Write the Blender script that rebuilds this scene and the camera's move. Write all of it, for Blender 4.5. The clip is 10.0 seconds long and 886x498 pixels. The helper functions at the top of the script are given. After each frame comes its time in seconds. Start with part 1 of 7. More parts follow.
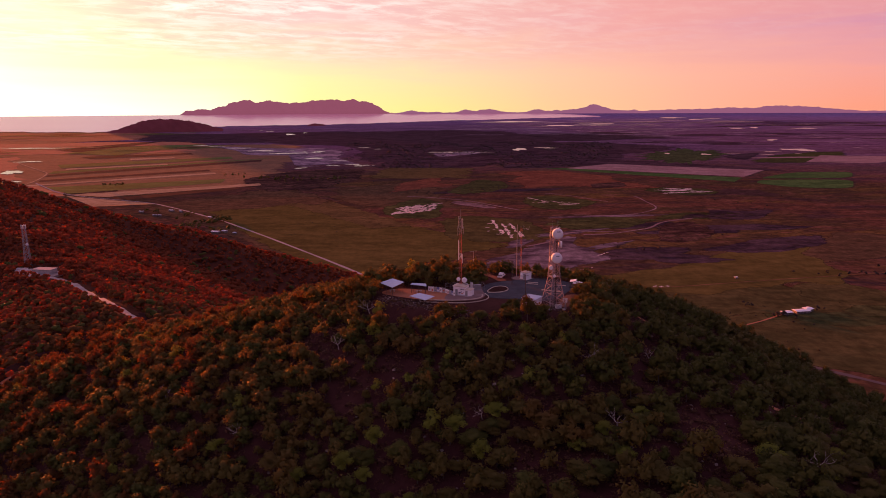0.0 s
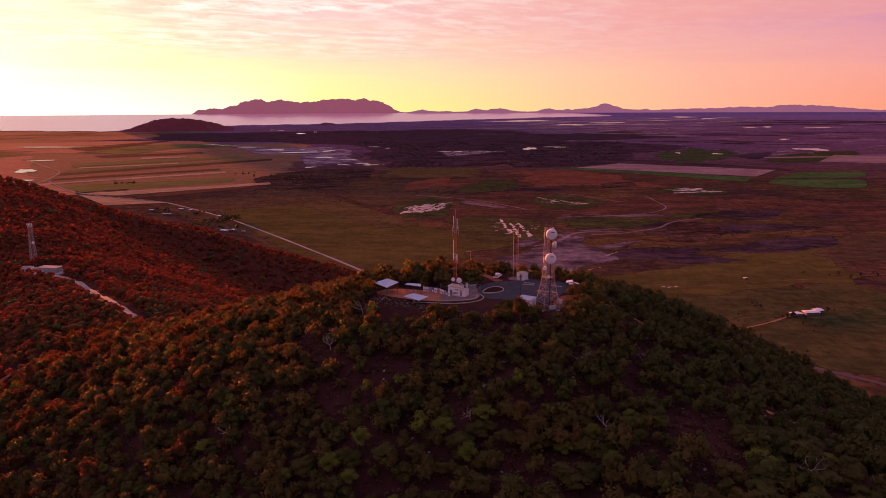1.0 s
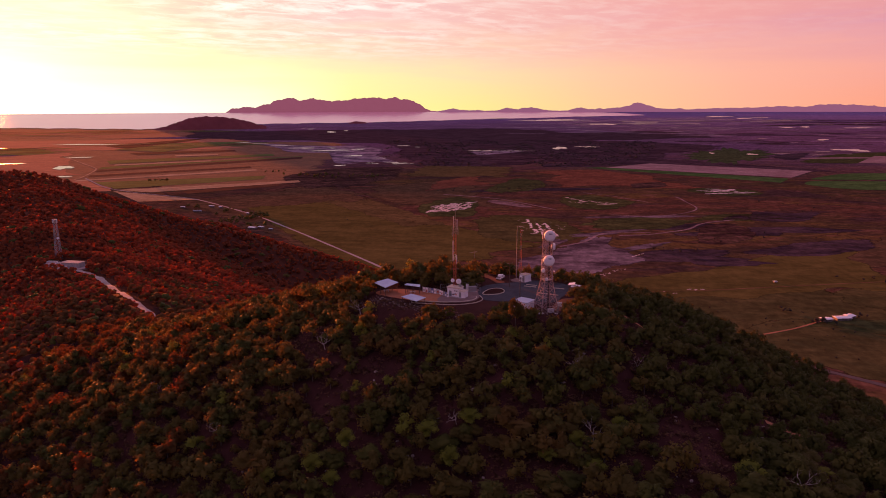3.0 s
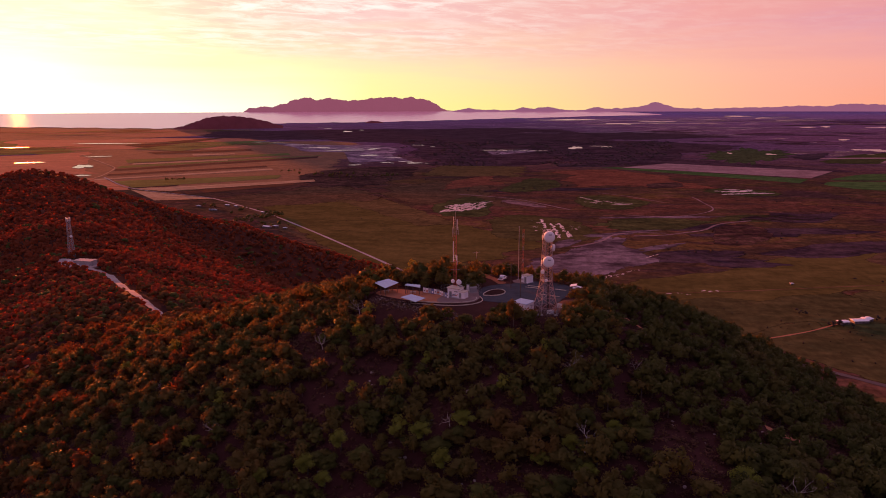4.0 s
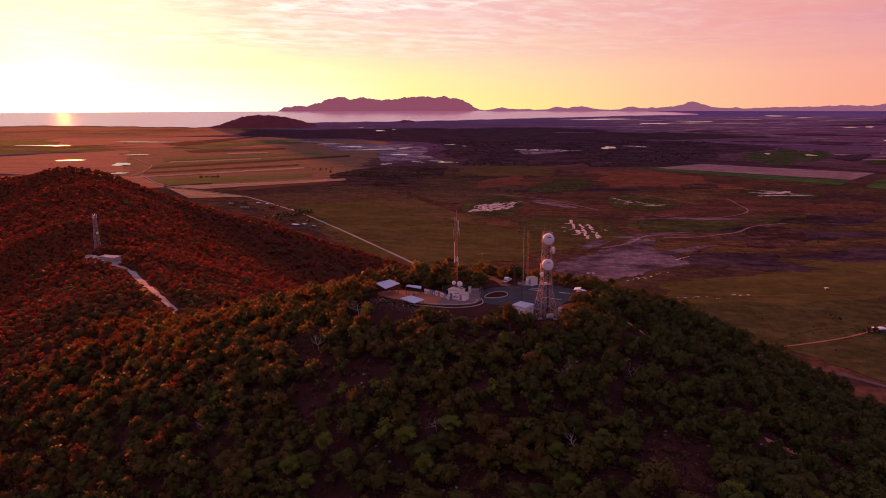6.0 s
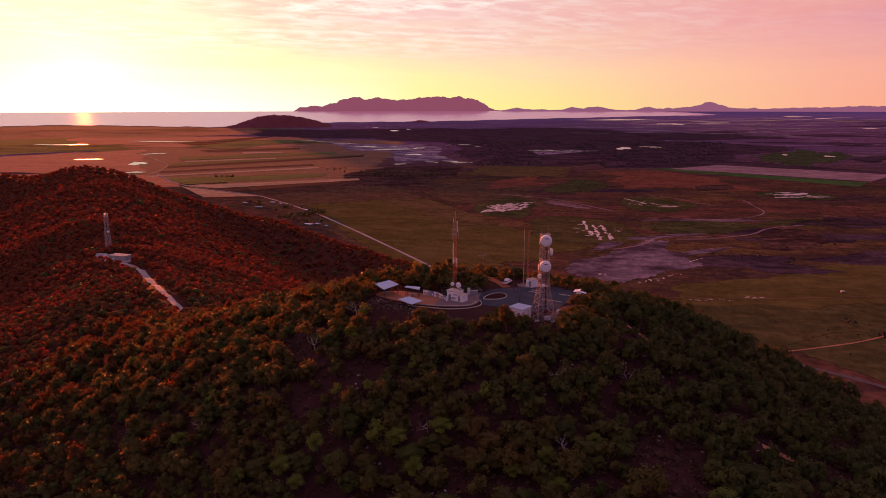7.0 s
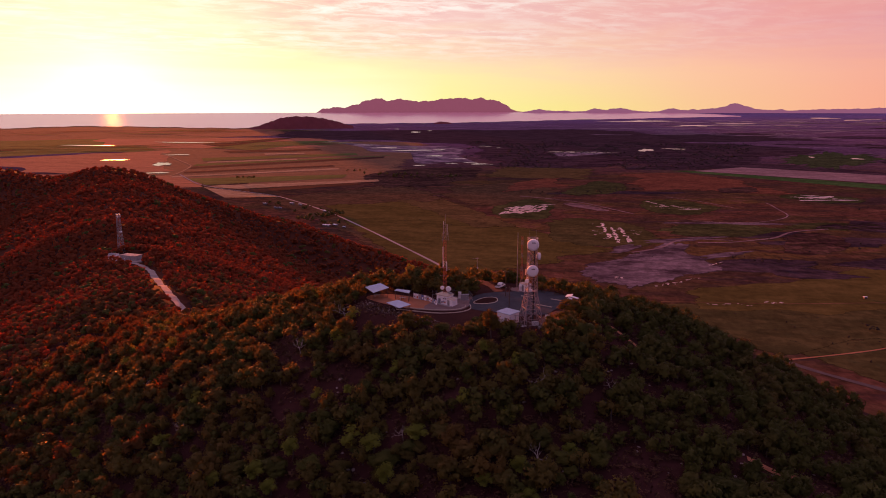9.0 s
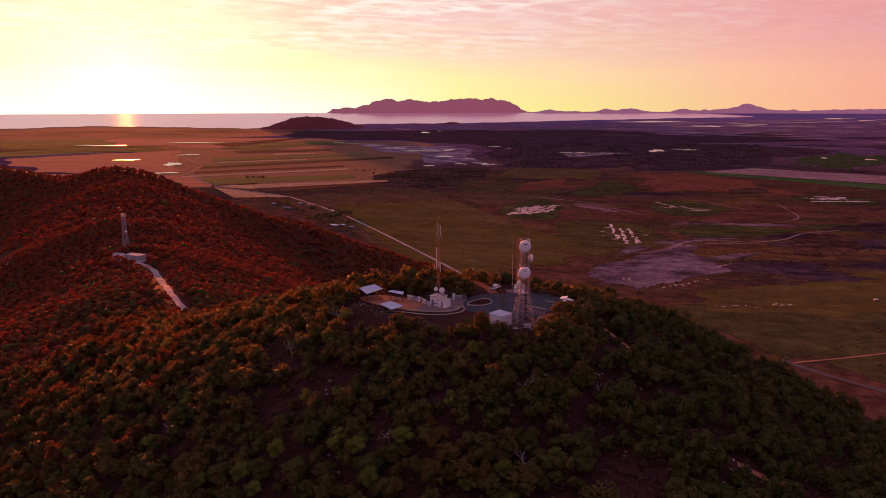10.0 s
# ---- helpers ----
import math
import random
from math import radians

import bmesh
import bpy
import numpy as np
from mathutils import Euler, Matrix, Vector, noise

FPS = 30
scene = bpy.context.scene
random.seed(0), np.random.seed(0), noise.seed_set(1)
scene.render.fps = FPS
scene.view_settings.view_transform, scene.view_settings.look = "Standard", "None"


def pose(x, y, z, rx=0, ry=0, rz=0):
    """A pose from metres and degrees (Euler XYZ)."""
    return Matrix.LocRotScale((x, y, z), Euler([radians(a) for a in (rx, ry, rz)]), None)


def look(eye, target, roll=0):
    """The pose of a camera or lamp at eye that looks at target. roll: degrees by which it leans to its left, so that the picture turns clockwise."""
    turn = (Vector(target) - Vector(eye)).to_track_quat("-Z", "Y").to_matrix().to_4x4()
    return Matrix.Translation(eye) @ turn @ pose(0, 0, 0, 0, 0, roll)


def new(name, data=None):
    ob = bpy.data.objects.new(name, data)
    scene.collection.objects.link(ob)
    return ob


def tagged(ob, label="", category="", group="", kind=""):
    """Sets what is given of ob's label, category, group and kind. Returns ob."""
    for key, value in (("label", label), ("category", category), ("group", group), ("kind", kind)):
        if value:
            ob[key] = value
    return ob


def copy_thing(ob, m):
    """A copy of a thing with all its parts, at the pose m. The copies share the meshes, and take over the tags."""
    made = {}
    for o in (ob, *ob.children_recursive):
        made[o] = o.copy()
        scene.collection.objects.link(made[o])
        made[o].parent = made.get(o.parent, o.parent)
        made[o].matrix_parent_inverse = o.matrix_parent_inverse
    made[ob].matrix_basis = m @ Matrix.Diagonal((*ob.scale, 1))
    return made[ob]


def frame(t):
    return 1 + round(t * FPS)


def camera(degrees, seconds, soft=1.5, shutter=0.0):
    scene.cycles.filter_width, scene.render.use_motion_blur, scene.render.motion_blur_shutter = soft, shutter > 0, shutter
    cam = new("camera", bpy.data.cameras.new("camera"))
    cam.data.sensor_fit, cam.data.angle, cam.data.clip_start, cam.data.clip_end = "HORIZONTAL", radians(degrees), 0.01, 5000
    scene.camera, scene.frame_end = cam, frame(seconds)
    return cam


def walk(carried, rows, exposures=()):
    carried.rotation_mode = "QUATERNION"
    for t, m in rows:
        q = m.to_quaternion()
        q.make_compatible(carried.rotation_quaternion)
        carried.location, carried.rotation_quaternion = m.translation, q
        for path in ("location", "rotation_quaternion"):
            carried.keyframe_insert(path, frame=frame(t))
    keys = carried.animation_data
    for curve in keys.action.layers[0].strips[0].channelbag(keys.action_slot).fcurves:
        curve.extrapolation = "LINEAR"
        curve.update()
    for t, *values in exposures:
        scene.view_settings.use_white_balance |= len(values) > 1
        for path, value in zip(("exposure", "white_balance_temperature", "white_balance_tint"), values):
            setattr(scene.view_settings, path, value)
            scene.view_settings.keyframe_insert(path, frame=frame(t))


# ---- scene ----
cam = camera(66.4, 10.0, soft=0.95)
PATH = [
    (0, (0.724, 0.062, 55.178), (0.72, 2.02, 54.771), -0.3),
    (0.5, (3.188, 0.696, 55.193), (3.17, 2.654, 54.785), -0.3),
    (1, (5.638, 1.314, 55.176), (5.602, 3.271, 54.767), -0.3),
    (1.5, (7.934, 1.895, 55.179), (7.877, 3.851, 54.769), -0.2),
    (2, (10.276, 2.51, 55.191), (10.198, 4.466, 54.781), -0.2),
    (2.5, (12.616, 3.115, 55.189), (12.514, 5.069, 54.778), -0.2),
    (4, (19.564, 5.118, 55.228), (19.391, 7.068, 54.815), -0.2),
    (4.5, (21.884, 5.882, 55.236), (21.687, 7.828, 54.822), -0.2),
    (5, (24.17, 6.724, 55.232), (23.95, 8.669, 54.818), -0.2),
    (5.5, (26.421, 7.601, 55.247), (26.177, 9.542, 54.833), -0.2),
    (7, (33.233, 10.096, 55.299), (32.921, 12.028, 54.885), -0.1),
    (7.5, (35.468, 10.993, 55.328), (35.141, 12.922, 54.915), -0.1),
    (8, (37.711, 11.936, 55.369), (37.37, 13.863, 54.957), -0.1),
    (8.5, (39.964, 12.89, 55.418), (39.607, 14.814, 55.007), -0.1),
    (9, (42.231, 13.856, 55.441), (41.854, 15.777, 55.031), -0.1),
    (9.5, (44.546, 14.85, 55.456), (44.153, 16.768, 55.046), -0.1),
    (10, (46.794, 15.867, 55.47), (46.387, 17.782, 55.061), -0.1),
]
walk(cam, [(t, look(eye, target, roll)) for t, eye, target, roll in PATH], exposures=[(0, 0.04), (5, 0.0), (10, -0.08)])

# ---- light ----
SUN_AZ = -36.9          # degrees from north (y) towards the east (x)
SUN_EL = 4.2


def lin(r, g, b, k=1.0):
    """Linear colour from display values 0 to 255."""
    return tuple(k * ((c / 255) / 12.92 if c <= 10 else ((c / 255 + 0.055) / 1.055) ** 2.4) for c in (r, g, b)) + (1.0,)


def nodes_of(tree):
    tree.nodes.clear()

    def add(kind, **sets):
        n = tree.nodes.new(kind)
        for key, value in sets.items():
            if key == "op":
                n.operation = value
            elif key == "blend":
                n.blend_type = value
            else:
                n.inputs[key.replace("_", " ")].default_value = value
        return n

    def link(a, b):
        tree.links.new(a, b)

    def math_(op, a, b=None, clamp=False):
        n = tree.nodes.new("ShaderNodeMath")
        n.operation, n.use_clamp = op, clamp
        for i, v in enumerate((a, b)):
            if v is None:
                continue
            if isinstance(v, (int, float)):
                n.inputs[i].default_value = v
            else:
                link(v, n.inputs[i])
        return n.outputs[0]

    def mix(fac, a, b, blend="MIX"):
        n = tree.nodes.new("ShaderNodeMix")
        n.data_type, n.blend_type = "RGBA", blend
        for i, v in ((0, fac), (6, a), (7, b)):
            if isinstance(v, (int, float, tuple)):
                n.inputs[i].default_value = v
            else:
                link(v, n.inputs[i])
        return n.outputs[2]

    def ramp(fac, stops, ease="LINEAR"):
        n = tree.nodes.new("ShaderNodeValToRGB")
        n.color_ramp.interpolation = ease
        els = n.color_ramp.elements
        while len(els) < len(stops):
            els.new(0.5)
        for e, (p, c) in zip(els, stops):
            e.position, e.color = p, c if isinstance(c, tuple) else (c, c, c, 1)
        link(fac, n.inputs[0])
        return n.outputs[0]

    return add, link, math_, mix, ramp


def make_world():
    world = bpy.data.worlds.new("dusk_sky")
    scene.world = world
    world.use_nodes = True
    add, link, math_, mix, ramp = nodes_of(world.node_tree)
    coord = add("ShaderNodeTexCoord")
    way = coord.outputs["Generated"]
    sep = add("ShaderNodeSeparateXYZ")
    link(way, sep.inputs[0])
    x, y, z = sep.outputs
    sx, sy = math.sin(radians(SUN_AZ)), math.cos(radians(SUN_AZ))
    along = math_("ADD", math_("MULTIPLY", x, sx), math_("MULTIPLY", y, sy))
    across = math_("SUBTRACT", math_("MULTIPLY", x, sy), math_("MULTIPLY", y, sx))
    turn = math_("DIVIDE", math_("ARCTAN2", math_("ABSOLUTE", across), along), math.pi)     # 0 at the sun, 1 opposite
    rise = math_("DIVIDE", math_("ARCSINE", z), math.pi / 2)                                 # 0 horizon, 1 zenith
    deg = 1 / 180
    low = ramp(turn, [(0, lin(255, 255, 235, 1.25)), (10 * deg, lin(255, 255, 236, 1.2)), (18 * deg, lin(255, 254, 222, 1.1)), (26 * deg, lin(255, 252, 165)), (36 * deg, lin(255, 234, 152)),
                      (46 * deg, lin(255, 205, 154)), (57 * deg, lin(255, 180, 150)), (68 * deg, lin(252, 160, 132)), (110 * deg, lin(222, 146, 146)), (1, lin(204, 142, 160))])
    mid = ramp(turn, [(0, lin(255, 255, 225, 1.05)), (14 * deg, lin(255, 250, 195)), (26 * deg, lin(255, 236, 180)), (36 * deg, lin(255, 218, 178)),
                      (46 * deg, lin(255, 198, 168)), (57 * deg, lin(250, 178, 158)), (68 * deg, lin(243, 162, 155)), (110 * deg, lin(208, 142, 150)), (1, lin(190, 135, 162))])
    high = ramp(turn, [(0, lin(255, 224, 200)), (14 * deg, lin(252, 215, 197)), (26 * deg, lin(246, 204, 200)), (38 * deg, lin(243, 188, 182)),
                       (52 * deg, lin(237, 167, 171)), (66 * deg, lin(217, 146, 170)), (110 * deg, lin(184, 128, 152)), (1, lin(168, 126, 164))])
    top = ramp(turn, [(0, lin(200, 150, 178)), (0.5, lin(166, 132, 172)), (1, lin(132, 114, 160))])
    # cloud sheet: streaks on a plane overhead
    height = math_("ADD", math_("MAXIMUM", z, 0.0), 0.05)
    flat = add("ShaderNodeCombineXYZ")
    link(math_("DIVIDE", along, height), flat.inputs[0])
    link(math_("DIVIDE", across, height), flat.inputs[1])
    def clouds(scale, stretch, detail, rough, shift=0.0):
        m = add("ShaderNodeMapping")
        m.inputs["Scale"].default_value = (scale * stretch, scale, 1)
        m.inputs["Rotation"].default_value = (0, 0, 0.55)
        m.inputs["Location"].default_value = (shift, shift * 0.7, 0)
        link(flat.outputs[0], m.inputs[0])
        n = add("ShaderNodeTexNoise", Scale=1.0, Detail=detail, Roughness=rough, Distortion=0.4)
        link(m.outputs[0], n.inputs["Vector"])
        return n.outputs["Fac"]
    wide = clouds(0.42, 1.2, 5, 0.6, 3.1)
    fine = clouds(2.7, 1.5, 7, 0.66, 1.4)
    lift = math_("ADD", rise, math_("MULTIPLY", math_("SUBTRACT", wide, 0.5), math_("MULTIPLY", rise, 0.9)))
    col = mix(ramp(lift, [(0.0, 0.0), (3.2 / 90, 1.0)]), low, mid)
    col = mix(ramp(lift, [(2.6 / 90, 0.0), (6.2 / 90, 1.0)]), col, high)
    col = mix(ramp(lift, [(10 / 90, 0.0), (24 / 90, 1.0)]), col, top)
    # bright mackerel patches high up, pink shadows between them
    zone = math_("MULTIPLY", ramp(rise, [(3.4 / 90, 0.0), (6.2 / 90, 1.0), (20 / 90, 1.0), (40 / 90, 0.0)]), ramp(wide, [(0.36, 0.25), (0.55, 1.0)]))
    puff = math_("MULTIPLY", ramp(fine, [(0.46, 0.0), (0.62, 1.0)]), zone)
    glow = ramp(turn, [(0, 1.0), (26 * deg, 1.0), (38 * deg, 0.45), (52 * deg, 0.12), (70 * deg, 0.05), (1, 0.0)])
    col = mix(math_("MULTIPLY", puff, glow), col, lin(255, 246, 240))
    gap = math_("MULTIPLY", ramp(fine, [(0.30, 1.0), (0.50, 0.0)]), zone)
    col = mix(math_("MULTIPLY", gap, math_("ADD", 0.12, math_("MULTIPLY", glow, 0.45))), col, lin(226, 158, 172))
    veil = math_("MULTIPLY", ramp(clouds(0.30, 0.6, 6, 0.6, 7.7), [(0.44, 0.0), (0.56, 1.0)]), ramp(rise, [(2.5 / 90, 0.0), (7 / 90, 0.5), (30 / 90, 0.0)]))
    col = mix(math_("MULTIPLY", veil, ramp(turn, [(34 * deg, 0.0), (55 * deg, 0.8), (1, 1.0)])), col, lin(245, 160, 140))
    # the sun's aureole
    sun_way = add("ShaderNodeCombineXYZ", X=math.sin(radians(SUN_AZ)), Y=math.cos(radians(SUN_AZ)), Z=0.0)
    dot = add("ShaderNodeVectorMath", op="DOT_PRODUCT")
    link(way, dot.inputs[0])
    link(sun_way.outputs[0], dot.inputs[1])
    off = math_("ARCCOSINE", math_("MINIMUM", dot.outputs["Value"], 1.0))
    halo = math_("POWER", 2.718, math_("MULTIPLY", off, -15.0))
    core = math_("POWER", 2.718, math_("MULTIPLY", off, -46.0))
    col = mix(1.0, col, mix(halo, (0, 0, 0, 1), (0.50, 0.42, 0.26, 1)), "ADD")
    col = mix(1.0, col, mix(core, (0, 0, 0, 1), (5.5, 3.4, 1.0, 1)), "ADD")
    sky = add("ShaderNodeTexSky")
    sky.sky_type, sky.sun_disc = "NISHITA", False
    sky.sun_elevation, sky.sun_rotation = radians(SUN_EL), radians(SUN_AZ)
    sky.altitude, sky.dust_density = 200, 3.0
    air = mix(1.0, sky.outputs[0], (0.012, 0.012, 0.012, 1), "MULTIPLY")
    col = mix(1.0, col, air, "ADD")
    ground_side = ramp(math_("ADD", z, 0.02), [(0.0, 0.12), (0.012, 1.0)])
    col = mix(1.0, col, ground_side, "MULTIPLY")
    back = add("ShaderNodeBackground", Strength=1.0)
    link(col, back.inputs["Color"])
    out = add("ShaderNodeOutputWorld")
    link(back.outputs[0], out.inputs[0])


make_world()
sun = new("sun", bpy.data.lights.new("sun", "SUN"))
sun.data.energy, sun.data.angle, sun.data.color = 10.6, radians(1.5), (1.0, 0.18, 0.03)
sun.matrix_world = look((0, 0, 0), (-math.sin(radians(SUN_AZ)), -math.cos(radians(SUN_AZ)), -math.tan(radians(SUN_EL))))


# ---- materials ----
def mat(name, a, b, scale=1.0, rough=0.8, metal=0.0, bump=0.0, fine=None, space="Object", spec=0.3, vary=0.0, contrast=(0.35, 0.65)):
    """Two tones mixed by a coarse and a fine noise, with a fine relief."""
    m = bpy.data.materials.new(name)
    m.use_nodes = True
    add, link, math_, mix, ramp = nodes_of(m.node_tree)
    coord = add("ShaderNodeTexCoord")
    where = coord.outputs[space]
    big = add("ShaderNodeTexNoise", Scale=scale, Detail=6.0, Roughness=0.6)
    small = add("ShaderNodeTexNoise", Scale=scale * (fine or 9.0), Detail=5.0, Roughness=0.65)
    for n in (big, small):
        link(where, n.inputs["Vector"])
    f = math_("ADD", math_("MULTIPLY", big.outputs["Fac"], 0.6), math_("MULTIPLY", small.outputs["Fac"], 0.4))
    col = mix(ramp(f, [(contrast[0], 0.0), (contrast[1], 1.0)]), a + (1,), b + (1,))
    if vary:
        info = add("ShaderNodeObjectInfo")
        hue = add("ShaderNodeHueSaturation")
        link(math_("ADD", 1 - vary, math_("MULTIPLY", info.outputs["Random"], 2 * vary)), hue.inputs["Value"])
        link(col, hue.inputs["Color"])
        col = hue.outputs[0]
    bsdf = add("ShaderNodeBsdfPrincipled", Roughness=rough, Metallic=metal)
    bsdf.inputs["Specular IOR Level"].default_value = spec
    link(col, bsdf.inputs["Base Color"])
    if bump:
        bm_ = add("ShaderNodeBump", Strength=bump, Distance=0.05)
        link(small.outputs["Fac"], bm_.inputs["Height"])
        link(bm_.outputs[0], bsdf.inputs["Normal"])
    out = add("ShaderNodeOutputMaterial")
    link(bsdf.outputs[0], out.inputs[0])
    return m


def leaf_mat(name, a, b, dry, spread=0.04, through_light=0.54, up=0.30, gloss=0.08, gloss_rough=0.65, back=(1.62, 0.92, 0.34)):
    """Leaves: tone by plant and by leaf, partly translucent."""
    m = bpy.data.materials.new(name)
    m.use_nodes = True
    add, link, math_, mix, ramp = nodes_of(m.node_tree)
    geo = add("ShaderNodeNewGeometry")
    noise_ = add("ShaderNodeTexNoise", Scale=spread, Detail=3.0, Roughness=0.7)
    link(geo.outputs["Position"], noise_.inputs["Vector"])
    plant = add("ShaderNodeTexNoise", Scale=spread * 5, Detail=1.0)
    link(geo.outputs["Position"], plant.inputs["Vector"])
    info = add("ShaderNodeObjectInfo")
    each = math_("ADD", math_("MULTIPLY", geo.outputs["Random Per Island"], 0.18), math_("MULTIPLY", plant.outputs["Fac"], 0.82))
    each = math_("ADD", math_("MULTIPLY", each, 0.75), math_("MULTIPLY", info.outputs["Random"], 0.25))
    col = mix(ramp(each, [(0.25, 0.0), (0.75, 1.0)]), a + (1,), b + (1,))
    col = mix(ramp(noise_.outputs["Fac"], [(0.50, 0.0), (0.72, 0.8)]), col, dry + (1,))
    # leaves hang every way inside a spray: its mean facing follows the swell of the clump, and part of it looks up
    swell = add("ShaderNodeAttribute")
    swell.attribute_name = "puff"
    to_world = add("ShaderNodeVectorTransform")
    to_world.vector_type, to_world.convert_from, to_world.convert_to = "NORMAL", "OBJECT", "WORLD"
    link(swell.outputs["Vector"], to_world.inputs[0])
    own = mix(0.18, to_world.outputs[0], geo.outputs["Normal"])
    own_way = add("ShaderNodeVectorMath", op="NORMALIZE")
    link(own, own_way.inputs[0])
    face = mix(up, own, (0.0, 0.0, 1.0, 1.0))
    norm = add("ShaderNodeVectorMath", op="NORMALIZE")
    link(face, norm.inputs[0])
    diff = add("ShaderNodeBsdfPrincipled", Roughness=gloss_rough)
    link(norm.outputs["Vector"], diff.inputs["Normal"])
    diff.inputs["Specular IOR Level"].default_value = gloss
    link(col, diff.inputs["Base Color"])
    trans = add("ShaderNodeBsdfTranslucent")
    link(mix(1.0, col, back + (1,), "MULTIPLY"), trans.inputs["Color"])
    link(own_way.outputs["Vector"], trans.inputs["Normal"])
    both = add("ShaderNodeMixShader", Fac=through_light)
    link(diff.outputs[0], both.inputs[1])
    link(trans.outputs[0], both.inputs[2])
    out = add("ShaderNodeOutputMaterial")
    link(both.outputs[0], out.inputs[0])
    return m


def plain_mat():
    """Grazing flats: rust, olive and dark burnt patches in long bands, in plan kilometres; evening haze is put into the
    far tones.
    """
    m = bpy.data.materials.new("coastal_plain")
    m.use_nodes = True
    add, link, math_, mix, ramp = nodes_of(m.node_tree)
    uv = add("ShaderNodeUVMap")
    uv.uv_map = "plan"
    def tex(sx, sy, turn, detail, shift):
        mp = add("ShaderNodeMapping")
        mp.inputs["Scale"].default_value = (sx, sy, 1)
        mp.inputs["Rotation"].default_value = (0, 0, turn)
        mp.inputs["Location"].default_value = (shift, shift, 0)
        link(uv.outputs[0], mp.inputs[0])
        n = add("ShaderNodeTexNoise", Scale=1.0, Detail=detail, Roughness=0.62, Distortion=0.3)
        link(mp.outputs[0], n.inputs["Vector"])
        return n.outputs["Fac"]
    broad = tex(2.0, 4.5, 0.25, 7, 2.0)
    bands = tex(3.0, 7.0, -0.10, 8, 5.0)
    mottle = tex(11, 20, -0.15, 9, 3.0)
    tufts = tex(85, 85, 0.0, 6, 1.0)
    far = tex(0.5, 2.6, 0.08, 8, 8.0)
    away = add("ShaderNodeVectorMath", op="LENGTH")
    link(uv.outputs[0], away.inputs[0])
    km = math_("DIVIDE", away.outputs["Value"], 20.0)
    col = mix(ramp(broad, [(0.42, 0.0), (0.56, 1.0)]), (0.076, 0.050, 0.026, 1), (0.104, 0.048, 0.033, 1))
    col = mix(ramp(bands, [(0.55, 0.0), (0.59, 0.7)]), col, (0.125, 0.076, 0.028, 1))
    col = mix(ramp(bands, [(0.40, 0.7), (0.44, 0.0)]), col, (0.048, 0.028, 0.034, 1))
    col = mix(ramp(mottle, [(0.44, 0.6), (0.48, 0.0)]), col, (0.050, 0.030, 0.026, 1))
    col = mix(ramp(mottle, [(0.57, 0.0), (0.62, 0.55)]), col, (0.165, 0.076, 0.056, 1))
    # saltmarsh and mangrove toward the bay: dark, with pale violet channels; distance haze is painted in as violet
    marsh_and_haze = ramp(km, [(0.11, 0.0), (0.20, 0.85), (0.8, 1.0)])
    col = mix(math_("MULTIPLY", marsh_and_haze, ramp(far, [(0.40, 0.6), (0.55, 1.0)])), col, (0.195, 0.096, 0.200, 1))
    col = mix(math_("MULTIPLY", marsh_and_haze, ramp(far, [(0.54, 0.0), (0.60, 0.8)])), col, (0.060, 0.032, 0.058, 1))
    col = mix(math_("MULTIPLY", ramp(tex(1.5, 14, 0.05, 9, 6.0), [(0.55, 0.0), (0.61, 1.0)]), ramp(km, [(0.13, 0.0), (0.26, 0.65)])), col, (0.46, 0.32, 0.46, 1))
    # the farthest land takes a blue-violet tint painted in for hazy air
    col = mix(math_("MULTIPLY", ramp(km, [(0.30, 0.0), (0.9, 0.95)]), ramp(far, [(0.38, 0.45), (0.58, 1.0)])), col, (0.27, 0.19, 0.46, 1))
    scrub = tex(24, 110, 0.03, 8, 4.0)
    col = mix(math_("MULTIPLY", marsh_and_haze, ramp(scrub, [(0.42, 0.8), (0.52, 0.0)])), col, (0.062, 0.036, 0.048, 1))
    col = mix(math_("MULTIPLY", marsh_and_haze, ramp(scrub, [(0.57, 0.0), (0.64, 0.6)])), col, (0.40, 0.25, 0.30, 1))
    col = mix(ramp(tufts, [(0.36, 0.5), (0.50, 0.0)]), col, (0.030, 0.022, 0.014, 1))
    grain = math_("ADD", math_("MULTIPLY", tex(45, 70, 0.3, 10, 2.5), 0.6), math_("MULTIPLY", tex(160, 60, 0.1, 8, 1.5), 0.4))
    shade = ramp(grain, [(0.36, 0.55), (0.50, 1.0), (0.64, 1.5)])
    col = mix(1.0, col, shade, "MULTIPLY")
    bsdf = add("ShaderNodeBsdfPrincipled", Roughness=0.95)
    bsdf.inputs["Specular IOR Level"].default_value = 0.0
    link(col, bsdf.inputs["Base Color"])
    out = add("ShaderNodeOutputMaterial")
    link(bsdf.outputs[0], out.inputs[0])
    return m


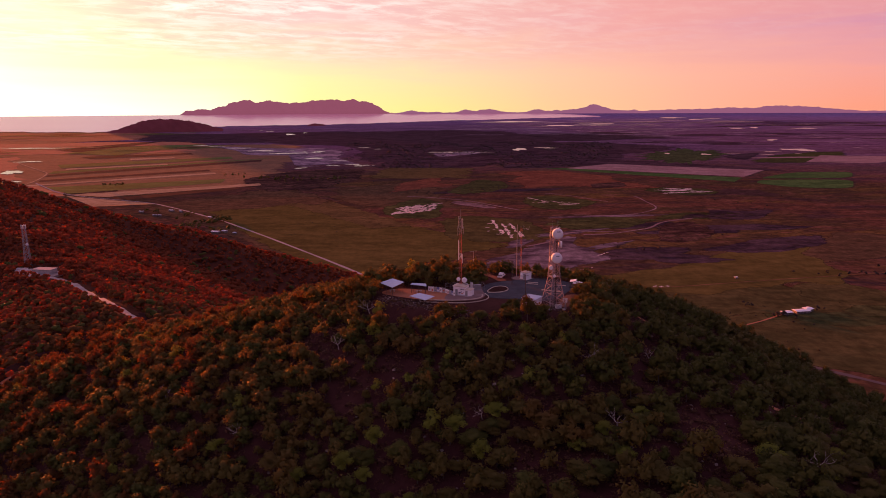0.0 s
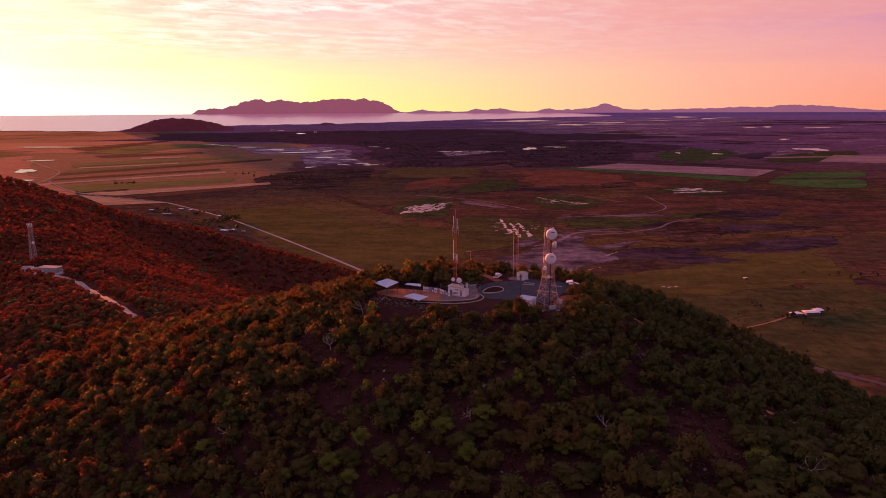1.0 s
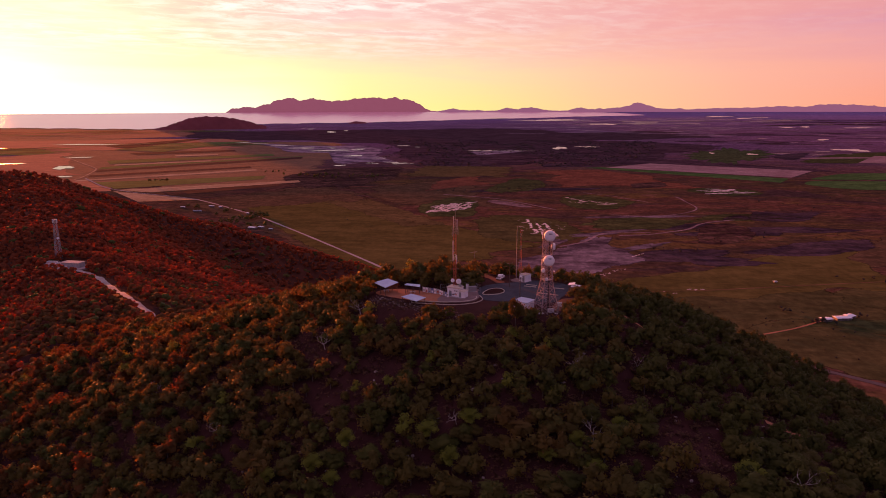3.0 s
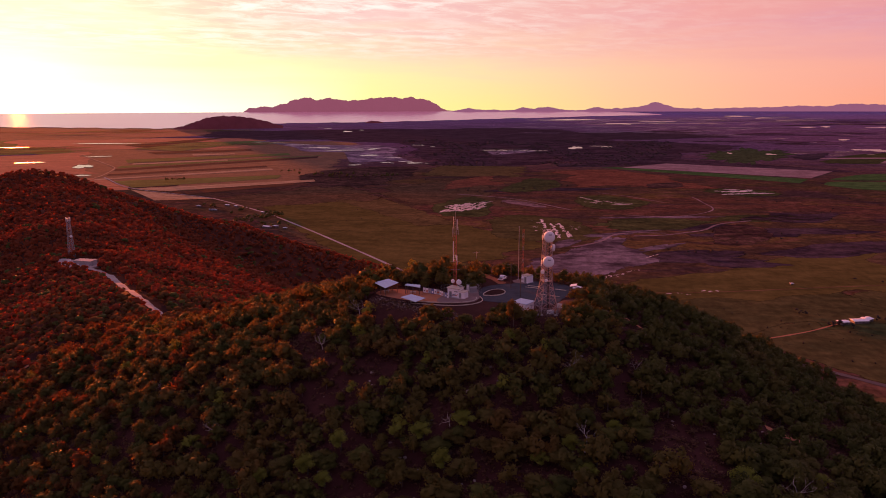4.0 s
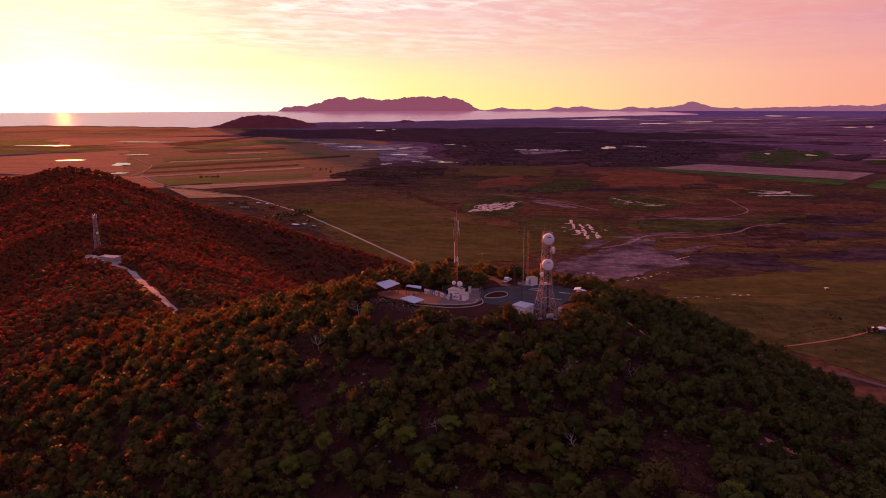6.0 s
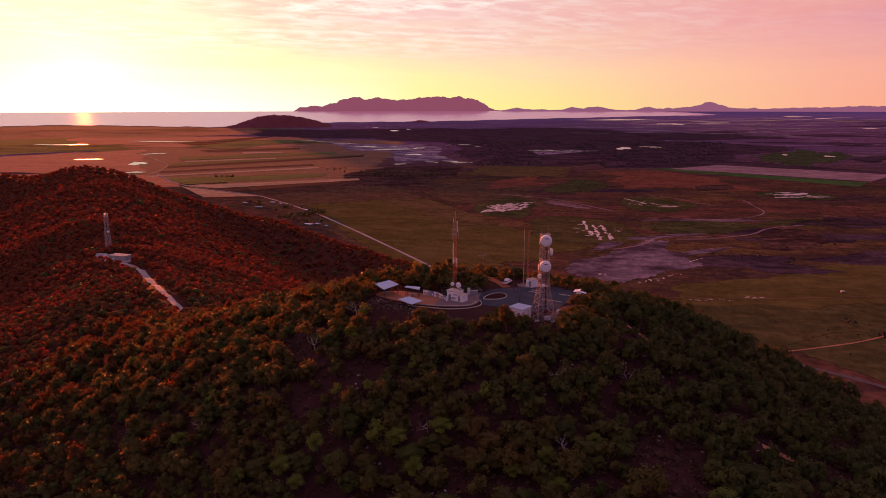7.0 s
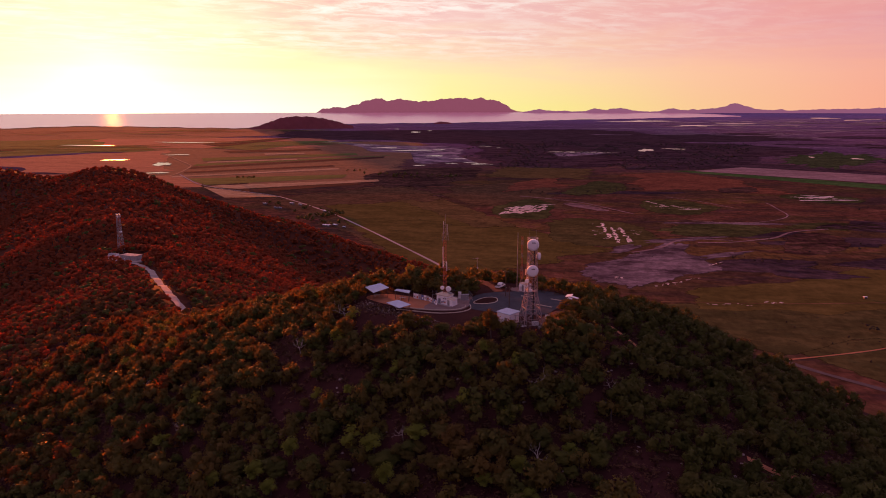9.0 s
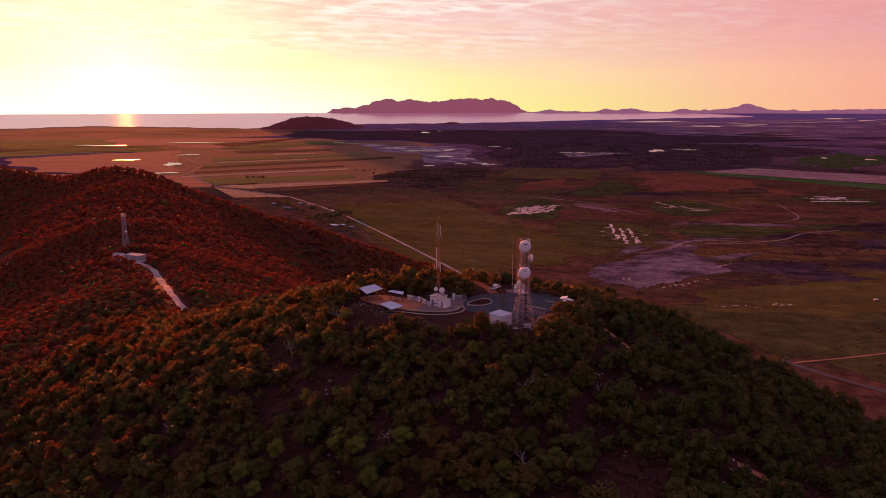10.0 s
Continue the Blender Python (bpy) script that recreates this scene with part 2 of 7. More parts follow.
def field_mat(name, a, b, rows=0.0, turn=0.0, tuft=0.5, soft=0.0, sheen=0.0):
    """A field or flat, in plan kilometres: blotches, and crop rows where it has them. sheen: red-tinted gloss for low
    light, standing in for the sun's glare.
    """
    m = bpy.data.materials.new(name)
    m.use_nodes = True
    add, link, math_, mix, ramp = nodes_of(m.node_tree)
    uv = add("ShaderNodeUVMap")
    uv.uv_map = "plan"
    def tex(sx, sy, r, detail):
        mp = add("ShaderNodeMapping")
        mp.inputs["Scale"].default_value = (sx, sy, 1)
        mp.inputs["Rotation"].default_value = (0, 0, r)
        link(uv.outputs[0], mp.inputs[0])
        n = add("ShaderNodeTexNoise", Scale=1.0, Detail=detail, Roughness=0.65)
        link(mp.outputs[0], n.inputs["Vector"])
        return n.outputs["Fac"]
    f = math_("ADD", math_("MULTIPLY", tex(7, 14, 0.2, 8), 0.6), math_("MULTIPLY", tex(26, 44, 0.1, 8), 0.4))
    col = mix(ramp(f, [(0.45, 0.0), (0.55, 1.0)]), a + (1,), b + (1,))
    if rows:
        col = mix(math_("MULTIPLY", ramp(tex(2, rows, turn, 2), [(0.42, 0.0), (0.58, 1.0)]), 0.5), col, tuple(0.55 * c for c in a) + (1,))
    col = mix(math_("MULTIPLY", ramp(tex(75, 75, 0, 6), [(0.38, 1.0), (0.52, 0.0)]), tuft), col, (0.030, 0.024, 0.012, 1))
    grain = math_("ADD", math_("MULTIPLY", tex(40, 60, 0.3, 10), 0.6), math_("MULTIPLY", tex(150, 60, 0.1, 8), 0.4))
    col = mix(1.0, col, ramp(grain, [(0.36, 0.80 - 0.6 * tuft), (0.50, 1.0), (0.64, 1.22 + 0.7 * tuft)]), "MULTIPLY")
    bsdf = add("ShaderNodeBsdfPrincipled", Roughness=1.0)
    bsdf.inputs["Specular IOR Level"].default_value = sheen
    bsdf.inputs["Specular Tint"].default_value = (1.0, 0.42, 0.24, 1)
    link(col, bsdf.inputs["Base Color"])
    if soft:
        rim = add("ShaderNodeUVMap")
        rim.uv_map = "rim"
        sp = add("ShaderNodeSeparateXYZ")
        link(rim.outputs[0], sp.inputs[0])
        worn = math_("ADD", math_("MULTIPLY", sp.outputs[0], soft), math_("MULTIPLY", math_("SUBTRACT", tex(12, 26, 0.1, 10), 0.5), 1.7))
        link(ramp(worn, [(0.39, 0.0), (0.49, 1.0)]), bsdf.inputs["Alpha"])
    out = add("ShaderNodeOutputMaterial")
    link(bsdf.outputs[0], out.inputs[0])
    return m


def water_mat(name, base, rough, swell=None):
    m = bpy.data.materials.new(name)
    m.use_nodes = True
    add, link, math_, mix, ramp = nodes_of(m.node_tree)
    bsdf = add("ShaderNodeBsdfPrincipled", Roughness=rough, IOR=1.33)
    bsdf.inputs["Base Color"].default_value = base + (1,)
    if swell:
        # a fixed lean towards the land stands for wave faces and lifts the reflection
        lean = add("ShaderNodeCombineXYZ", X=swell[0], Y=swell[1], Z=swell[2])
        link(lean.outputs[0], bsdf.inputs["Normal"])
    out = add("ShaderNodeOutputMaterial")
    link(bsdf.outputs[0], out.inputs[0])
    return m


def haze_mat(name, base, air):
    """Far land, with tens of kilometres of lit evening haze put in as emission."""
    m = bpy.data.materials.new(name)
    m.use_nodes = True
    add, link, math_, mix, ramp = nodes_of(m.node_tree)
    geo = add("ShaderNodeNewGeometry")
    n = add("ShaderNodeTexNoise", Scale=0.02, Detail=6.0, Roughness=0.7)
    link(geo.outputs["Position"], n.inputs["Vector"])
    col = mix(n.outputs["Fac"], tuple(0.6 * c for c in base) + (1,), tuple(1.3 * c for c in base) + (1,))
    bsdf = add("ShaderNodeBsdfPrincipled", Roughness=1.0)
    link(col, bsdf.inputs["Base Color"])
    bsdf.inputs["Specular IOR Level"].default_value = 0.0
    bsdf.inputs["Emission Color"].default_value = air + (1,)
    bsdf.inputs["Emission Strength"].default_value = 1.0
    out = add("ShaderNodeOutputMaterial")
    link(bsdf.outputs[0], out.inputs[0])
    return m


M_PLAIN = plain_mat()
M_SOIL = mat("hill_soil", (0.030, 0.013, 0.012), (0.066, 0.028, 0.024), 0.06, 0.95, bump=0.6, fine=14, spec=0.02)
M_LEAF = leaf_mat("eucalypt_leaves", (0.096, 0.096, 0.025), (0.170, 0.150, 0.039), (0.180, 0.112, 0.034))
# darker, less translucent leaves: thicket trees, and painted shade on the eastern slope
M_LEAF_DARK = leaf_mat("thicket_and_shade_leaves", (0.046, 0.057, 0.012), (0.098, 0.106, 0.021), (0.118, 0.092, 0.024), through_light=0.28)
# the red of the low sun's glare is put into these leaves
M_LEAF_GLARE = leaf_mat("red_glare_leaves", (0.215, 0.066, 0.024), (0.265, 0.084, 0.029), (0.270, 0.074, 0.027), through_light=0.6, up=0.4, gloss=0.3, gloss_rough=1.0, back=(2.0, 0.7, 0.3))
# olive leaves with a weaker dose of that painted glare
M_LEAF_PART_GLARE = leaf_mat("olive_part_glare_leaves", (0.105, 0.068, 0.022), (0.165, 0.098, 0.029), (0.170, 0.085, 0.027), gloss=0.15, gloss_rough=0.9, back=(1.9, 0.8, 0.3))
M_LEAF_LIME = leaf_mat("fresh_green_leaves", (0.165, 0.215, 0.032), (0.235, 0.290, 0.046), (0.22, 0.24, 0.042), up=0.5)
M_MANGROVE = leaf_mat("dark_swamp_leaves", (0.026, 0.024, 0.022), (0.046, 0.042, 0.036), (0.050, 0.036, 0.032), through_light=0.2)
M_DRY = leaf_mat("dry_grass_blades", (0.075, 0.046, 0.026), (0.14, 0.084, 0.045), (0.11, 0.050, 0.034), through_light=0.3)
M_BARK = mat("grey_brown_bark", (0.055, 0.042, 0.032), (0.11, 0.085, 0.065), 1.5, 0.9, bump=0.6)
M_DEAD = mat("bleached_dead_wood", (0.34, 0.29, 0.25), (0.50, 0.44, 0.38), 1.2, 0.85, bump=0.4)
M_ROCK = mat("pale_granite", (0.18, 0.14, 0.12), (0.34, 0.28, 0.24), 0.9, 0.9, bump=0.8, vary=0.2)
# ground under the far woodland, its tone reddened to carry the sun's glare
M_LITTER = mat("glare_reddened_litter", (0.066, 0.025, 0.016), (0.112, 0.042, 0.025), 0.06, 0.95, bump=0.6, fine=14, spec=0.02)
M_ASPHALT = mat("weathered_asphalt", (0.046, 0.049, 0.058), (0.076, 0.079, 0.090), 0.35, 0.9, bump=0.3, fine=25, spec=0.02)
M_DIRT = mat("orange_dirt", (0.30, 0.125, 0.068), (0.40, 0.19, 0.105), 0.3, 0.95, bump=0.5, fine=16, spec=0.02)
M_REDDIRT = mat("red_dirt", (0.13, 0.058, 0.038), (0.22, 0.105, 0.066), 0.3, 0.95, bump=0.5, fine=16, spec=0.02)
M_GRAVEL = mat("pale_gravel", (0.30, 0.25, 0.22), (0.44, 0.38, 0.34), 0.3, 0.95, bump=0.5, fine=20, spec=0.02)
M_ROAD = mat("pale_dirt_road", (0.25, 0.22, 0.23), (0.36, 0.32, 0.33), 0.02, 0.95, fine=12, spec=0.02)
M_KERB = mat("painted_concrete_kerb", (0.42, 0.36, 0.27), (0.60, 0.53, 0.42), 0.8, 0.85, bump=0.3)
M_YARD = mat("trodden_grey_yard", (0.155, 0.108, 0.100), (0.235, 0.175, 0.165), 0.3, 0.95, bump=0.4, fine=20, spec=0.02)
M_OLDROAD = mat("dull_bitumen_road", (0.085, 0.068, 0.068), (0.125, 0.10, 0.098), 0.1, 0.95, fine=12, spec=0.02)
M_CONC = mat("grey_concrete", (0.30, 0.29, 0.28), (0.42, 0.41, 0.39), 0.6, 0.9, bump=0.3)
M_WHITE = mat("white_painted_wall", (0.76, 0.75, 0.75), (0.86, 0.85, 0.85), 0.7, 0.7, bump=0.15)
M_DISH = mat("white_radome", (0.76, 0.75, 0.74), (0.84, 0.83, 0.82), 0.5, 0.45)
M_TIN = mat("pale_blue_roof_sheet", (0.38, 0.47, 0.60), (0.47, 0.56, 0.68), 0.5, 0.45, metal=0.1, spec=0.4)
M_TINDARK = mat("shaded_tin_wall", (0.12, 0.11, 0.11), (0.20, 0.18, 0.17), 0.7, 0.7)
M_TOWER = mat("red_oxide_stained_steel", (0.27, 0.19, 0.18), (0.40, 0.30, 0.29), 0.9, 0.65, metal=0.1)
M_STEEL = mat("galvanised_steel", (0.26, 0.26, 0.27), (0.38, 0.38, 0.38), 1.5, 0.55, metal=0.5)
M_RED = mat("faded_red_paint", (0.42, 0.09, 0.055), (0.52, 0.14, 0.08), 1.0, 0.6)
M_BAND = mat("white_mast_paint", (0.70, 0.69, 0.66), (0.80, 0.79, 0.76), 1.0, 0.6)
M_DARK = mat("dark_rubber_and_glass", (0.015, 0.015, 0.018), (0.03, 0.03, 0.035), 2.0, 0.3, spec=0.5)
M_POLE = mat("dark_weathered_timber", (0.05, 0.04, 0.035), (0.10, 0.08, 0.065), 1.5, 0.9, bump=0.4)
M_BLUE = mat("blue_spray_paint", (0.10, 0.14, 0.32), (0.20, 0.22, 0.42), 1.5, 0.7)
# pink sky reflection is put into the sea's base colour
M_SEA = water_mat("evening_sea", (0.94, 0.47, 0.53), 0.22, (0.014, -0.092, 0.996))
M_POND = water_mat("still_shallow_water", (0.10, 0.07, 0.06), 0.12)
M_SAND = field_mat("wet_salt_sand", (0.62, 0.50, 0.46), (0.74, 0.62, 0.58), tuft=0.05)
# the purple and pink of island and ranges is painted haze that glows
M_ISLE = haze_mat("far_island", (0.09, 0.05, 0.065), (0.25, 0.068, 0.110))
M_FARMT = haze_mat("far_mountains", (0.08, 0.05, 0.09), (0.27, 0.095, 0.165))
# no emission here: the headland's hazy red sits in its base colour
M_MIDHILL = haze_mat("wooded_headland", (0.20, 0.065, 0.07), (0.0, 0.0, 0.0))


# ---- mesh helpers ----
def part(name, bm, material, parent=None, label="", smooth=False):
    me = bpy.data.meshes.new(name)
    bm.to_mesh(me)
    bm.free()
    me.materials.append(material)
    if smooth:
        me.polygons.foreach_set("use_smooth", [True] * len(me.polygons))
    ob = new(name, me)
    ob.parent = parent
    if label:
        tagged(ob, label)
    return ob


def again(ob, parent, m=None):
    """A second object on the same mesh under a thing or part."""
    o = ob.copy()
    scene.collection.objects.link(o)
    o.parent = parent
    if m is not None:
        o.matrix_basis = m
    return o


def thing(name, label, category, m, group="", kind=""):
    ob = new(name)
    ob.empty_display_size = 0.3
    ob.matrix_world = m
    return tagged(ob, label, category, group, kind)


def box(bm, size, at=(0, 0, 0), turn=0.0, bevel=0.0, m=None):
    """A box by its size and the middle of its base."""
    t = Matrix.Translation((at[0], at[1], at[2] + size[2] / 2)) @ Matrix.Rotation(radians(turn), 4, "Z") @ Matrix.Diagonal((*size, 1))
    r = bmesh.ops.create_cube(bm, size=1.0, matrix=(m @ t) if m else t)
    if bevel:
        edges = list({e for v in r["verts"] for e in v.link_edges})
        bmesh.ops.bevel(bm, geom=edges, offset=bevel, segments=1, affect="EDGES")
    return bm


def strut(bm, a, b, r0, r1=None, n=5, cap=True):
    a, b = Vector(a), Vector(b)
    d = b - a
    rot = d.to_track_quat("Z", "Y").to_matrix().to_4x4()
    m = Matrix.Translation((a + b) / 2) @ rot
    bmesh.ops.create_cone(bm, cap_ends=cap, segments=n, radius1=r0, radius2=r0 if r1 is None else r1, depth=d.length, matrix=m)
    return bm


def fresh():
    return bmesh.new()


def mesh_from(name, verts, polys, material, uv=None, slots=None, extra=(), rim=None, puff=None):
    """A mesh from arrays: verts (n, 3), polys (m, 3 or 4)."""
    verts, polys = np.asarray(verts, dtype=np.float32), np.asarray(polys, dtype=np.int32)
    me = bpy.data.meshes.new(name)
    k = polys.shape[1]
    me.vertices.add(len(verts))
    me.vertices.foreach_set("co", verts.ravel())
    me.loops.add(polys.size)
    me.loops.foreach_set("vertex_index", polys.ravel())
    me.polygons.add(len(polys))
    me.polygons.foreach_set("loop_start", np.arange(0, polys.size, k, dtype=np.int32))
    me.materials.append(material)
    for e in extra:
        me.materials.append(e)
    if slots is not None:
        me.polygons.foreach_set("material_index", slots.astype(np.int32))
    if uv is not None:
        layer = me.uv_layers.new(name="plan")
        layer.data.foreach_set("uv", np.asarray(uv, dtype=np.float32)[polys.ravel()].ravel())
    if rim is not None:
        layer = me.uv_layers.new(name="rim")
        layer.data.foreach_set("uv", np.repeat(np.asarray(rim, dtype=np.float32)[:, None], 2, 1)[polys.ravel()].ravel())
    if puff is not None:
        me.attributes.new("puff", "FLOAT_VECTOR", "POINT").data.foreach_set("vector", np.asarray(puff, dtype=np.float32).ravel())
    me.update(calc_edges=True)
    me.validate()
    return me


# ---- the lie of the land ----
EYE_XY, EYE_Z, PLAIN = (24.0, 7.0), 55.2, -156.0
RIDGE = [(75, 70, -24), (60, 110, -16.7), (48, 145, -14.9), (28, 185, -3.5), (10, 205, -3.3), (-25, 212, -9.8), (-60, 222, -19), (-110, 232, -33.6),
         (-165, 300, -38.2), (-240, 405, -45.4), (-330, 500, -42), (-480, 700, -38), (-600, 850, -33)]
EAST = [(10, 205, -3.3), (50, 226, -11), (92, 219, -27.5), (125, 206, -47), (150, 195, -68)]
SPUR = [(-600, 850, -33), (-350, 830, -94), (-80, 800, -156)]
BEHIND = [(-600, 850, -33), (-720, 880, -50), (-840, 900, -38), (-1000, 930, -52), (-1250, 1000, -120)]
SLOPE, ROUND = 0.56, 46.0
PAD = -1.0


def bumps(x, y):
    return (0.7 * np.sin(0.105 * x + 1.7 * np.sin(0.061 * y + 1)) * np.sin(0.088 * y + 1.3 * np.sin(0.047 * x))
            + 0.35 * np.sin(0.31 * x + 1.1 * np.sin(0.23 * y)) * np.sin(0.27 * y + 2))


def hill(x, y):
    """Height of the ridge, its spur and the hilltop pad."""
    x, y = np.asarray(x, dtype=float), np.asarray(y, dtype=float)
    hs = []
    for line in (RIDGE, EAST, SPUR, BEHIND):
        for a, b in zip(line, line[1:]):
            dx, dy = b[0] - a[0], b[1] - a[1]
            t = np.clip(((x - a[0]) * dx + (y - a[1]) * dy) / (dx * dx + dy * dy), 0, 1)
            d = np.hypot(x - a[0] - t * dx, y - a[1] - t * dy)
            hs.append(a[2] + t * (b[2] - a[2]) - SLOPE * (np.sqrt(d * d + ROUND * ROUND) - ROUND))
    hs = np.array(hs)
    top = hs.max(0)
    z = top + np.log(np.exp(0.25 * (hs - top)).sum(0)) / 0.25 + bumps(x, y)
    # the eastern flank falls away more steeply
    z = z - 5.5 * np.clip((x - 88) / 48, 0, 1) * np.clip((y - 160) / 40, 0, 1)
    # the graded pad on the hilltop
    q = np.sqrt(((x - 14) / 31) ** 2 + ((y - 206) / 23) ** 2)
    w = np.clip((1.35 - q) / 0.35, 0, 1)
    w = w * w * (3 - 2 * w)
    return z * (1 - w) + PAD * w


NEAR_R, FAR_R = 1700.0, 4850.0


def drawn_in(x, y, lift=0.0):
    """Where a place of the plain stands: beyond NEAR_R the far land, tens of kilometres of it, is drawn in and raised, so that its horizon lies within 5 km."""
    x, y = np.asarray(x, dtype=float), np.asarray(y, dtype=float)
    dx, dy = x - EYE_XY[0], y - EYE_XY[1]
    r = np.maximum(np.hypot(dx, dy), 1e-6)
    z = PLAIN - r * r / (2 * 7.3e6)
    sink = (EYE_Z - z) / r
    tilt = (EYE_Z - FAR_R * 0.0079 - PLAIN) / (FAR_R - NEAR_R)
    r2 = np.where(r < NEAR_R, r, np.minimum(r, (EYE_Z - PLAIN + NEAR_R * tilt) / (sink + tilt)))
    k = r2 / r
    return EYE_XY[0] + dx * k, EYE_XY[1] + dy * k, EYE_Z + (z - EYE_Z) * k + 0.3 * lift * (1 + np.maximum(0, r2 - 1500) / 700)


def ground_z(x, y):
    return np.maximum(drawn_in(x, y)[2], hill(x, y))


def gz(x, y):
    return float(ground_z(x, y))


def build_ground():
    front = np.radians(np.linspace(-56, 52, 260))
    rest = np.radians(np.linspace(52, 304, 42))[1:-1]
    az = np.concatenate([front, rest])
    radii = [0.02, 2.0, 5.0]
    while radii[-1] < 54000:
        r = radii[-1]
        step = 0.22 if r < 60 else 0.013 if r < 1500 else 0.02 if r < 6000 else 0.035
        radii.append(r * (1 + step))
    r = np.sort(np.array(radii + [NEAR_R]))
    A, R = np.meshgrid(az, r)
    x, y = EYE_XY[0] + R * np.sin(A), EYE_XY[1] + R * np.cos(A)
    h = hill(x, y)
    px, py, pz = drawn_in(x, y)
    up = h > pz
    verts = np.stack([np.where(up, x, px), np.where(up, y, py), np.maximum(h, pz)], -1).reshape(-1, 3)
    uv = np.stack([x / 1000, y / 1000], -1).reshape(-1, 2)
    n, m = A.shape
    i, j = np.meshgrid(np.arange(n - 1), np.arange(m), indexing="ij")
    k = (j + 1) % m
    polys = np.stack([i * m + j, i * m + k, (i + 1) * m + k, (i + 1) * m + j], -1).reshape(-1, 4)[:, ::-1]
    flat = (up.reshape(-1)[polys].sum(1) >= 2)
    far_side = (np.hypot(verts[:, 0] - 14, verts[:, 1] - 206) > 185)[polys].sum(1) >= 2
    slots = np.where(flat, np.where(far_side, 2, 1), 0)
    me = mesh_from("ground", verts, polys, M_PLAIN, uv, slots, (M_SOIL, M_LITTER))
    me.polygons.foreach_set("use_smooth", [True] * len(me.polygons))
    ob = new("ground", me)
    tagged(ob, "rust and olive coastal plain round a rocky wooded hill", "ground", kind="structure")


build_ground()


def patch(name, corners, material, lift, label, category, kind="structure", cells=24, ragged=0.0, seed=0):
    """A four-cornered piece of the plain, laid on the ground; ragged: metres by which its edge wanders."""
    (ax, ay), (bx, by), (cx, cy), (dx, dy) = corners
    u, v = np.meshgrid(np.linspace(0, 1, cells + 1), np.linspace(0, 1, cells + 1))
    x = ax * (1 - u) * (1 - v) + bx * u * (1 - v) + cx * u * v + dx * (1 - u) * v
    y = ay * (1 - u) * (1 - v) + by * u * (1 - v) + cy * u * v + dy * (1 - u) * v
    if ragged:
        x = x + ragged * (np.sin(y * 0.5 / ragged + seed) * 0.6 + np.sin(y * 1.1 / ragged + 2 * seed) * 0.4)
        y = y + ragged * (np.sin(x * 0.45 / ragged + seed * 1.7) * 0.6 + np.sin(x * 1.0 / ragged + seed) * 0.4)
    p = np.stack(drawn_in(x, y, lift), -1).reshape(-1, 3)
    n = cells + 1
    i, j = np.meshgrid(np.arange(cells), np.arange(cells), indexing="ij")
    polys = np.stack([i * n + j, i * n + j + 1, (i + 1) * n + j + 1, (i + 1) * n + j], -1).reshape(-1, 4)
    rim = (2 * np.minimum(np.minimum(u, 1 - u), np.minimum(v, 1 - v))).reshape(-1)
    ob = new(name, mesh_from(name, p, polys, material, np.stack([x / 1000, y / 1000], -1).reshape(-1, 2), rim=rim))
    return tagged(ob, label, category, kind=kind)


def blob(cx, cy, rx, ry, turn, seed, rings=4, spokes=28, rough=0.35):
    """Plan outline of an irregular pool or flat, as points and faces."""
    a = np.linspace(0, 2 * np.pi, spokes, endpoint=False)
    rr = 1 + rough * (0.5 * np.sin(2 * a + seed) + 0.4 * np.sin(3 * a + 2.1 * seed) + 0.3 * np.sin(5 * a + 3.7 * seed) + 0.25 * np.sin(9 * a + 1.3 * seed))
    pts = [(0.0, 0.0)]
    for k in range(1, rings + 1):
        pts += [(rx * f * np.cos(t), ry * f * np.sin(t)) for t, f in zip(a, rr * k / rings)]
    c, s = math.cos(radians(turn)), math.sin(radians(turn))
    xy = np.array([(cx + c * x - s * y, cy + s * x + c * y) for x, y in pts])
    tris = []
    for j in range(spokes):
        k = (j + 1) % spokes
        tris.append((0, 1 + j, 1 + k))
        for q in range(rings - 1):
            b, d = 1 + q * spokes, 1 + (q + 1) * spokes
            tris += [(b + j, d + j, d + k), (b + j, d + k, b + k)]
    return xy, np.array(tris)


def plot(name, outline, material, lift, label, category, kind="structure", rings=5, rough=0.03, seed=0):
    """A piece of the plain by a few plan corners, rounded a little, with an uneven edge."""
    pts = [(float(x), float(y)) for x, y in outline]
    for _ in range(3):
        pts = [(a[0] * (1 - f) + b[0] * f, a[1] * (1 - f) + b[1] * f) for a, b in zip(pts, pts[1:] + pts[:1]) for f in (0.18, 0.82)]
    p = np.array(pts)
    mid = p.mean(0)
    k = np.arange(len(p))
    wave = 1 + rough * (np.sin(k * 1.7 + seed) + np.sin(k * 0.61 + 2 * seed) + 0.7 * np.sin(k * 3.1 + seed))
    n = len(p)
    xy = np.concatenate([[mid]] + [mid + (p - mid) * (wave[:, None] * q / rings) for q in range(1, rings + 1)])
    tris = [(0, 1 + j, 1 + (j + 1) % n) for j in range(n)]
    for q in range(rings - 1):
        b, d = 1 + q * n, 1 + (q + 1) * n
        for j in range(n):
            m = (j + 1) % n
            tris += [(b + j, d + j, d + m), (b + j, d + m, b + m)]
    rim = np.concatenate([[1.0]] + [np.full(n, 1 - q / rings) for q in range(1, rings + 1)])
    ob = new(name, mesh_from(name, np.stack(drawn_in(xy[:, 0], xy[:, 1], lift), -1), np.array(tris), material, xy / 1000, rim=rim))
    return tagged(ob, label, category, kind=kind)


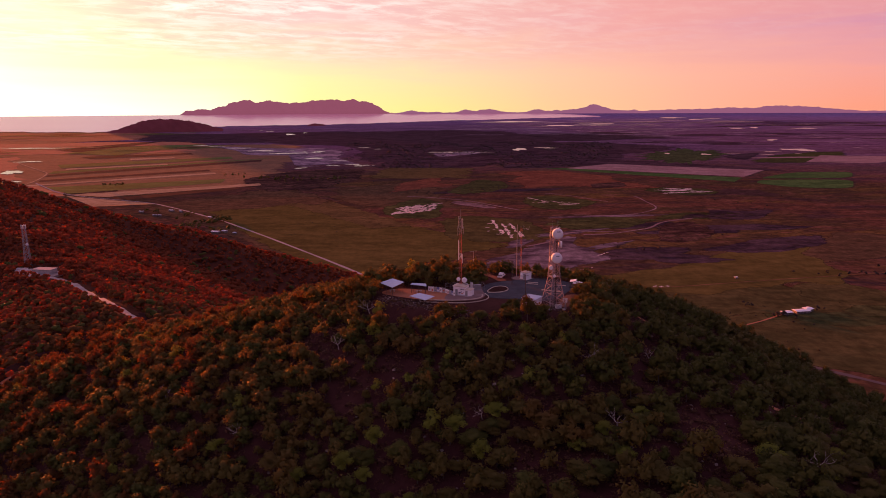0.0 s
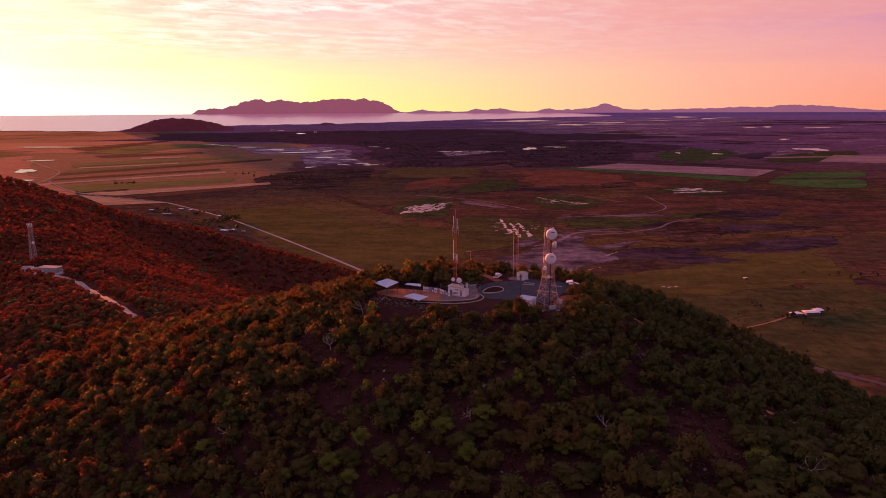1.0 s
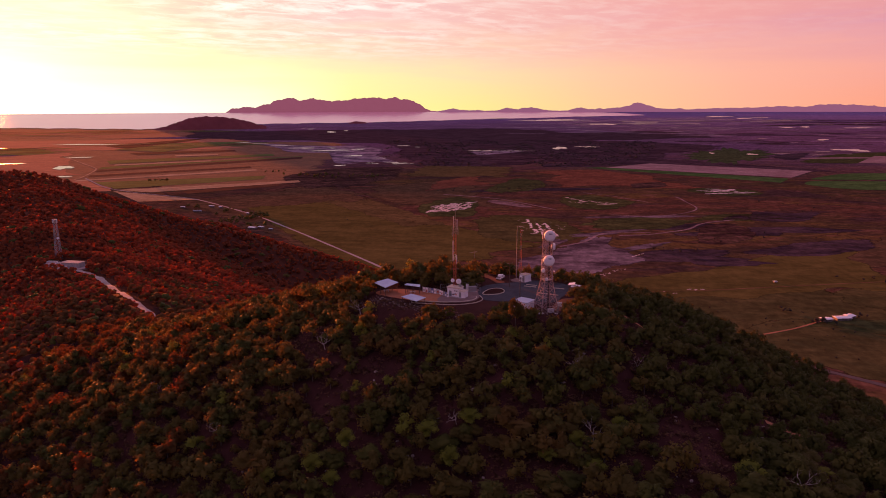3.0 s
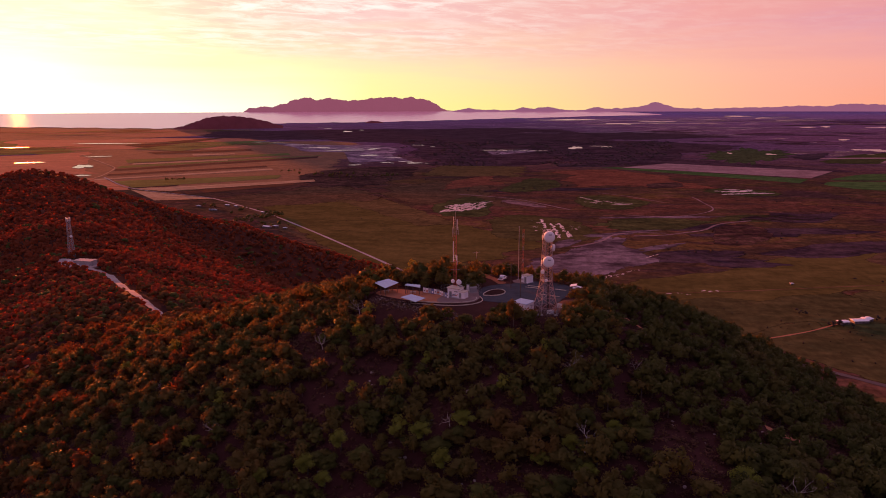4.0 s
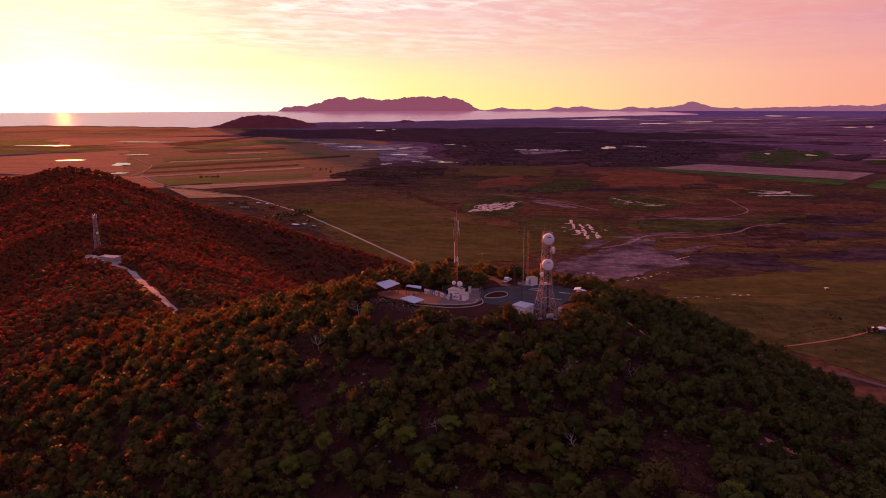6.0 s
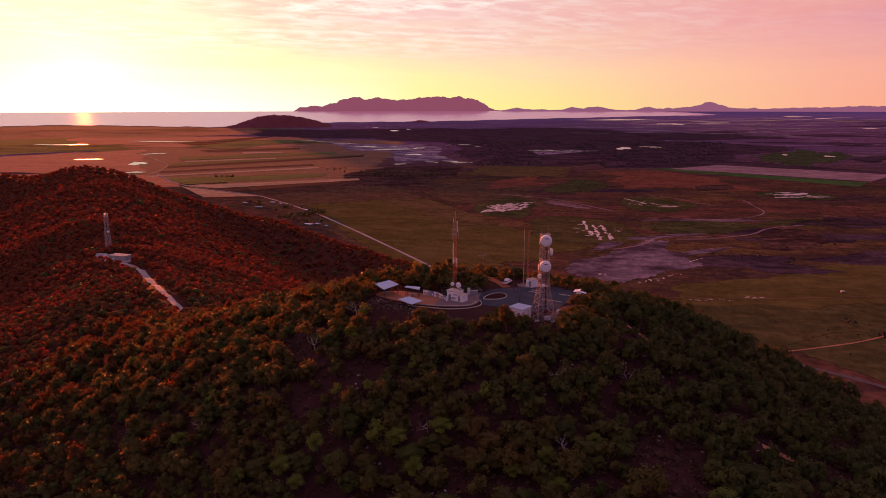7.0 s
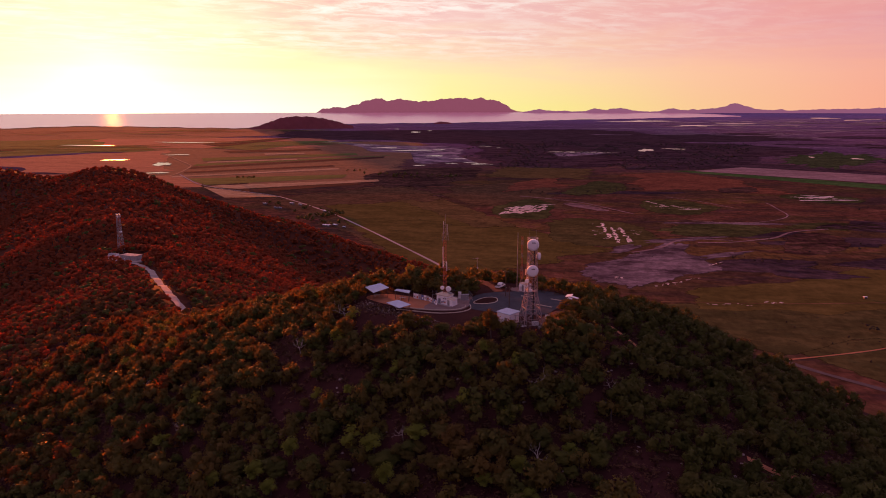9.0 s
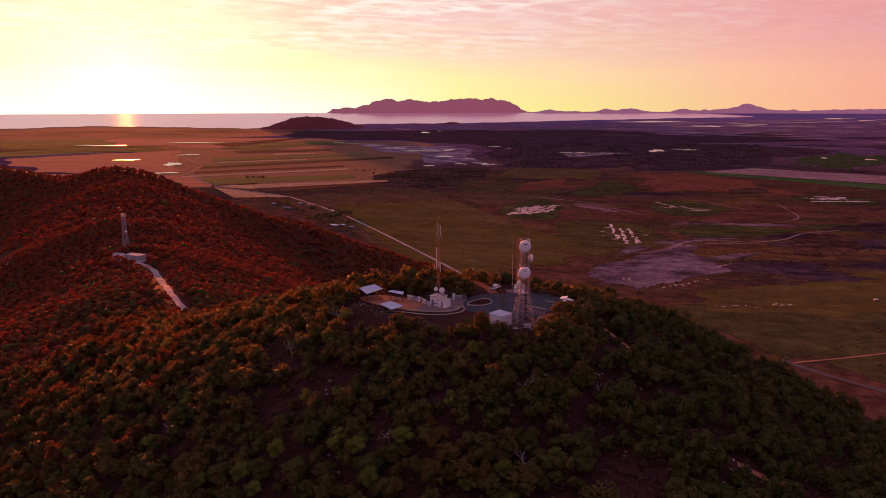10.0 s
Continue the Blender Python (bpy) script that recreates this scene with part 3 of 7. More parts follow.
def pool(name, spots, material, lift, label, category, kind="structure", rings=3, spokes=22, rough=0.4):
    """Irregular pools or flats, one or a scatter of them, as one sheet on the plain."""
    xs, ts, rims, n = [], [], [], 0
    for k, s in enumerate(spots):
        xy, tri = blob(*s, rings=rings, spokes=spokes, rough=rough)
        xs.append(xy)
        ts.append(tri + n)
        rims.append(np.concatenate([[1.0]] + [np.full(spokes, 1 - q / rings) for q in range(1, rings + 1)]))
        n += len(xy)
    xy = np.concatenate(xs)
    p = np.stack(drawn_in(xy[:, 0], xy[:, 1], lift), -1)
    ob = new(name, mesh_from(name, p, np.concatenate(ts), material, xy / 1000, rim=np.concatenate(rims)))
    return tagged(ob, label, category, kind=kind)


def ribbon(name, line, width, material, lift, label, category, on_hill=False, step=8.0):
    """A road or track along a line of plan points, laid on the land."""
    pts = []
    for (ax, ay), (bx, by) in zip(line, line[1:]):
        k = max(1, int(math.hypot(bx - ax, by - ay) / step))
        pts += [(ax + (bx - ax) * i / k, ay + (by - ay) * i / k) for i in range(k)]
    pts.append(line[-1])
    p = np.array(pts, dtype=float)
    for _ in range(4):
        p[1:-1] = 0.25 * p[:-2] + 0.5 * p[1:-1] + 0.25 * p[2:]
    d = np.gradient(p, axis=0)
    d /= np.maximum(np.linalg.norm(d, axis=1, keepdims=True), 1e-6)
    side = np.stack([-d[:, 1], d[:, 0]], -1)
    w = width / 2 * (1 + 0.12 * np.sin(np.arange(len(p)) * 0.9) + 0.08 * np.sin(np.arange(len(p)) * 2.3))
    rows = [p + side * (w * f)[:, None] for f in (-1.0, -0.35, 0.35, 1.0)]
    xy = np.stack(rows, 1).reshape(-1, 2)
    if on_hill:
        q = np.column_stack([xy, ground_z(xy[:, 0], xy[:, 1]) + lift])
    else:
        q = np.stack(drawn_in(xy[:, 0], xy[:, 1], lift), -1)
    i, j = np.meshgrid(np.arange(len(p) - 1), np.arange(3), indexing="ij")
    polys = np.stack([i * 4 + j, (i + 1) * 4 + j, (i + 1) * 4 + j + 1, i * 4 + j + 1], -1).reshape(-1, 4)[:, ::-1]
    ob = new(name, mesh_from(name, q, polys, material, xy / 1000))
    return tagged(ob, label, category, kind="structure")


# ---- sea, far ranges and headlands ----
def skyline(name, pairs, r, foot_el, depth, material, label, category):
    """A range seen against the sky: a crest by azimuth and elevation at the radius r, with a front slope and spurs down to its foot."""
    az = np.radians([p[0] for p in pairs])
    el = [p[1] for p in pairs]
    a = np.linspace(az[0], az[-1], 12 * (len(pairs) - 1) + 1)
    e = np.interp(a, az, el)
    rough = sum(np.sin(a * f + 1.7 * k) / (k + 2) for k, f in enumerate((310, 523, 890, 1370, 2110)))
    e = e + rough * 0.075 * np.clip(e - foot_el, 0, 0.6)
    rows = 7
    v = []
    for k in range(rows):
        f = k / (rows - 1)
        rad = r - depth * (1 - f) + 0.25 * depth * np.sin(a * 420 + 5 * f) * f * (1 - f)
        ee = foot_el + (e - foot_el) * f ** 0.8
        v.append(np.stack([EYE_XY[0] + rad * np.sin(a), EYE_XY[1] + rad * np.cos(a), EYE_Z + rad * np.tan(np.radians(ee))], -1))
    n = len(a)
    i, j = np.meshgrid(np.arange(rows - 1), np.arange(n - 1), indexing="ij")
    polys = np.stack([i * n + j, i * n + j + 1, (i + 1) * n + j + 1, (i + 1) * n + j], -1).reshape(-1, 4)[:, ::-1]
    ob = new(name, mesh_from(name, np.concatenate(v), polys, material))
    return tagged(ob, label, category, kind="structure")


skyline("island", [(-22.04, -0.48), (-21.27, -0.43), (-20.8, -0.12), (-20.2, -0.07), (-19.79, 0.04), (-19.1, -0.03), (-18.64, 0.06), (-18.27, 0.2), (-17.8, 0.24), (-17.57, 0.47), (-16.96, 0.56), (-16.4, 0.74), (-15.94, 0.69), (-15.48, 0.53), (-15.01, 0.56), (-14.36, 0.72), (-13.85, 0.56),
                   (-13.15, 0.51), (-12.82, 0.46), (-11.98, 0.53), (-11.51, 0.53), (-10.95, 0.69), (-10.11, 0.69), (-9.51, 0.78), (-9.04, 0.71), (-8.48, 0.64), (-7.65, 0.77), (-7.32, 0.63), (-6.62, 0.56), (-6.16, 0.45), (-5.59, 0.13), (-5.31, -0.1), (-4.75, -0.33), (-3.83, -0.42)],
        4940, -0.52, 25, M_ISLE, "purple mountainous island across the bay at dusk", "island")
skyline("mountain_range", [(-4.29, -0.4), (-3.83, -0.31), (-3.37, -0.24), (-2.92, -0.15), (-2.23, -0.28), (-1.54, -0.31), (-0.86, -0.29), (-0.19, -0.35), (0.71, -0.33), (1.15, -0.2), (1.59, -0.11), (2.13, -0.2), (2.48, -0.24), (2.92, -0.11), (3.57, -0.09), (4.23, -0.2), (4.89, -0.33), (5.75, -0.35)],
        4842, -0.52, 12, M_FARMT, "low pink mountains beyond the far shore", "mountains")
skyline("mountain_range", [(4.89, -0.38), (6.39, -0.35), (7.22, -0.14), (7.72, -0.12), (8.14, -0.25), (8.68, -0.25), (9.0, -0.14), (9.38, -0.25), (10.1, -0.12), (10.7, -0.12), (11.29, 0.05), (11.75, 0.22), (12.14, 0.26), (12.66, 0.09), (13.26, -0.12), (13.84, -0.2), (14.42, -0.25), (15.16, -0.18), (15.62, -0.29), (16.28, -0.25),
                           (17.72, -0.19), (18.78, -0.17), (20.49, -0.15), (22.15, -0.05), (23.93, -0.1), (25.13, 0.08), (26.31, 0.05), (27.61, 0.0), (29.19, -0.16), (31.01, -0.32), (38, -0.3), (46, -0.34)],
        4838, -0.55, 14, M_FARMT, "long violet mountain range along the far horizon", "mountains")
skyline("headland", [(-27.4, -1.72), (-26.6, -1.62), (-25.6, -1.38), (-24.49, -0.98), (-23.64, -0.75), (-22.56, -0.69), (-21.26, -0.77), (-19.94, -1.01), (-18.82, -1.35), (-18.2, -1.5)],
        3640, -1.8, 50, M_MIDHILL, "dark rounded wooded headland on the bay shore", "hill")
skyline("headland", [(-11.6, -1.32), (-11.3, -1.22), (-10.9, -1.15), (-10.5, -1.19), (-10.1, -1.3)],
        3890, -1.5, 20, M_MIDHILL, "small dark knoll on the low shore", "hill")
SHORE = [(-52, 9000), (-44, 8600), (-39, 9400), (-34, 8600), (-31, 8000), (-27.5, 7600), (-26, 7700), (-19, 9300), (-15, 9550), (-10.8, 9700), (-7, 10300), (-3, 11300), (1, 12700), (4, 13400), (7, 15200), (10, 16400), (12.5, 17600)]


def build_sea():
    az = np.linspace(SHORE[0][0], SHORE[-1][0], 180)
    near = np.interp(az, [s[0] for s in SHORE], [s[1] for s in SHORE])
    near = near * (1 + 0.012 * np.sin(az * 2.1) + 0.008 * np.sin(az * 5.3 + 1))
    end = np.where(az < 6, 53500, 53500 - (53500 - 19000) * np.clip((az - 6) / 6.5, 0, 1) ** 0.6)
    f = np.linspace(0, 1, 26)[:, None]
    r = near[None] * (end / near)[None] ** f
    a = np.radians(az)[None]
    x, y = EYE_XY[0] + r * np.sin(a), EYE_XY[1] + r * np.cos(a)
    p = np.stack(drawn_in(x, y, 0.8), -1).reshape(-1, 3)
    n = len(az)
    i, j = np.meshgrid(np.arange(25), np.arange(n - 1), indexing="ij")
    polys = np.stack([i * n + j, i * n + j + 1, (i + 1) * n + j + 1, (i + 1) * n + j], -1).reshape(-1, 4)
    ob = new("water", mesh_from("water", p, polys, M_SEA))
    tagged(ob, "calm pink evening sea of a wide bay", "sea", kind="structure")


build_sea()

def scatter(cx, cy, rx, ry, turn, n, size, long, seed):
    rng = random.Random(seed)
    out = []
    for _ in range(n):
        a, r = rng.uniform(0, 6.283), math.sqrt(rng.random())
        x, y = rx * r * math.cos(a), ry * r * math.sin(a)
        c, s = math.cos(radians(turn)), math.sin(radians(turn))
        k = size * rng.uniform(0.4, 1.3)
        out.append((cx + c * x - s * y, cy + s * x + c * y, k * long, k, turn + rng.uniform(-25, 25), rng.uniform(0, 30)))
    return out


# ---- fields, flats, roads and pools of the plain ----
F_PASTURE = field_mat("even_olive_pasture", (0.084, 0.067, 0.021), (0.112, 0.087, 0.028), tuft=0.12, soft=5.0)
F_STUBBLE = field_mat("pale_stubble", (0.150, 0.087, 0.042), (0.210, 0.120, 0.060), rows=60, turn=0.1, tuft=0.15)
F_TRACK = field_mat("pale_violet_track", (0.19, 0.125, 0.135), (0.29, 0.195, 0.20), tuft=0.2)
F_WASH = field_mat("pale_violet_wash", (0.15, 0.090, 0.092), (0.23, 0.145, 0.145), tuft=0.4, soft=3.0)
F_CANE = field_mat("pale_cane_trash", (0.34, 0.20, 0.11), (0.46, 0.29, 0.17), rows=60, turn=0.1, tuft=0.12, sheen=0.28)
F_CROP = field_mat("young_crop", (0.070, 0.105, 0.024), (0.105, 0.145, 0.034), rows=80, turn=0.1, tuft=0.15, sheen=0.12)
# the strong red and gloss put the low sun's glare into the fallow
F_FALLOW_GLARE = field_mat("fallow_with_sun_glare", (0.32, 0.105, 0.060), (0.42, 0.150, 0.082), rows=70, turn=0.15, tuft=0.15, sheen=0.5)
F_OLIVE = field_mat("olive_pasture", (0.060, 0.054, 0.021), (0.086, 0.072, 0.028), tuft=0.3, soft=4.0)
F_TAN = field_mat("tan_grass", (0.092, 0.066, 0.028), (0.124, 0.086, 0.036), tuft=0.3, soft=3.0)
F_REDHEATH = field_mat("red_heath", (0.140, 0.054, 0.034), (0.190, 0.074, 0.043), tuft=0.3, soft=3.0)
F_BROWN = field_mat("brown_grazing_land", (0.080, 0.052, 0.030), (0.112, 0.068, 0.038), tuft=0.35, soft=3.0)
# brown farm land, warmed in colour and gloss for the sun's glare
F_FARM = field_mat("farm_land_with_sun_glare", (0.135, 0.070, 0.040), (0.185, 0.092, 0.050), tuft=0.25, soft=5.0, sheen=0.26)
F_GREEN = field_mat("green_cane", (0.058, 0.112, 0.034), (0.095, 0.165, 0.050), rows=90, turn=0.25, tuft=0.2)
F_LUSH = field_mat("lush_green_scrub", (0.044, 0.058, 0.026), (0.074, 0.092, 0.040), tuft=0.7, soft=4.0)
F_DARKGREEN = field_mat("dark_green_swamp", (0.044, 0.050, 0.020), (0.072, 0.074, 0.028), tuft=0.5, soft=4.0)
F_PINK = field_mat("bare_pink_soil", (0.28, 0.165, 0.165), (0.38, 0.240, 0.235), rows=60, turn=0.2, tuft=0.1)
F_SALT = field_mat("violet_salt_flat", (0.066, 0.044, 0.055), (0.185, 0.138, 0.160), tuft=0.35, soft=4.0)
F_BURNT = field_mat("burnt_ground", (0.034, 0.023, 0.032), (0.075, 0.048, 0.058), tuft=0.4, soft=3.0)
# its violet cast is distance haze put into the forest colour
F_FOREST = field_mat("dark_lowland_forest", (0.044, 0.024, 0.034), (0.088, 0.050, 0.062), tuft=0.5, soft=4.0)
F_SCRUB = field_mat("dark_red_scrub", (0.042, 0.022, 0.022), (0.098, 0.054, 0.042), tuft=0.7, soft=4.0)
# glare from the low sun is mixed into this red
F_SOIL_GLARE = field_mat("soil_with_sun_glare", (0.220, 0.083, 0.050), (0.286, 0.116, 0.066), rows=70, turn=0.15, tuft=0.15, sheen=0.28)
F_MUD = field_mat("pale_tidal_mud", (0.090, 0.060, 0.088), (0.36, 0.26, 0.31), tuft=0.4, soft=4.0)
F_MAROON = field_mat("dark_maroon_furrows", (0.048, 0.016, 0.016), (0.072, 0.025, 0.022), rows=70, turn=0.1, tuft=0.15, sheen=0.05)

patch("field", [(-725, 1512), (-437, 1961), (-11, 1142), (-182, 866)], F_BROWN, 0.32, "brown grazing land along the straight road", "field", ragged=12, seed=1)
patch("field", [(-2900, 4100), (-800, 4300), (-430, 1900), (-1350, 1450)], F_FARM, 0.2, "brown farm land between the cane strips", "field", ragged=60, seed=21)
patch("field", [(-8200, 5000), (-5600, 9400), (-1900, 5800), (-2500, 3400)], F_FARM, 0.12, "low coastal land behind the shore, reddened with painted sun glare", "field", ragged=60, seed=23)
patch("field", [(-6800, 6500), (-3600, 4300), (-2300, 5200), (-4600, 8200)], F_FARM, 0.2, "coastal land toward the low sun, reddened with its painted glare", "field", ragged=100, seed=22)
patch("field", [(-1120, 2239), (-533, 2370), (-404, 1964), (-874, 1752)], F_FARM, 0.3, "brown grass between the cane farms and the road", "field", ragged=20, seed=11)
patch("field", [(-519, 1437), (-341, 1546), (130, 1040), (-128, 760)], F_PASTURE, 0.5, "olive pasture beside the long straight road", "field", ragged=4, seed=2)
patch("field", [(-395, 1560), (-262, 1590), (-30, 1190), (-110, 1165)], F_TAN, 0.62, "tan strip of dry grass along the pasture", "field", ragged=5, seed=3)
patch("field", [(-330, 1735), (-46, 2162), (58, 1383), (-229, 1500)], F_BROWN, 0.36, "red-brown grazing land above the speckled pools", "field", ragged=25, seed=4)
patch("field", [(-163, 1893), (-1, 2165), (18, 1853), (-132, 1726)], F_REDHEATH, 0.45, "red heath in the flats", "field", ragged=20, seed=5)
patch("field", [(-258, 2055), (-232, 2507), (139, 2461), (85, 2064)], F_TAN, 0.5, "orange-brown grass paddock", "field", ragged=15, seed=1)
patch("field", [(156, 2335), (434, 2334), (642, 1770), (208, 1797)], F_REDHEATH, 0.38, "wide red heath below the pink soil field", "field", ragged=40, seed=6)
patch("field", [(433, 1289), (562, 1416), (700, 1398), (592, 1267)], F_BURNT, 0.5, "faint violet saline streak", "salt flat", ragged=14, seed=10)
plot("field", [(-654, 2100), (-575, 2357), (-356, 2450), (-259, 2457), (-243, 2045), (-325, 1768), (-494, 1718)], F_SCRUB, 0.44, "dark red scrub behind the pasture", "scrub", rough=0.03, seed=11)
plot("mud_flat", [(-1492, 4138), (-1241, 3983), (-937, 3796), (-654, 3858), (-455, 3398), (-454, 2984), (-273, 2559), (-432, 2591), (-547, 2417), (-564, 2906), (-690, 3172), (-956, 3190), (-1154, 3647)], F_MUD, 0.62, "violet tidal flat of the branching creek", "mud flat", rough=0.015, seed=3)
patch("field", [(-952, 1694), (-870, 1652), (-654, 1539), (-784, 1500)], F_CANE, 0.5, "pale pink bare wedge beside the road", "field")
patch("field", [(433, 2419), (923, 2086), (1083, 2305), (625, 2598)], F_PINK, 0.7, "bare pink soil field", "field")
patch("field", [(356, 2413), (835, 1948), (905, 2060), (420, 2430)], F_GREEN, 0.6, "long green cane strip", "field")
plot("field", [(976, 2071), (1145, 2232), (1342, 2235), (1225, 2033), (950, 2031)], F_GREEN, 0.60, "bright green cane field", "field", rough=0.004)
plot("field", [(876, 1910), (936, 1998), (1032, 2001), (1200, 1990), (1072, 1768), (933, 1800)], F_GREEN, 0.62, "bright green cane field beside a dark drain", "field", rough=0.004)
patch("field", [(1400, 2640), (1620, 2560), (2000, 2900), (1650, 3000)], F_PINK, 0.8, "small bare soil block among the cane", "field")
patch("field", [(-486, 3319), (296, 4332), (1020, 3600), (200, 2380)], F_FOREST, 0.4, "dark belt of lowland forest", "forest", ragged=70, seed=4)
patch("field", [(200, 2380), (640, 2430), (1030, 3650), (250, 3300)], F_FOREST, 0.42, "dark belt of lowland forest", "forest", ragged=60, seed=17)
patch("field", [(-486, 3319), (296, 4232), (201, 2380), (-240, 2443)], F_FOREST, 0.41, "dark belt of lowland forest", "forest", ragged=50, seed=18)
patch("field", [(-700, 5600), (-560, 4300), (1500, 4600), (1900, 6200)], F_FOREST, 0.4, "dark mangrove forest toward the bay", "forest", ragged=150, seed=5)
patch("field", [(-2900, 6100), (-1750, 4300), (-620, 4400), (-900, 6800)], F_FOREST, 0.4, "dark forest behind the shore", "forest", ragged=150, seed=6)
pool("field", [(613, 1735, 95, 85, 0, 3.0)], F_DARKGREEN, 0.5, "green swamp round a pale pool", "swamp", rough=0.2)
pool("field", [(-62, 1445, 78, 150, 0, 5.0)], F_DARKGREEN, 0.45, "green ground round the speckled pools", "swamp", rough=0.2)
plot("field", [(-401, 1616), (-360, 1699), (-257, 1589), (-279, 1476)], F_BROWN, 0.66, "pinkish brown bare corner of the pasture", "field", seed=0)
plot("field", [(-300, 1528), (-219, 1435), (-100, 1249), (-114, 1222), (-226, 1384)], F_TAN, 0.64, "tan grass strip along the edge of the pasture", "field", seed=1)
plot("forest", [(-1520, 5041), (-1092, 6362), (-101, 7339), (827, 6317), (820, 4132), (336, 2690), (-16, 2475), (-240, 2478), (-388, 2849), (-415, 3363), (-690, 4061), (-1057, 4100)], F_FOREST, 0.46, "dark mangrove forest behind the tidal flat", "forest", seed=2)
plot("forest", [(834, 4430), (1344, 3789), (1148, 3377), (832, 3083), (605, 3159), (325, 3050), (452, 4361)], F_FOREST, 0.47, "dark belt of lowland forest beside the green paddock", "forest", seed=3)
plot("forest", [(381, 2798), (550, 2853), (827, 2767), (1033, 2494), (1185, 2313), (1139, 2219), (1014, 2321), (714, 2571), (350, 2544)], F_FOREST, 0.55, "dark hedge of trees behind the bare soil field", "forest", seed=4)
plot("field", [(1181, 2986), (1492, 3256), (1449, 3123), (1177, 2676)], F_BURNT, 0.60, "dark purple fallow block", "field", seed=5)
plot("field", [(832, 3083), (1020, 3300), (1234, 3639), (1290, 3400), (1418, 3485), (1240, 3000), (1180, 2900), (1105, 2786), (985, 2700), (895, 2483), (850, 2640), (821, 2746)], F_LUSH, 0.58, "green scrubby paddock", "field", rough=0.12, seed=6)
plot("field", [(1234, 2776), (1634, 3225), (1966, 3314), (1532, 2564), (1160, 2586)], F_DARKGREEN, 0.62, "dull green irrigated field", "field", seed=7)
plot("field", [(175, 1622), (258, 1677), (318, 1614), (372, 1523), (261, 1390), (179, 1447)], F_DARKGREEN, 0.56, "dark green swamp round a narrow pool", "swamp", seed=8)
plot("field", [(-18, 1694), (105, 2094), (182, 2000), (191, 1837), (84, 1671)], F_DARKGREEN, 0.57, "low green rise in the flats", "field", seed=9)
plot("field", [(-17, 1312), (65, 1372), (171, 1280), (195, 1137), (166, 1071), (85, 1045), (-10, 1087)], F_OLIVE, 0.52, "olive swamp round the rows of pools", "swamp", seed=10)
plot("field", [(203, 1299), (294, 1326), (378, 1320), (409, 1271), (337, 1189), (205, 1166)], F_DARKGREEN, 0.53, "green rushes below the winding track", "field", seed=11)
plot("field", [(401, 1250), (475, 1277), (479, 1144), (399, 1053), (333, 1064)], F_SCRUB, 0.52, "dark brown heath beside the creek", "field", seed=12)
plot("field", [(401, 1910), (523, 1978), (506, 1837), (393, 1777)], F_SCRUB, 0.50, "dark patch of scrub in the red heath", "scrub", seed=13)
plot("mud_flat", [(-94, 3275), (109, 3468), (234, 3347), (112, 3156), (-33, 2982)], F_MUD, 0.72, "small pale mud flat in the forest", "mud flat", seed=14)
plot("salt_flat", [(35, 889), (53, 939), (84, 973), (106, 986), (128, 1032), (155, 1065), (194, 1141), (203, 1125), (232, 1120), (207, 1061), (233, 1012), (252, 950), (232, 925), (196, 894), (161, 858), (111, 812), (80, 822), (58, 840)], F_SALT, 0.61, "violet-grey salt flat below the hill", "salt flat", seed=15)
plot("burnt_ground", [(223, 994), (287, 1030), (390, 1027), (374, 978), (300, 945), (239, 948)], F_BURNT, 0.47, "dark violet burnt grass beside the salt flat", "burnt ground", seed=16)
plot("burnt_ground", [(370, 1000), (450, 1045), (520, 1100), (660, 1130), (610, 1040), (520, 985), (430, 960)], F_BURNT, 0.48, "dark violet burnt grass in the flats", "burnt ground", seed=17)
plot("field", [(6, 1587), (70, 1545), (130, 1432), (96, 1439), (17, 1510)], F_WASH, 0.58, "pale washed ground between the pools", "field", seed=4)
pool("salt_flat", [(215, 1150, 75, 16, 25, 0.4), (330, 1330, 120, 14, 8, 2.2), (260, 1040, 60, 12, 40, 4.0), (120, 1060, 50, 14, 60, 5.0)], F_SALT, 0.55, "thin pale saline drains across the flats", "salt flat")
pool("burnt_ground", [(310, 945, 105, 34, -3, 2.4), (480, 1180, 150, 55, 5, 0.7), (330, 1230, 110, 45, 12, 3.9), (150, 1760, 170, 40, 15, 1.9)], F_BURNT, 0.45, "dark burnt grass", "burnt ground", rough=0.5)
patch("field", [(176, 826), (582, 1076), (508, 798), (160, 728)], F_PASTURE, 0.4, "olive-tan dry grass at the foot of the hill", "field", ragged=14, seed=8)
patch("field", [(230, 660), (330, 470), (660, 620), (480, 820)], F_OLIVE, 0.28, "olive-brown grazing land round the farmhouse", "field", ragged=30, seed=19)
patch("field", [(330, 950), (420, 860), (760, 1010), (700, 1180)], F_BROWN, 0.35, "dry brown grass slope", "field", ragged=30, seed=9)
patch("field", [(120, 770), (190, 610), (470, 700), (420, 830)], F_OLIVE, 0.34, "dull olive grass below the wooded slope", "field", ragged=25, seed=27)
patch("field", [(300, 700), (330, 640), (520, 640), (520, 720)], F_DARKGREEN, 0.3, "green house paddock", "field", ragged=15, seed=10)
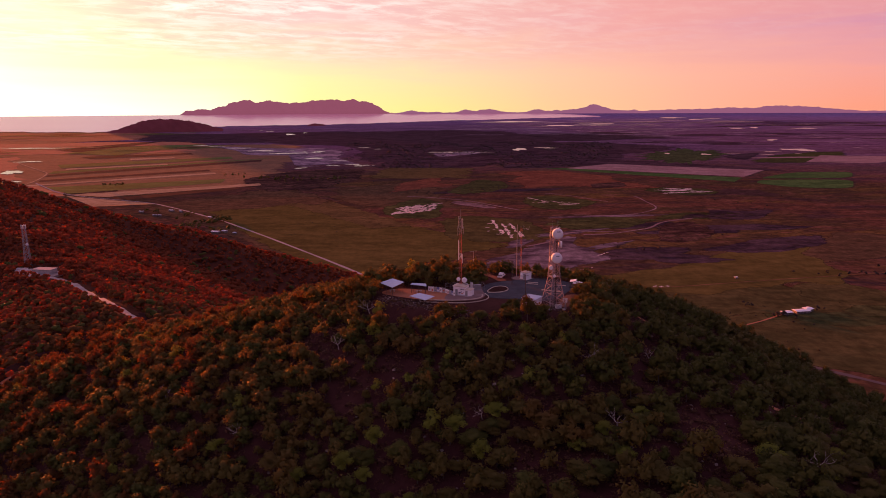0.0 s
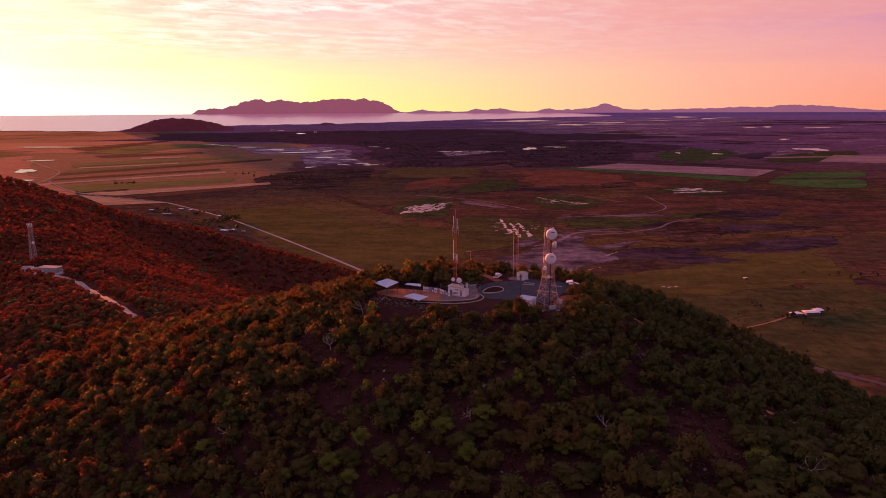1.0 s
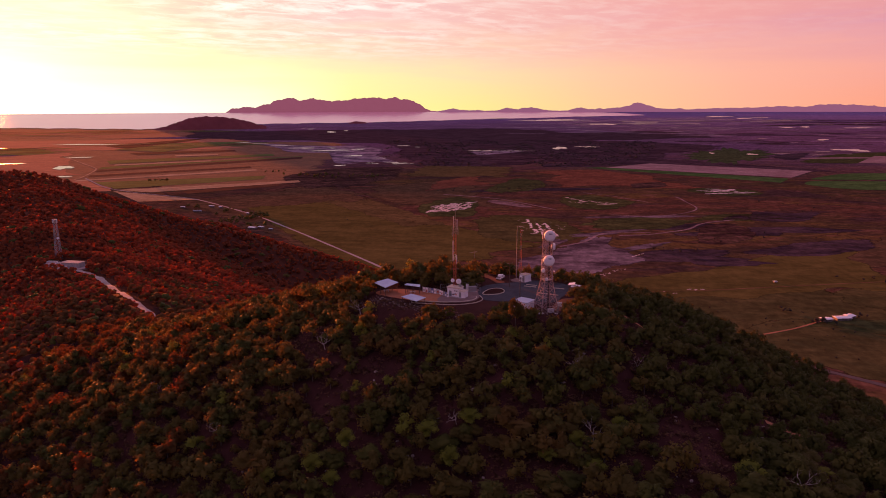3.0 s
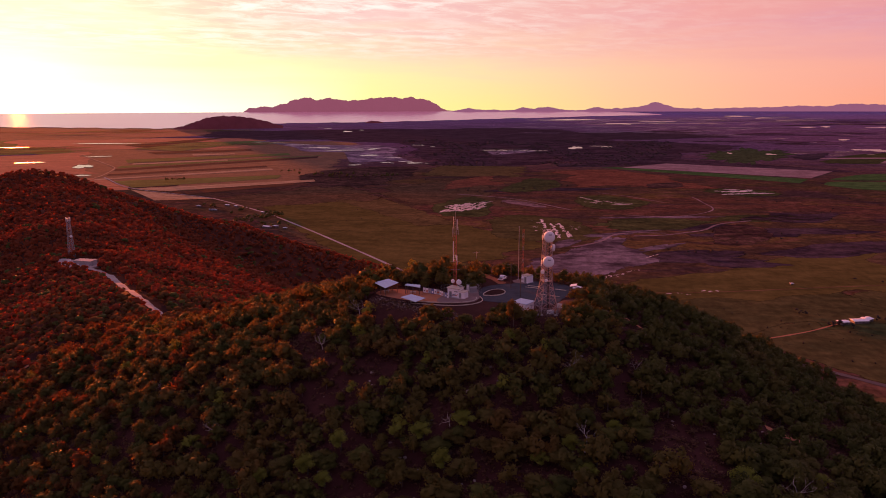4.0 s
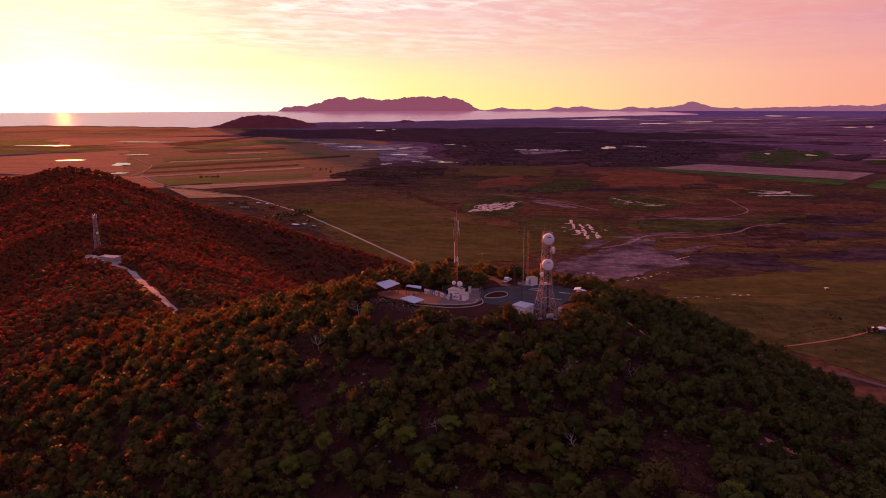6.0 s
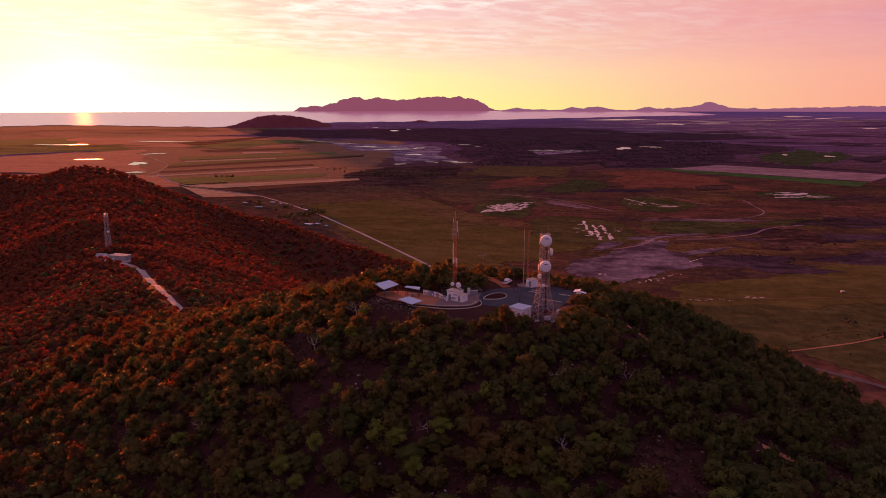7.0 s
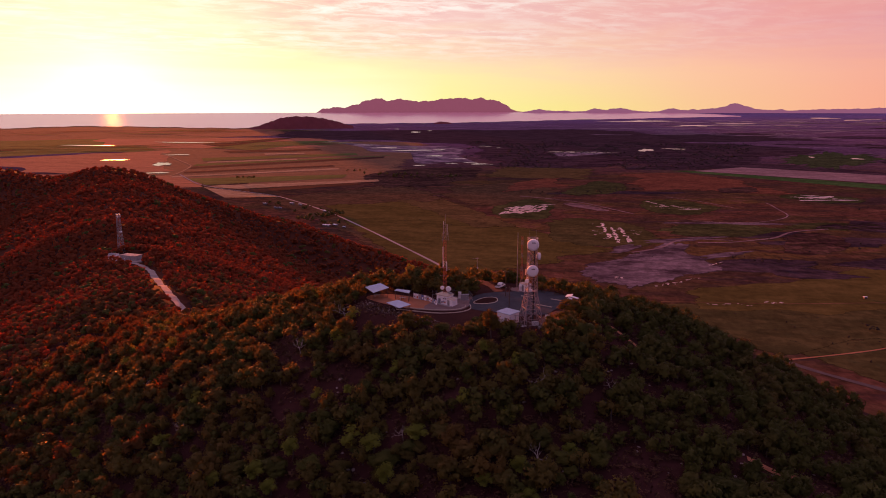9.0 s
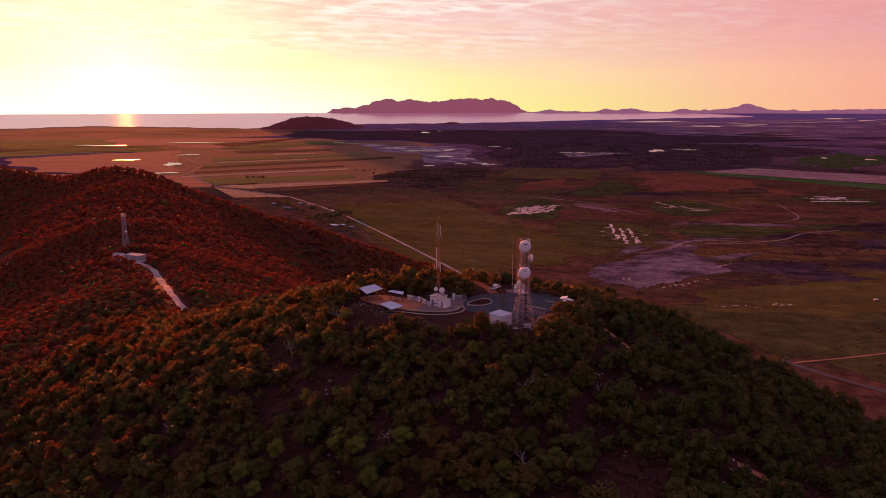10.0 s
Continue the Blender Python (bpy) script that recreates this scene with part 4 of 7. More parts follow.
STRIPS = [((-1327, 2266), (-784, 2920), (-760, 2812), (-1295, 2197), 2),
          ((-1386, 2397), (-770, 2994), (-788, 2934), (-1343, 2293), 1),
          ((-1250, 2093), (-849, 2435), (-820, 2378), (-1227, 2041), 2),
          ((-1202, 1950), (-789, 2323), (-766, 2271), (-1192, 1910), 0),
          ((-1120, 1890), (-679, 2098), (-656, 1992), (-972, 1741), 1),
          ((-963, 1715), (-537, 1968), (-519, 1918), (-841, 1669), 0),
          ((-1399, 2503), (-1110, 2711), (-1085, 2663), (-1370, 2450), 0),
          ((-1532, 2684), (-978, 3106), (-929, 2984), (-1430, 2523), 1),
          ((-1691, 3148), (-1267, 3392), (-1213, 3282), (-1577, 3022), 2),
          ((-820, 1651), (-571, 1877), (-550, 1832), (-765, 1603), 2),
          ((-1903, 3398), (-1943, 4007), (-1501, 4256), (-1563, 3226), 1),
          ((-2152, 3740), (-2011, 4600), (-1923, 4676), (-1871, 3482), 2),
          ((-1397, 3001), (-1226, 3075), (-1196, 3013), (-1352, 2928), 0)]
for k, (*corners, c) in enumerate(STRIPS):
    patch("field", corners, (F_CANE, F_CROP, F_MAROON)[c], 0.5 + 0.03 * k, ("pale stubble strip", "olive crop strip", "dark maroon ploughed strip")[c] + " of the cane farms", "field", ragged=3, seed=k)
patch("field", [(-3300, 4300), (-2300, 3300), (-1300, 3500), (-1700, 4700)], F_FALLOW_GLARE, 0.4, "fallow land toward the sun, reddened with painted glare", "field", ragged=80, seed=12)
patch("field", [(-2400, 2500), (-1750, 1950), (-1330, 2100), (-2000, 3150)], F_FALLOW_GLARE, 0.35, "fallow beside the farm dams, reddened with painted sun glare", "field", ragged=40, seed=13)
patch("field", [(-3900, 3700), (-2500, 2600), (-2050, 3150), (-3200, 4300)], F_CROP, 0.35, "wide crop land toward the low sun", "field", ragged=60, seed=14)
patch("field", [(-1900, 1900), (-1300, 1560), (-930, 1700), (-1230, 1960)], F_FALLOW_GLARE, 0.4, "pale soil below the second hill, reddened with painted sun glare", "field", ragged=30, seed=15)
patch("field", [(-4300, 5600), (-2500, 4700), (-1900, 5000), (-3000, 6600)], F_SOIL_GLARE, 0.35, "saltmarsh behind the shore, reddened with painted sun glare", "field", ragged=150, seed=16)
for m, what, n, size, seed in ((F_MAROON, "dark maroon furrow strips toward the low sun", 26, 16, 91), (F_CROP, "olive crop strips toward the low sun", 22, 20, 92), (F_CANE, "thin pale tracks and stubble toward the low sun", 24, 7, 93)):
    pool("field", scatter(-2350, 3500, 1300, 420, 35, n, size, 9.0, seed) + scatter(-3600, 5600, 1500, 600, 33, n // 2, 2 * size, 8.0, seed + 5), m, 0.95 + 0.02 * (seed - 90), what, "field", rough=0.3)
plot("field", [(1300, 2894), (1488, 2928), (1740, 2924), (1709, 2870), (1455, 2862), (1277, 2839)], F_PINK, 0.78, "thin bare strip across the irrigated field", "field", rough=0.004)
pool("forest", scatter(3000, 5200, 1500, 900, 0, 26, 70, 3.5, 71) + scatter(4300, 9000, 2200, 1900, 0, 30, 130, 4, 72) + scatter(1700, 4100, 500, 350, 0, 14, 45, 3, 73), F_FOREST, 0.5, "dark woods scattered over the far plain", "forest", rough=0.6)
pool("mud_flat", [(800, 7200, 900, 240, 5, 0.6), (1500, 8600, 1200, 260, 0, 2.8), (2300, 6800, 700, 150, 10, 4.6), (2900, 9800, 1300, 300, 0, 1.1)], F_MUD, 0.6, "violet tidal flats toward the bay", "mud flat", rough=0.6, spokes=44)


def row_of(a, b, n, size, long, seed):
    """Pools strung along a line from a to b."""
    rng = random.Random(seed)
    turn = math.degrees(math.atan2(b[1] - a[1], b[0] - a[0]))
    out = []
    for k in range(n):
        f, r = (k + rng.uniform(-0.3, 0.3)) / max(1, n - 1), size * rng.uniform(0.6, 1.3)
        out.append((a[0] + (b[0] - a[0]) * f + rng.gauss(0, size * 0.5), a[1] + (b[1] - a[1]) * f + rng.gauss(0, size), r * long, r, turn + rng.uniform(-12, 12), rng.uniform(0, 30)))
    return out


speckled = []
rng = random.Random(61)
for k in range(84):
    u, v = rng.random(), rng.random()
    w = rng.uniform(1.6, 4.2)
    speckled.append((-106 + 84 * u + 8 * v, 1365 + 55 * u + 105 * v, w * rng.uniform(2.0, 4.5), w, 62 + rng.uniform(-22, 22), rng.uniform(0, 30)))
pool("pond", speckled, M_SAND, 0.7, "speckled pale pools in the swamp", "pond", rough=0.8)
pool("pond", row_of((93, 1281), (103, 1150), 9, 2.3, 4.0, 2) + row_of((110, 1228), (114, 1112), 8, 2.4, 3.8, 3) + row_of((124, 1236), (131, 1112), 9, 3.2, 3.2, 4) + scatter(80, 1220, 12, 60, 0, 8, 1.6, 2.2, 24) + scatter(108, 1190, 20, 70, 0, 8, 1.6, 2.2, 26) + scatter(150, 1190, 9, 40, 0, 7, 0.9, 2.5, 25),
     M_SAND, 0.7, "three rows of small pale pools", "pond", rough=0.7)
pool("salt_crust", scatter(100, 872, 12, 5, -40, 10, 0.7, 2.8, 31) + scatter(157, 850, 24, 6, 40, 18, 0.8, 2.6, 32) + scatter(192, 884, 16, 3, 42, 8, 0.6, 2.6, 34) + row_of((226, 968), (246, 988), 5, 0.9, 3.0, 35) + scatter(215, 772, 26, 5, 6, 12, 0.8, 2.4, 33) + scatter(262, 788, 14, 3, 6, 6, 0.7, 2.6, 36), M_SAND, 0.75, "white salt crust along the edge of the flat", "salt crust", rough=0.6)
pool("field", [(305, 1262, 125, 26, 14, 2.2), (520, 1330, 140, 40, 10, 4.4)], F_DARKGREEN, 0.5, "green rushes along the creek", "swamp", rough=0.25)
pool("pond", row_of((204, 1613), (240, 1537), 8, 1.7, 4.5, 5) + row_of((214, 1528), (240, 1540), 5, 1.8, 3, 15) + row_of((252, 1548), (276, 1512), 6, 1.7, 4, 6) + row_of((268, 1498), (297, 1506), 6, 2.2, 3, 16) + scatter(245, 1545, 50, 45, 0, 16, 1.1, 2.5, 19), M_SAND, 0.7, "thin pale pools in a dark green swamp", "pond", rough=0.6)
pool("pond", row_of((556, 1690), (663, 1715), 12, 4.0, 3, 7) + row_of((575, 1745), (630, 1750), 12, 5, 1.8, 17) + scatter(613, 1735, 62, 48, 0, 22, 2.2, 2.6, 20) + row_of((600, 1785), (640, 1775), 4, 5, 2, 18), M_SAND, 0.7, "long pale pool in a green swamp", "pond", rough=0.6)
pool("pond", [(-1515, 2368, 27, 85, 33, 1.0), (-1322, 2041, 34, 24, 33, 2.0), (-1818, 2531, 36, 34, 36, 2.5), (-1865, 2505, 18, 20, 36, 5.0), (-1754, 2860, 46, 24, 32, 1.7)], M_POND, 0.8, "farm dams shining toward the sun", "pond")
pool("pond", [(-2732, 3489, 170, 42, 5, 3.0), (-2350, 3900, 200, 30, 0, 3.5)], M_POND, 0.8, "long lagoon shining toward the sun", "pond")
pool("pond", [(-1336, 5873, 40, 110, 12, 4.0), (-1283, 6232, 16, 60, 12, 1.0), (-1723, 6709, 30, 50, 14, 2.0), (-1869, 6938, 15, 40, 14, 3.0)], M_POND, 0.8, "bright round lagoon in the dark forest", "pond")
pool("creek", [(-1435, 4084, 60, 24, 0, 1.0), (-1330, 3990, 40, 14, 0, 2.0), (-945, 3550, 50, 26, 15, 3.0), (-769, 3325, 95, 20, 15, 4.0), (-571, 2977, 45, 22, 12, 5.0), (-528, 2478, 22, 14, 10, 6.0), (-637, 3465, 20, 18, 0, 7.0), (-437, 2846, 26, 10, 0, 8.0), (-1138, 3787, 55, 14, 20, 9.0), (-448, 3780, 30, 16, 0, 2.5), (-360, 3640, 12, 14, 0, 1.5)]
     + scatter(-360, 2590, 120, 40, -10, 12, 9, 2.5, 10) + scatter(-800, 3450, 260, 130, -25, 16, 8, 3.0, 9), M_POND, 0.9, "shallow shining tidal creek channels", "creek", rough=0.5)
pool("pond", scatter(60, 3330, 130, 40, -5, 12, 9, 4, 11) + scatter(560, 3700, 70, 20, 0, 5, 9, 3, 12), M_POND, 0.9, "small shining pools on the mud", "pond", rough=0.5)
pool("pond", scatter(900, 10800, 500, 260, 0, 8, 55, 7, 13) + scatter(1900, 8200, 900, 700, 0, 26, 22, 6, 14) + scatter(3600, 11500, 1500, 1500, 0, 22, 40, 7, 15), M_POND, 0.9, "far pools catching the evening sky", "pond", rough=0.4)
pool("pond", [(1142, 11281, 254, 403, -6, 1), (1403, 8398, 132, 289, -9, 2), (2103, 9519, 218, 188, -12, 3), (4843, 14854, 242, 553, -18, 4), (111, 13047, 247, 263, 0, 5), (4723, 14395, 250, 455, -18, 6), (4481, 12377, 99, 582, -20, 7), (5120, 13269, 128, 270, -21, 8), (1033, 3173, 10, 39, -18, 9), (1185, 3106, 25, 31, -21, 10), (3200, 7141, 47, 170, -24, 11), (2110, 4438, 29, 85, -25, 12), (388, 3562, 31, 104, -6, 13), (558, 3652, 25, 55, -8, 14)] + [(1761, 3400, 74, 82, -27, 41), (1710, 3442, 29, 41, -26, 42), (2947, 6942, 68, 119, -23, 43), (3560, 6828, 104, 124, -27, 44)], M_POND, 0.93, "bright pools on the far tidal land", "pond", rough=0.5)
pool("mud_flat", [(1055, 5808, 223, 84, -10, 21), (772, 5648, 196, 65, -8, 22), (1650, 5822, 271, 118, -16, 23), (1636, 6867, 364, 120, -13, 24), (1605, 5138, 241, 70, -17, 25), (1985, 6729, 241, 118, -16, 26), (1341, 5532, 256, 91, -13, 27), (1971, 7128, 288, 152, -15, 28), (1649, 5163, 114, 82, -17, 29), (2101, 10056, 308, 217, -12, 30), (2383, 6808, 173, 91, -19, 31), (2459, 5776, 132, 69, -23, 32), (3404, 8815, 184, 123, -21, 33), (303, 5538, 153, 50, -3, 34)], F_MUD, 0.88, "pale violet mud streaks on the far tidal land", "mud flat", rough=0.5)
pool("pond", scatter(2300, 9800, 1500, 1500, 0, 40, 26, 7, 81) + scatter(1500, 6600, 900, 700, 0, 26, 14, 6, 82) + scatter(2500, 3900, 800, 500, 0, 16, 7, 4, 83), M_SAND, 0.85, "pale salt pans on the far plain", "salt pan", rough=0.5)
pool("pond", scatter(4200, 7600, 1700, 1600, 0, 34, 16, 6, 16) + scatter(2600, 4700, 900, 700, 0, 16, 9, 4, 17) + scatter(1500, 3150, 250, 160, 0, 5, 9, 4, 18), M_POND, 0.9, "scattered shining dams on the far plain", "pond", rough=0.4)

ribbon("road", [(-1210, 2000), (-1010, 1760), (-897, 1674), (-676, 1557), (-560, 1440), (-433, 1301), (-300, 1125), (-156, 927), (-100, 846)], 4.2, M_ROAD, 0.9, "long pale straight road across the plain", "road", step=25)
ribbon("road", [(212, 600), (232, 609), (266, 624), (314, 648), (353, 676)], 2.3, M_DIRT, 0.7, "sandy driveway to the white farmhouse", "road")
ribbon("road", [(214, 611), (224, 601), (240, 582), (277, 554), (330, 505), (400, 430)], 6, M_OLDROAD, 0.8, "pale road curving round the foot of the hill", "road")
ribbon("track", [(462, 1635), (473, 1615), (466, 1580), (457, 1530), (467, 1479), (467, 1446), (441, 1406), (386, 1348), (320, 1328), (263, 1352)], 3.4, F_TRACK, 0.8, "winding pale track across the flats", "track", step=20)
ribbon("creek", [(128, 1032), (164, 1057), (189, 1092), (199, 1142), (243, 1163), (295, 1157)], 5.0, F_TRACK, 0.8, "shallow pale creek winding over the flats", "creek", step=15)
ribbon("creek", [(237, 1129), (290, 1134), (328, 1169), (365, 1181), (407, 1258), (482, 1298)], 5.0, F_TRACK, 0.8, "pale saline drain across the dark heath", "creek", step=15)
ribbon("track", [(256, 1704), (322, 1635), (377, 1534)], 3.0, F_TRACK, 0.8, "thin pale margin of the dark swamp", "track", step=15)
ribbon("track", [(-1903, 2971), (-1629, 2640), (-1364, 2329), (-1303, 2196), (-1242, 2040), (-1220, 1955)], 5.0, F_CANE, 0.85, "reddish farm track beside the dams", "track", step=25)
ribbon("track", [(-90, 1655), (-56, 1642), (52, 1580), (110, 1490), (160, 1414)], 5, F_TRACK, 0.8, "faint pale track between the pools", "track", step=20)
ribbon("track", [(140, 770), (260, 782), (400, 815), (560, 850), (760, 890)], 3, F_STUBBLE, 0.7, "thin sandy track through dry grass", "track", step=20)
ribbon("road", [(-243, 396), (-228, 390), (-211, 375), (-190, 350), (-172, 329), (-155, 309), (-143, 297), (-128, 280)], 3.8, M_GRAVEL, 0.45, "pale gravel service road down the saddle", "road", on_hill=True, step=2.5)
ribbon("track", [(-150, 245), (-158, 232), (-163, 215), (-158, 195)], 3.0, M_DIRT, 0.4, "narrow washed-out dirt track", "track", on_hill=True, step=2.5)


for line in ([(53, 197), (56.5, 193.5), (60, 189.5)], [(79, 151), (84, 150.5), (90, 152.5)]):
    ribbon("track", line, 1.7, M_DIRT, 0.25, "short bare stretch of orange dirt track on the slope", "track", on_hill=True, step=1.5)


# ---- trees and scrub ----
def heart_ball(fine, seed):
    """The dense heart of a leaf clump: an uneven ball of triangles, radius 1, open below."""
    rng = random.Random(seed)
    turn = Matrix.Rotation(rng.uniform(0, 6.28), 3, Vector((rng.gauss(0, 1), rng.gauss(0, 1), rng.gauss(0, 1))).normalized())
    bm = fresh()
    bmesh.ops.create_icosphere(bm, subdivisions=2 if fine else 1, radius=1.0)
    out = []
    for f in bm.faces:
        tri = [turn @ v.co for v in f.verts]
        if sum(p.z for p in tri) / 3 > (-0.80 if fine else -0.30):
            out.append([tuple(p * (1 + 0.16 * math.sin(5 * p.x + seed) * math.sin(6 * p.y + 2) + 0.12 * math.sin(7 * p.z + seed))) for p in tri])
    bm.free()
    return np.array(out)


def crown_leaves(seed, clumps, leaves, leaf, squash=0.75, open_=0.0, core=0.0, fine=True):
    """Leaf sprays of one crown of radius 1, centred on 0, and the swell of their clumps: two of (n, 3, 3)."""
    rng = np.random.RandomState(seed)
    ball = heart_ball(fine, seed)
    quads, swell = [], []
    for c in range(clumps):
        while True:
            p = rng.uniform(-1, 1, 3)
            if 0.15 < np.linalg.norm(p) < 1 and p[2] > -0.75:
                break
        p = p * (0.72, 0.72, 0.66 * squash)
        if c == 0:
            p = np.array([0.0, 0.0, 0.45 * squash])
        cr = rng.uniform(0.30, 0.50) * (1 - 0.25 * open_)
        n = max(3, int(leaves * rng.uniform(0.7, 1.3)))
        d = rng.normal(size=(n, 3))
        d /= np.linalg.norm(d, axis=1, keepdims=True)
        d[:, 2] = np.where(d[:, 2] < -0.72, -d[:, 2], d[:, 2])
        at = p + d * cr * rng.uniform(0.70, 1.22, (n, 1)) * (1, 1, 0.85)
        nrm = d * 0.75 + rng.normal(size=(n, 3)) * 0.42 + (0, 0, 0.25)
        nrm /= np.linalg.norm(nrm, axis=1, keepdims=True)
        t = np.cross(nrm, rng.normal(size=(n, 3)))
        t /= np.maximum(np.linalg.norm(t, axis=1, keepdims=True), 1e-6)
        b = np.cross(nrm, t)
        s = leaf * rng.uniform(0.6, 1.35, (n, 1))
        w = s * rng.uniform(0.5, 0.9, (n, 1))
        lean = d * 0.6 + at * 0.7
        if core:
            heart = p + ball * cr * core * (1, 1, 0.85)
            quads.append(heart)
            swell.append(ball * 0.6 + p * 0.7)
        quads.append(np.stack([at - t * s - b * w * 0.7, at + t * s - b * w * 0.7 + nrm * s * 0.2, at + b * w * 1.5 - nrm * s * 0.15], 1))
        swell.append(np.repeat(lean[:, None], 3, 1))
    return np.concatenate(quads), np.concatenate(swell)


def spread(leaf_sets, where, material, name, label, category, stems=None):
    """Many crowns joined into one mesh. where: rows of x, y, z, radius, height factor, turn, set."""
    w = np.asarray(where, dtype=float)
    out, puffs = [], []
    for k, (q, puff) in enumerate(leaf_sets):
        rows = w[w[:, 6] == k]
        if not len(rows):
            continue
        c, s = np.cos(rows[:, 5]), np.sin(rows[:, 5])
        v = q.reshape(-1, 3)
        x = c[:, None] * v[:, 0] - s[:, None] * v[:, 1]
        y = s[:, None] * v[:, 0] + c[:, None] * v[:, 1]
        z = np.repeat(v[None, :, 2], len(rows), 0)
        out.append(np.stack([rows[:, 0:1] + x * rows[:, 3:4], rows[:, 1:2] + y * rows[:, 3:4], rows[:, 2:3] + z * (rows[:, 3] * rows[:, 4])[:, None]], -1).reshape(-1, 3))
        u = puff.reshape(-1, 3)
        puffs.append(np.stack([c[:, None] * u[:, 0] - s[:, None] * u[:, 1], s[:, None] * u[:, 0] + c[:, None] * u[:, 1], np.repeat(u[None, :, 2], len(rows), 0)], -1).reshape(-1, 3))
    v, puffs = np.concatenate(out), np.concatenate(puffs)
    if stems is not None:
        st = np.asarray(stems, dtype=float)        # x, y, z0, z1, radius
        a = np.linspace(0, 2 * np.pi, 4, endpoint=False)
        ring0 = np.stack([st[:, 0:1] + st[:, 4:5] * np.cos(a), st[:, 1:2] + st[:, 4:5] * np.sin(a), np.repeat(st[:, 2:3], 4, 1)], -1)
        ring1 = np.stack([st[:, 0:1] + 0.5 * st[:, 4:5] * np.cos(a), st[:, 1:2] + 0.5 * st[:, 4:5] * np.sin(a), np.repeat(st[:, 3:4], 4, 1)], -1)
        next0, next1 = np.roll(ring0, -1, 1), np.roll(ring1, -1, 1)
        sides = np.stack([ring0, next0, next1, ring0, next1, ring1], 2).reshape(-1, 3)
        v, puffs = np.concatenate([v, sides]), np.concatenate([puffs, np.zeros_like(sides)])
    polys = np.arange(len(v)).reshape(-1, 3)
    slots = None
    extra = ()
    if stems is not None:
        slots = np.zeros(len(polys))
        slots[-8 * len(st):] = 1
        extra = (M_BARK,)
    ob = new(name, mesh_from(name, v, polys, material, slots=slots, extra=extra, puff=puffs))
    return tagged(ob, label, category, kind="stuff")


CLEAR = [(-15, 183, -8, 192), (-21, 190.5, 16, 209.5), (13, 196, 37.5, 219), (37, 202, 41, 213), (21.5, 180.5, 36, 196), (12, 216, 31, 228), (38, 203, 46, 214), (-21, 196, -8, 211), (-8, 179.5, 15.5, 194), (6, 178.0, 17, 190), (15.5, 182.5, 22, 197), (35.5, 188, 40.5, 203), (27.5, 178.5, 37.5, 190)]
THIN = [(-17, 180, 7, 191), (50, 118, 64, 150), (-28, 150, -5, 165)]


def open_ground(x, y):
    if any(a < x < c and b < y < d for a, b, c, d in CLEAR):
        return True
    for (ax, ay, bx, by, w) in ((-243, 396, -211, 375, 5.5), (-211, 375, -172, 329, 5), (-172, 329, -128, 280, 5), (18, 222, 9, 236, 3.2), (53, 197, 60, 189.5, 2.2), (79, 151, 90, 152.5, 2.0), (-150, 245, -163, 215, 3), (-163, 215, -158, 195, 3)):
        dx, dy = bx - ax, by - ay
        t = min(1, max(0, ((x - ax) * dx + (y - ay) * dy) / (dx * dx + dy * dy)))
        if math.hypot(x - ax - t * dx, y - ay - t * dy) < w:
            return True
    return math.hypot(x + 252, y - 412) < 14 or math.hypot(x + 242, y - 400) < 9


def sow(x0, y0, x1, y1, cell, keep, seed, gaps=True, thinning=True):
    """Jittered planting places on the hill."""
    rng = random.Random(seed)
    out = []
    nx, ny = int((x1 - x0) / cell), int((y1 - y0) / cell)
    for i in range(nx):
        for j in range(ny):
            x, y = x0 + (i + rng.random()) * cell, y0 + (j + rng.random()) * cell
            k, a, b, c = (rng.random() for _ in range(4))
            if open_ground(x, y):
                continue
            g = noise.noise(Vector((x * 0.045, y * 0.045, 3.0))) if gaps else 0
            thin = thinning and any(x0_ < x < x1_ and y0_ < y < y1_ for x0_, y0_, x1_, y1_ in THIN)
            if k > keep * (0.30 if thin else 1) * (1.0 if g > (-0.28 if x < 25 else -0.12) else 0.5):
                continue
            out.append((x, y, a, b, c))
    return out


# trees that stand out from the rest: x, y, crown radius, height, tone
SPECIMENS = [(-20.9, 133.2, 3.0, 5.4, 0.97), (-14.5, 137.0, 2.6, 6.0, 0.98), (-16.2, 129.3, 2.4, 4.2, 0.99), (8.5, 129.3, 2.5, 6.4, 0.96), (-31, 133.5, 2.2, 4.6, 0.97), (34.2, 131, 2.4, 4.4, 0.98),
             (19.8, 187.2, 1.9, 3.2, 0.55), (23.0, 174.0, 2.6, 9.4, 0.6), (24.4, 180.6, 1.7, 2.2, 0.5), (17.6, 184.4, 1.7, 2.4, 0.3), (17.2, 175.8, 2.1, 2.8, 0.62), (10.4, 175.6, 2.3, 3.2, 0.2), (41.4, 197.3, 3.3, 5.6, 0.58), (47.5, 190.0, 3.0, 5.4, 0.5)]
DEAD = [(35.6, 154.8, 4.6), (37.4, 133.4, 4.4), (72.7, 120.3, 4.6), (-21.3, 191.5, 4.6), (-28, 174.5, 4.4), (9, 140, 3.6), (-50, 152, 4.2), (-78, 178, 4.0), (52, 160, 3.5)]
NEAR_BOX = (-38, 104, 98, 141)
near_trees, mid_rows, mid_stems, dark_rows, lime_rows, glare_rows = [], [], [], [], [], []
for x, y, rad, tall, c in SPECIMENS:
    near_trees.append((x, y, gz(x, y), rad, tall, c, 0.4))
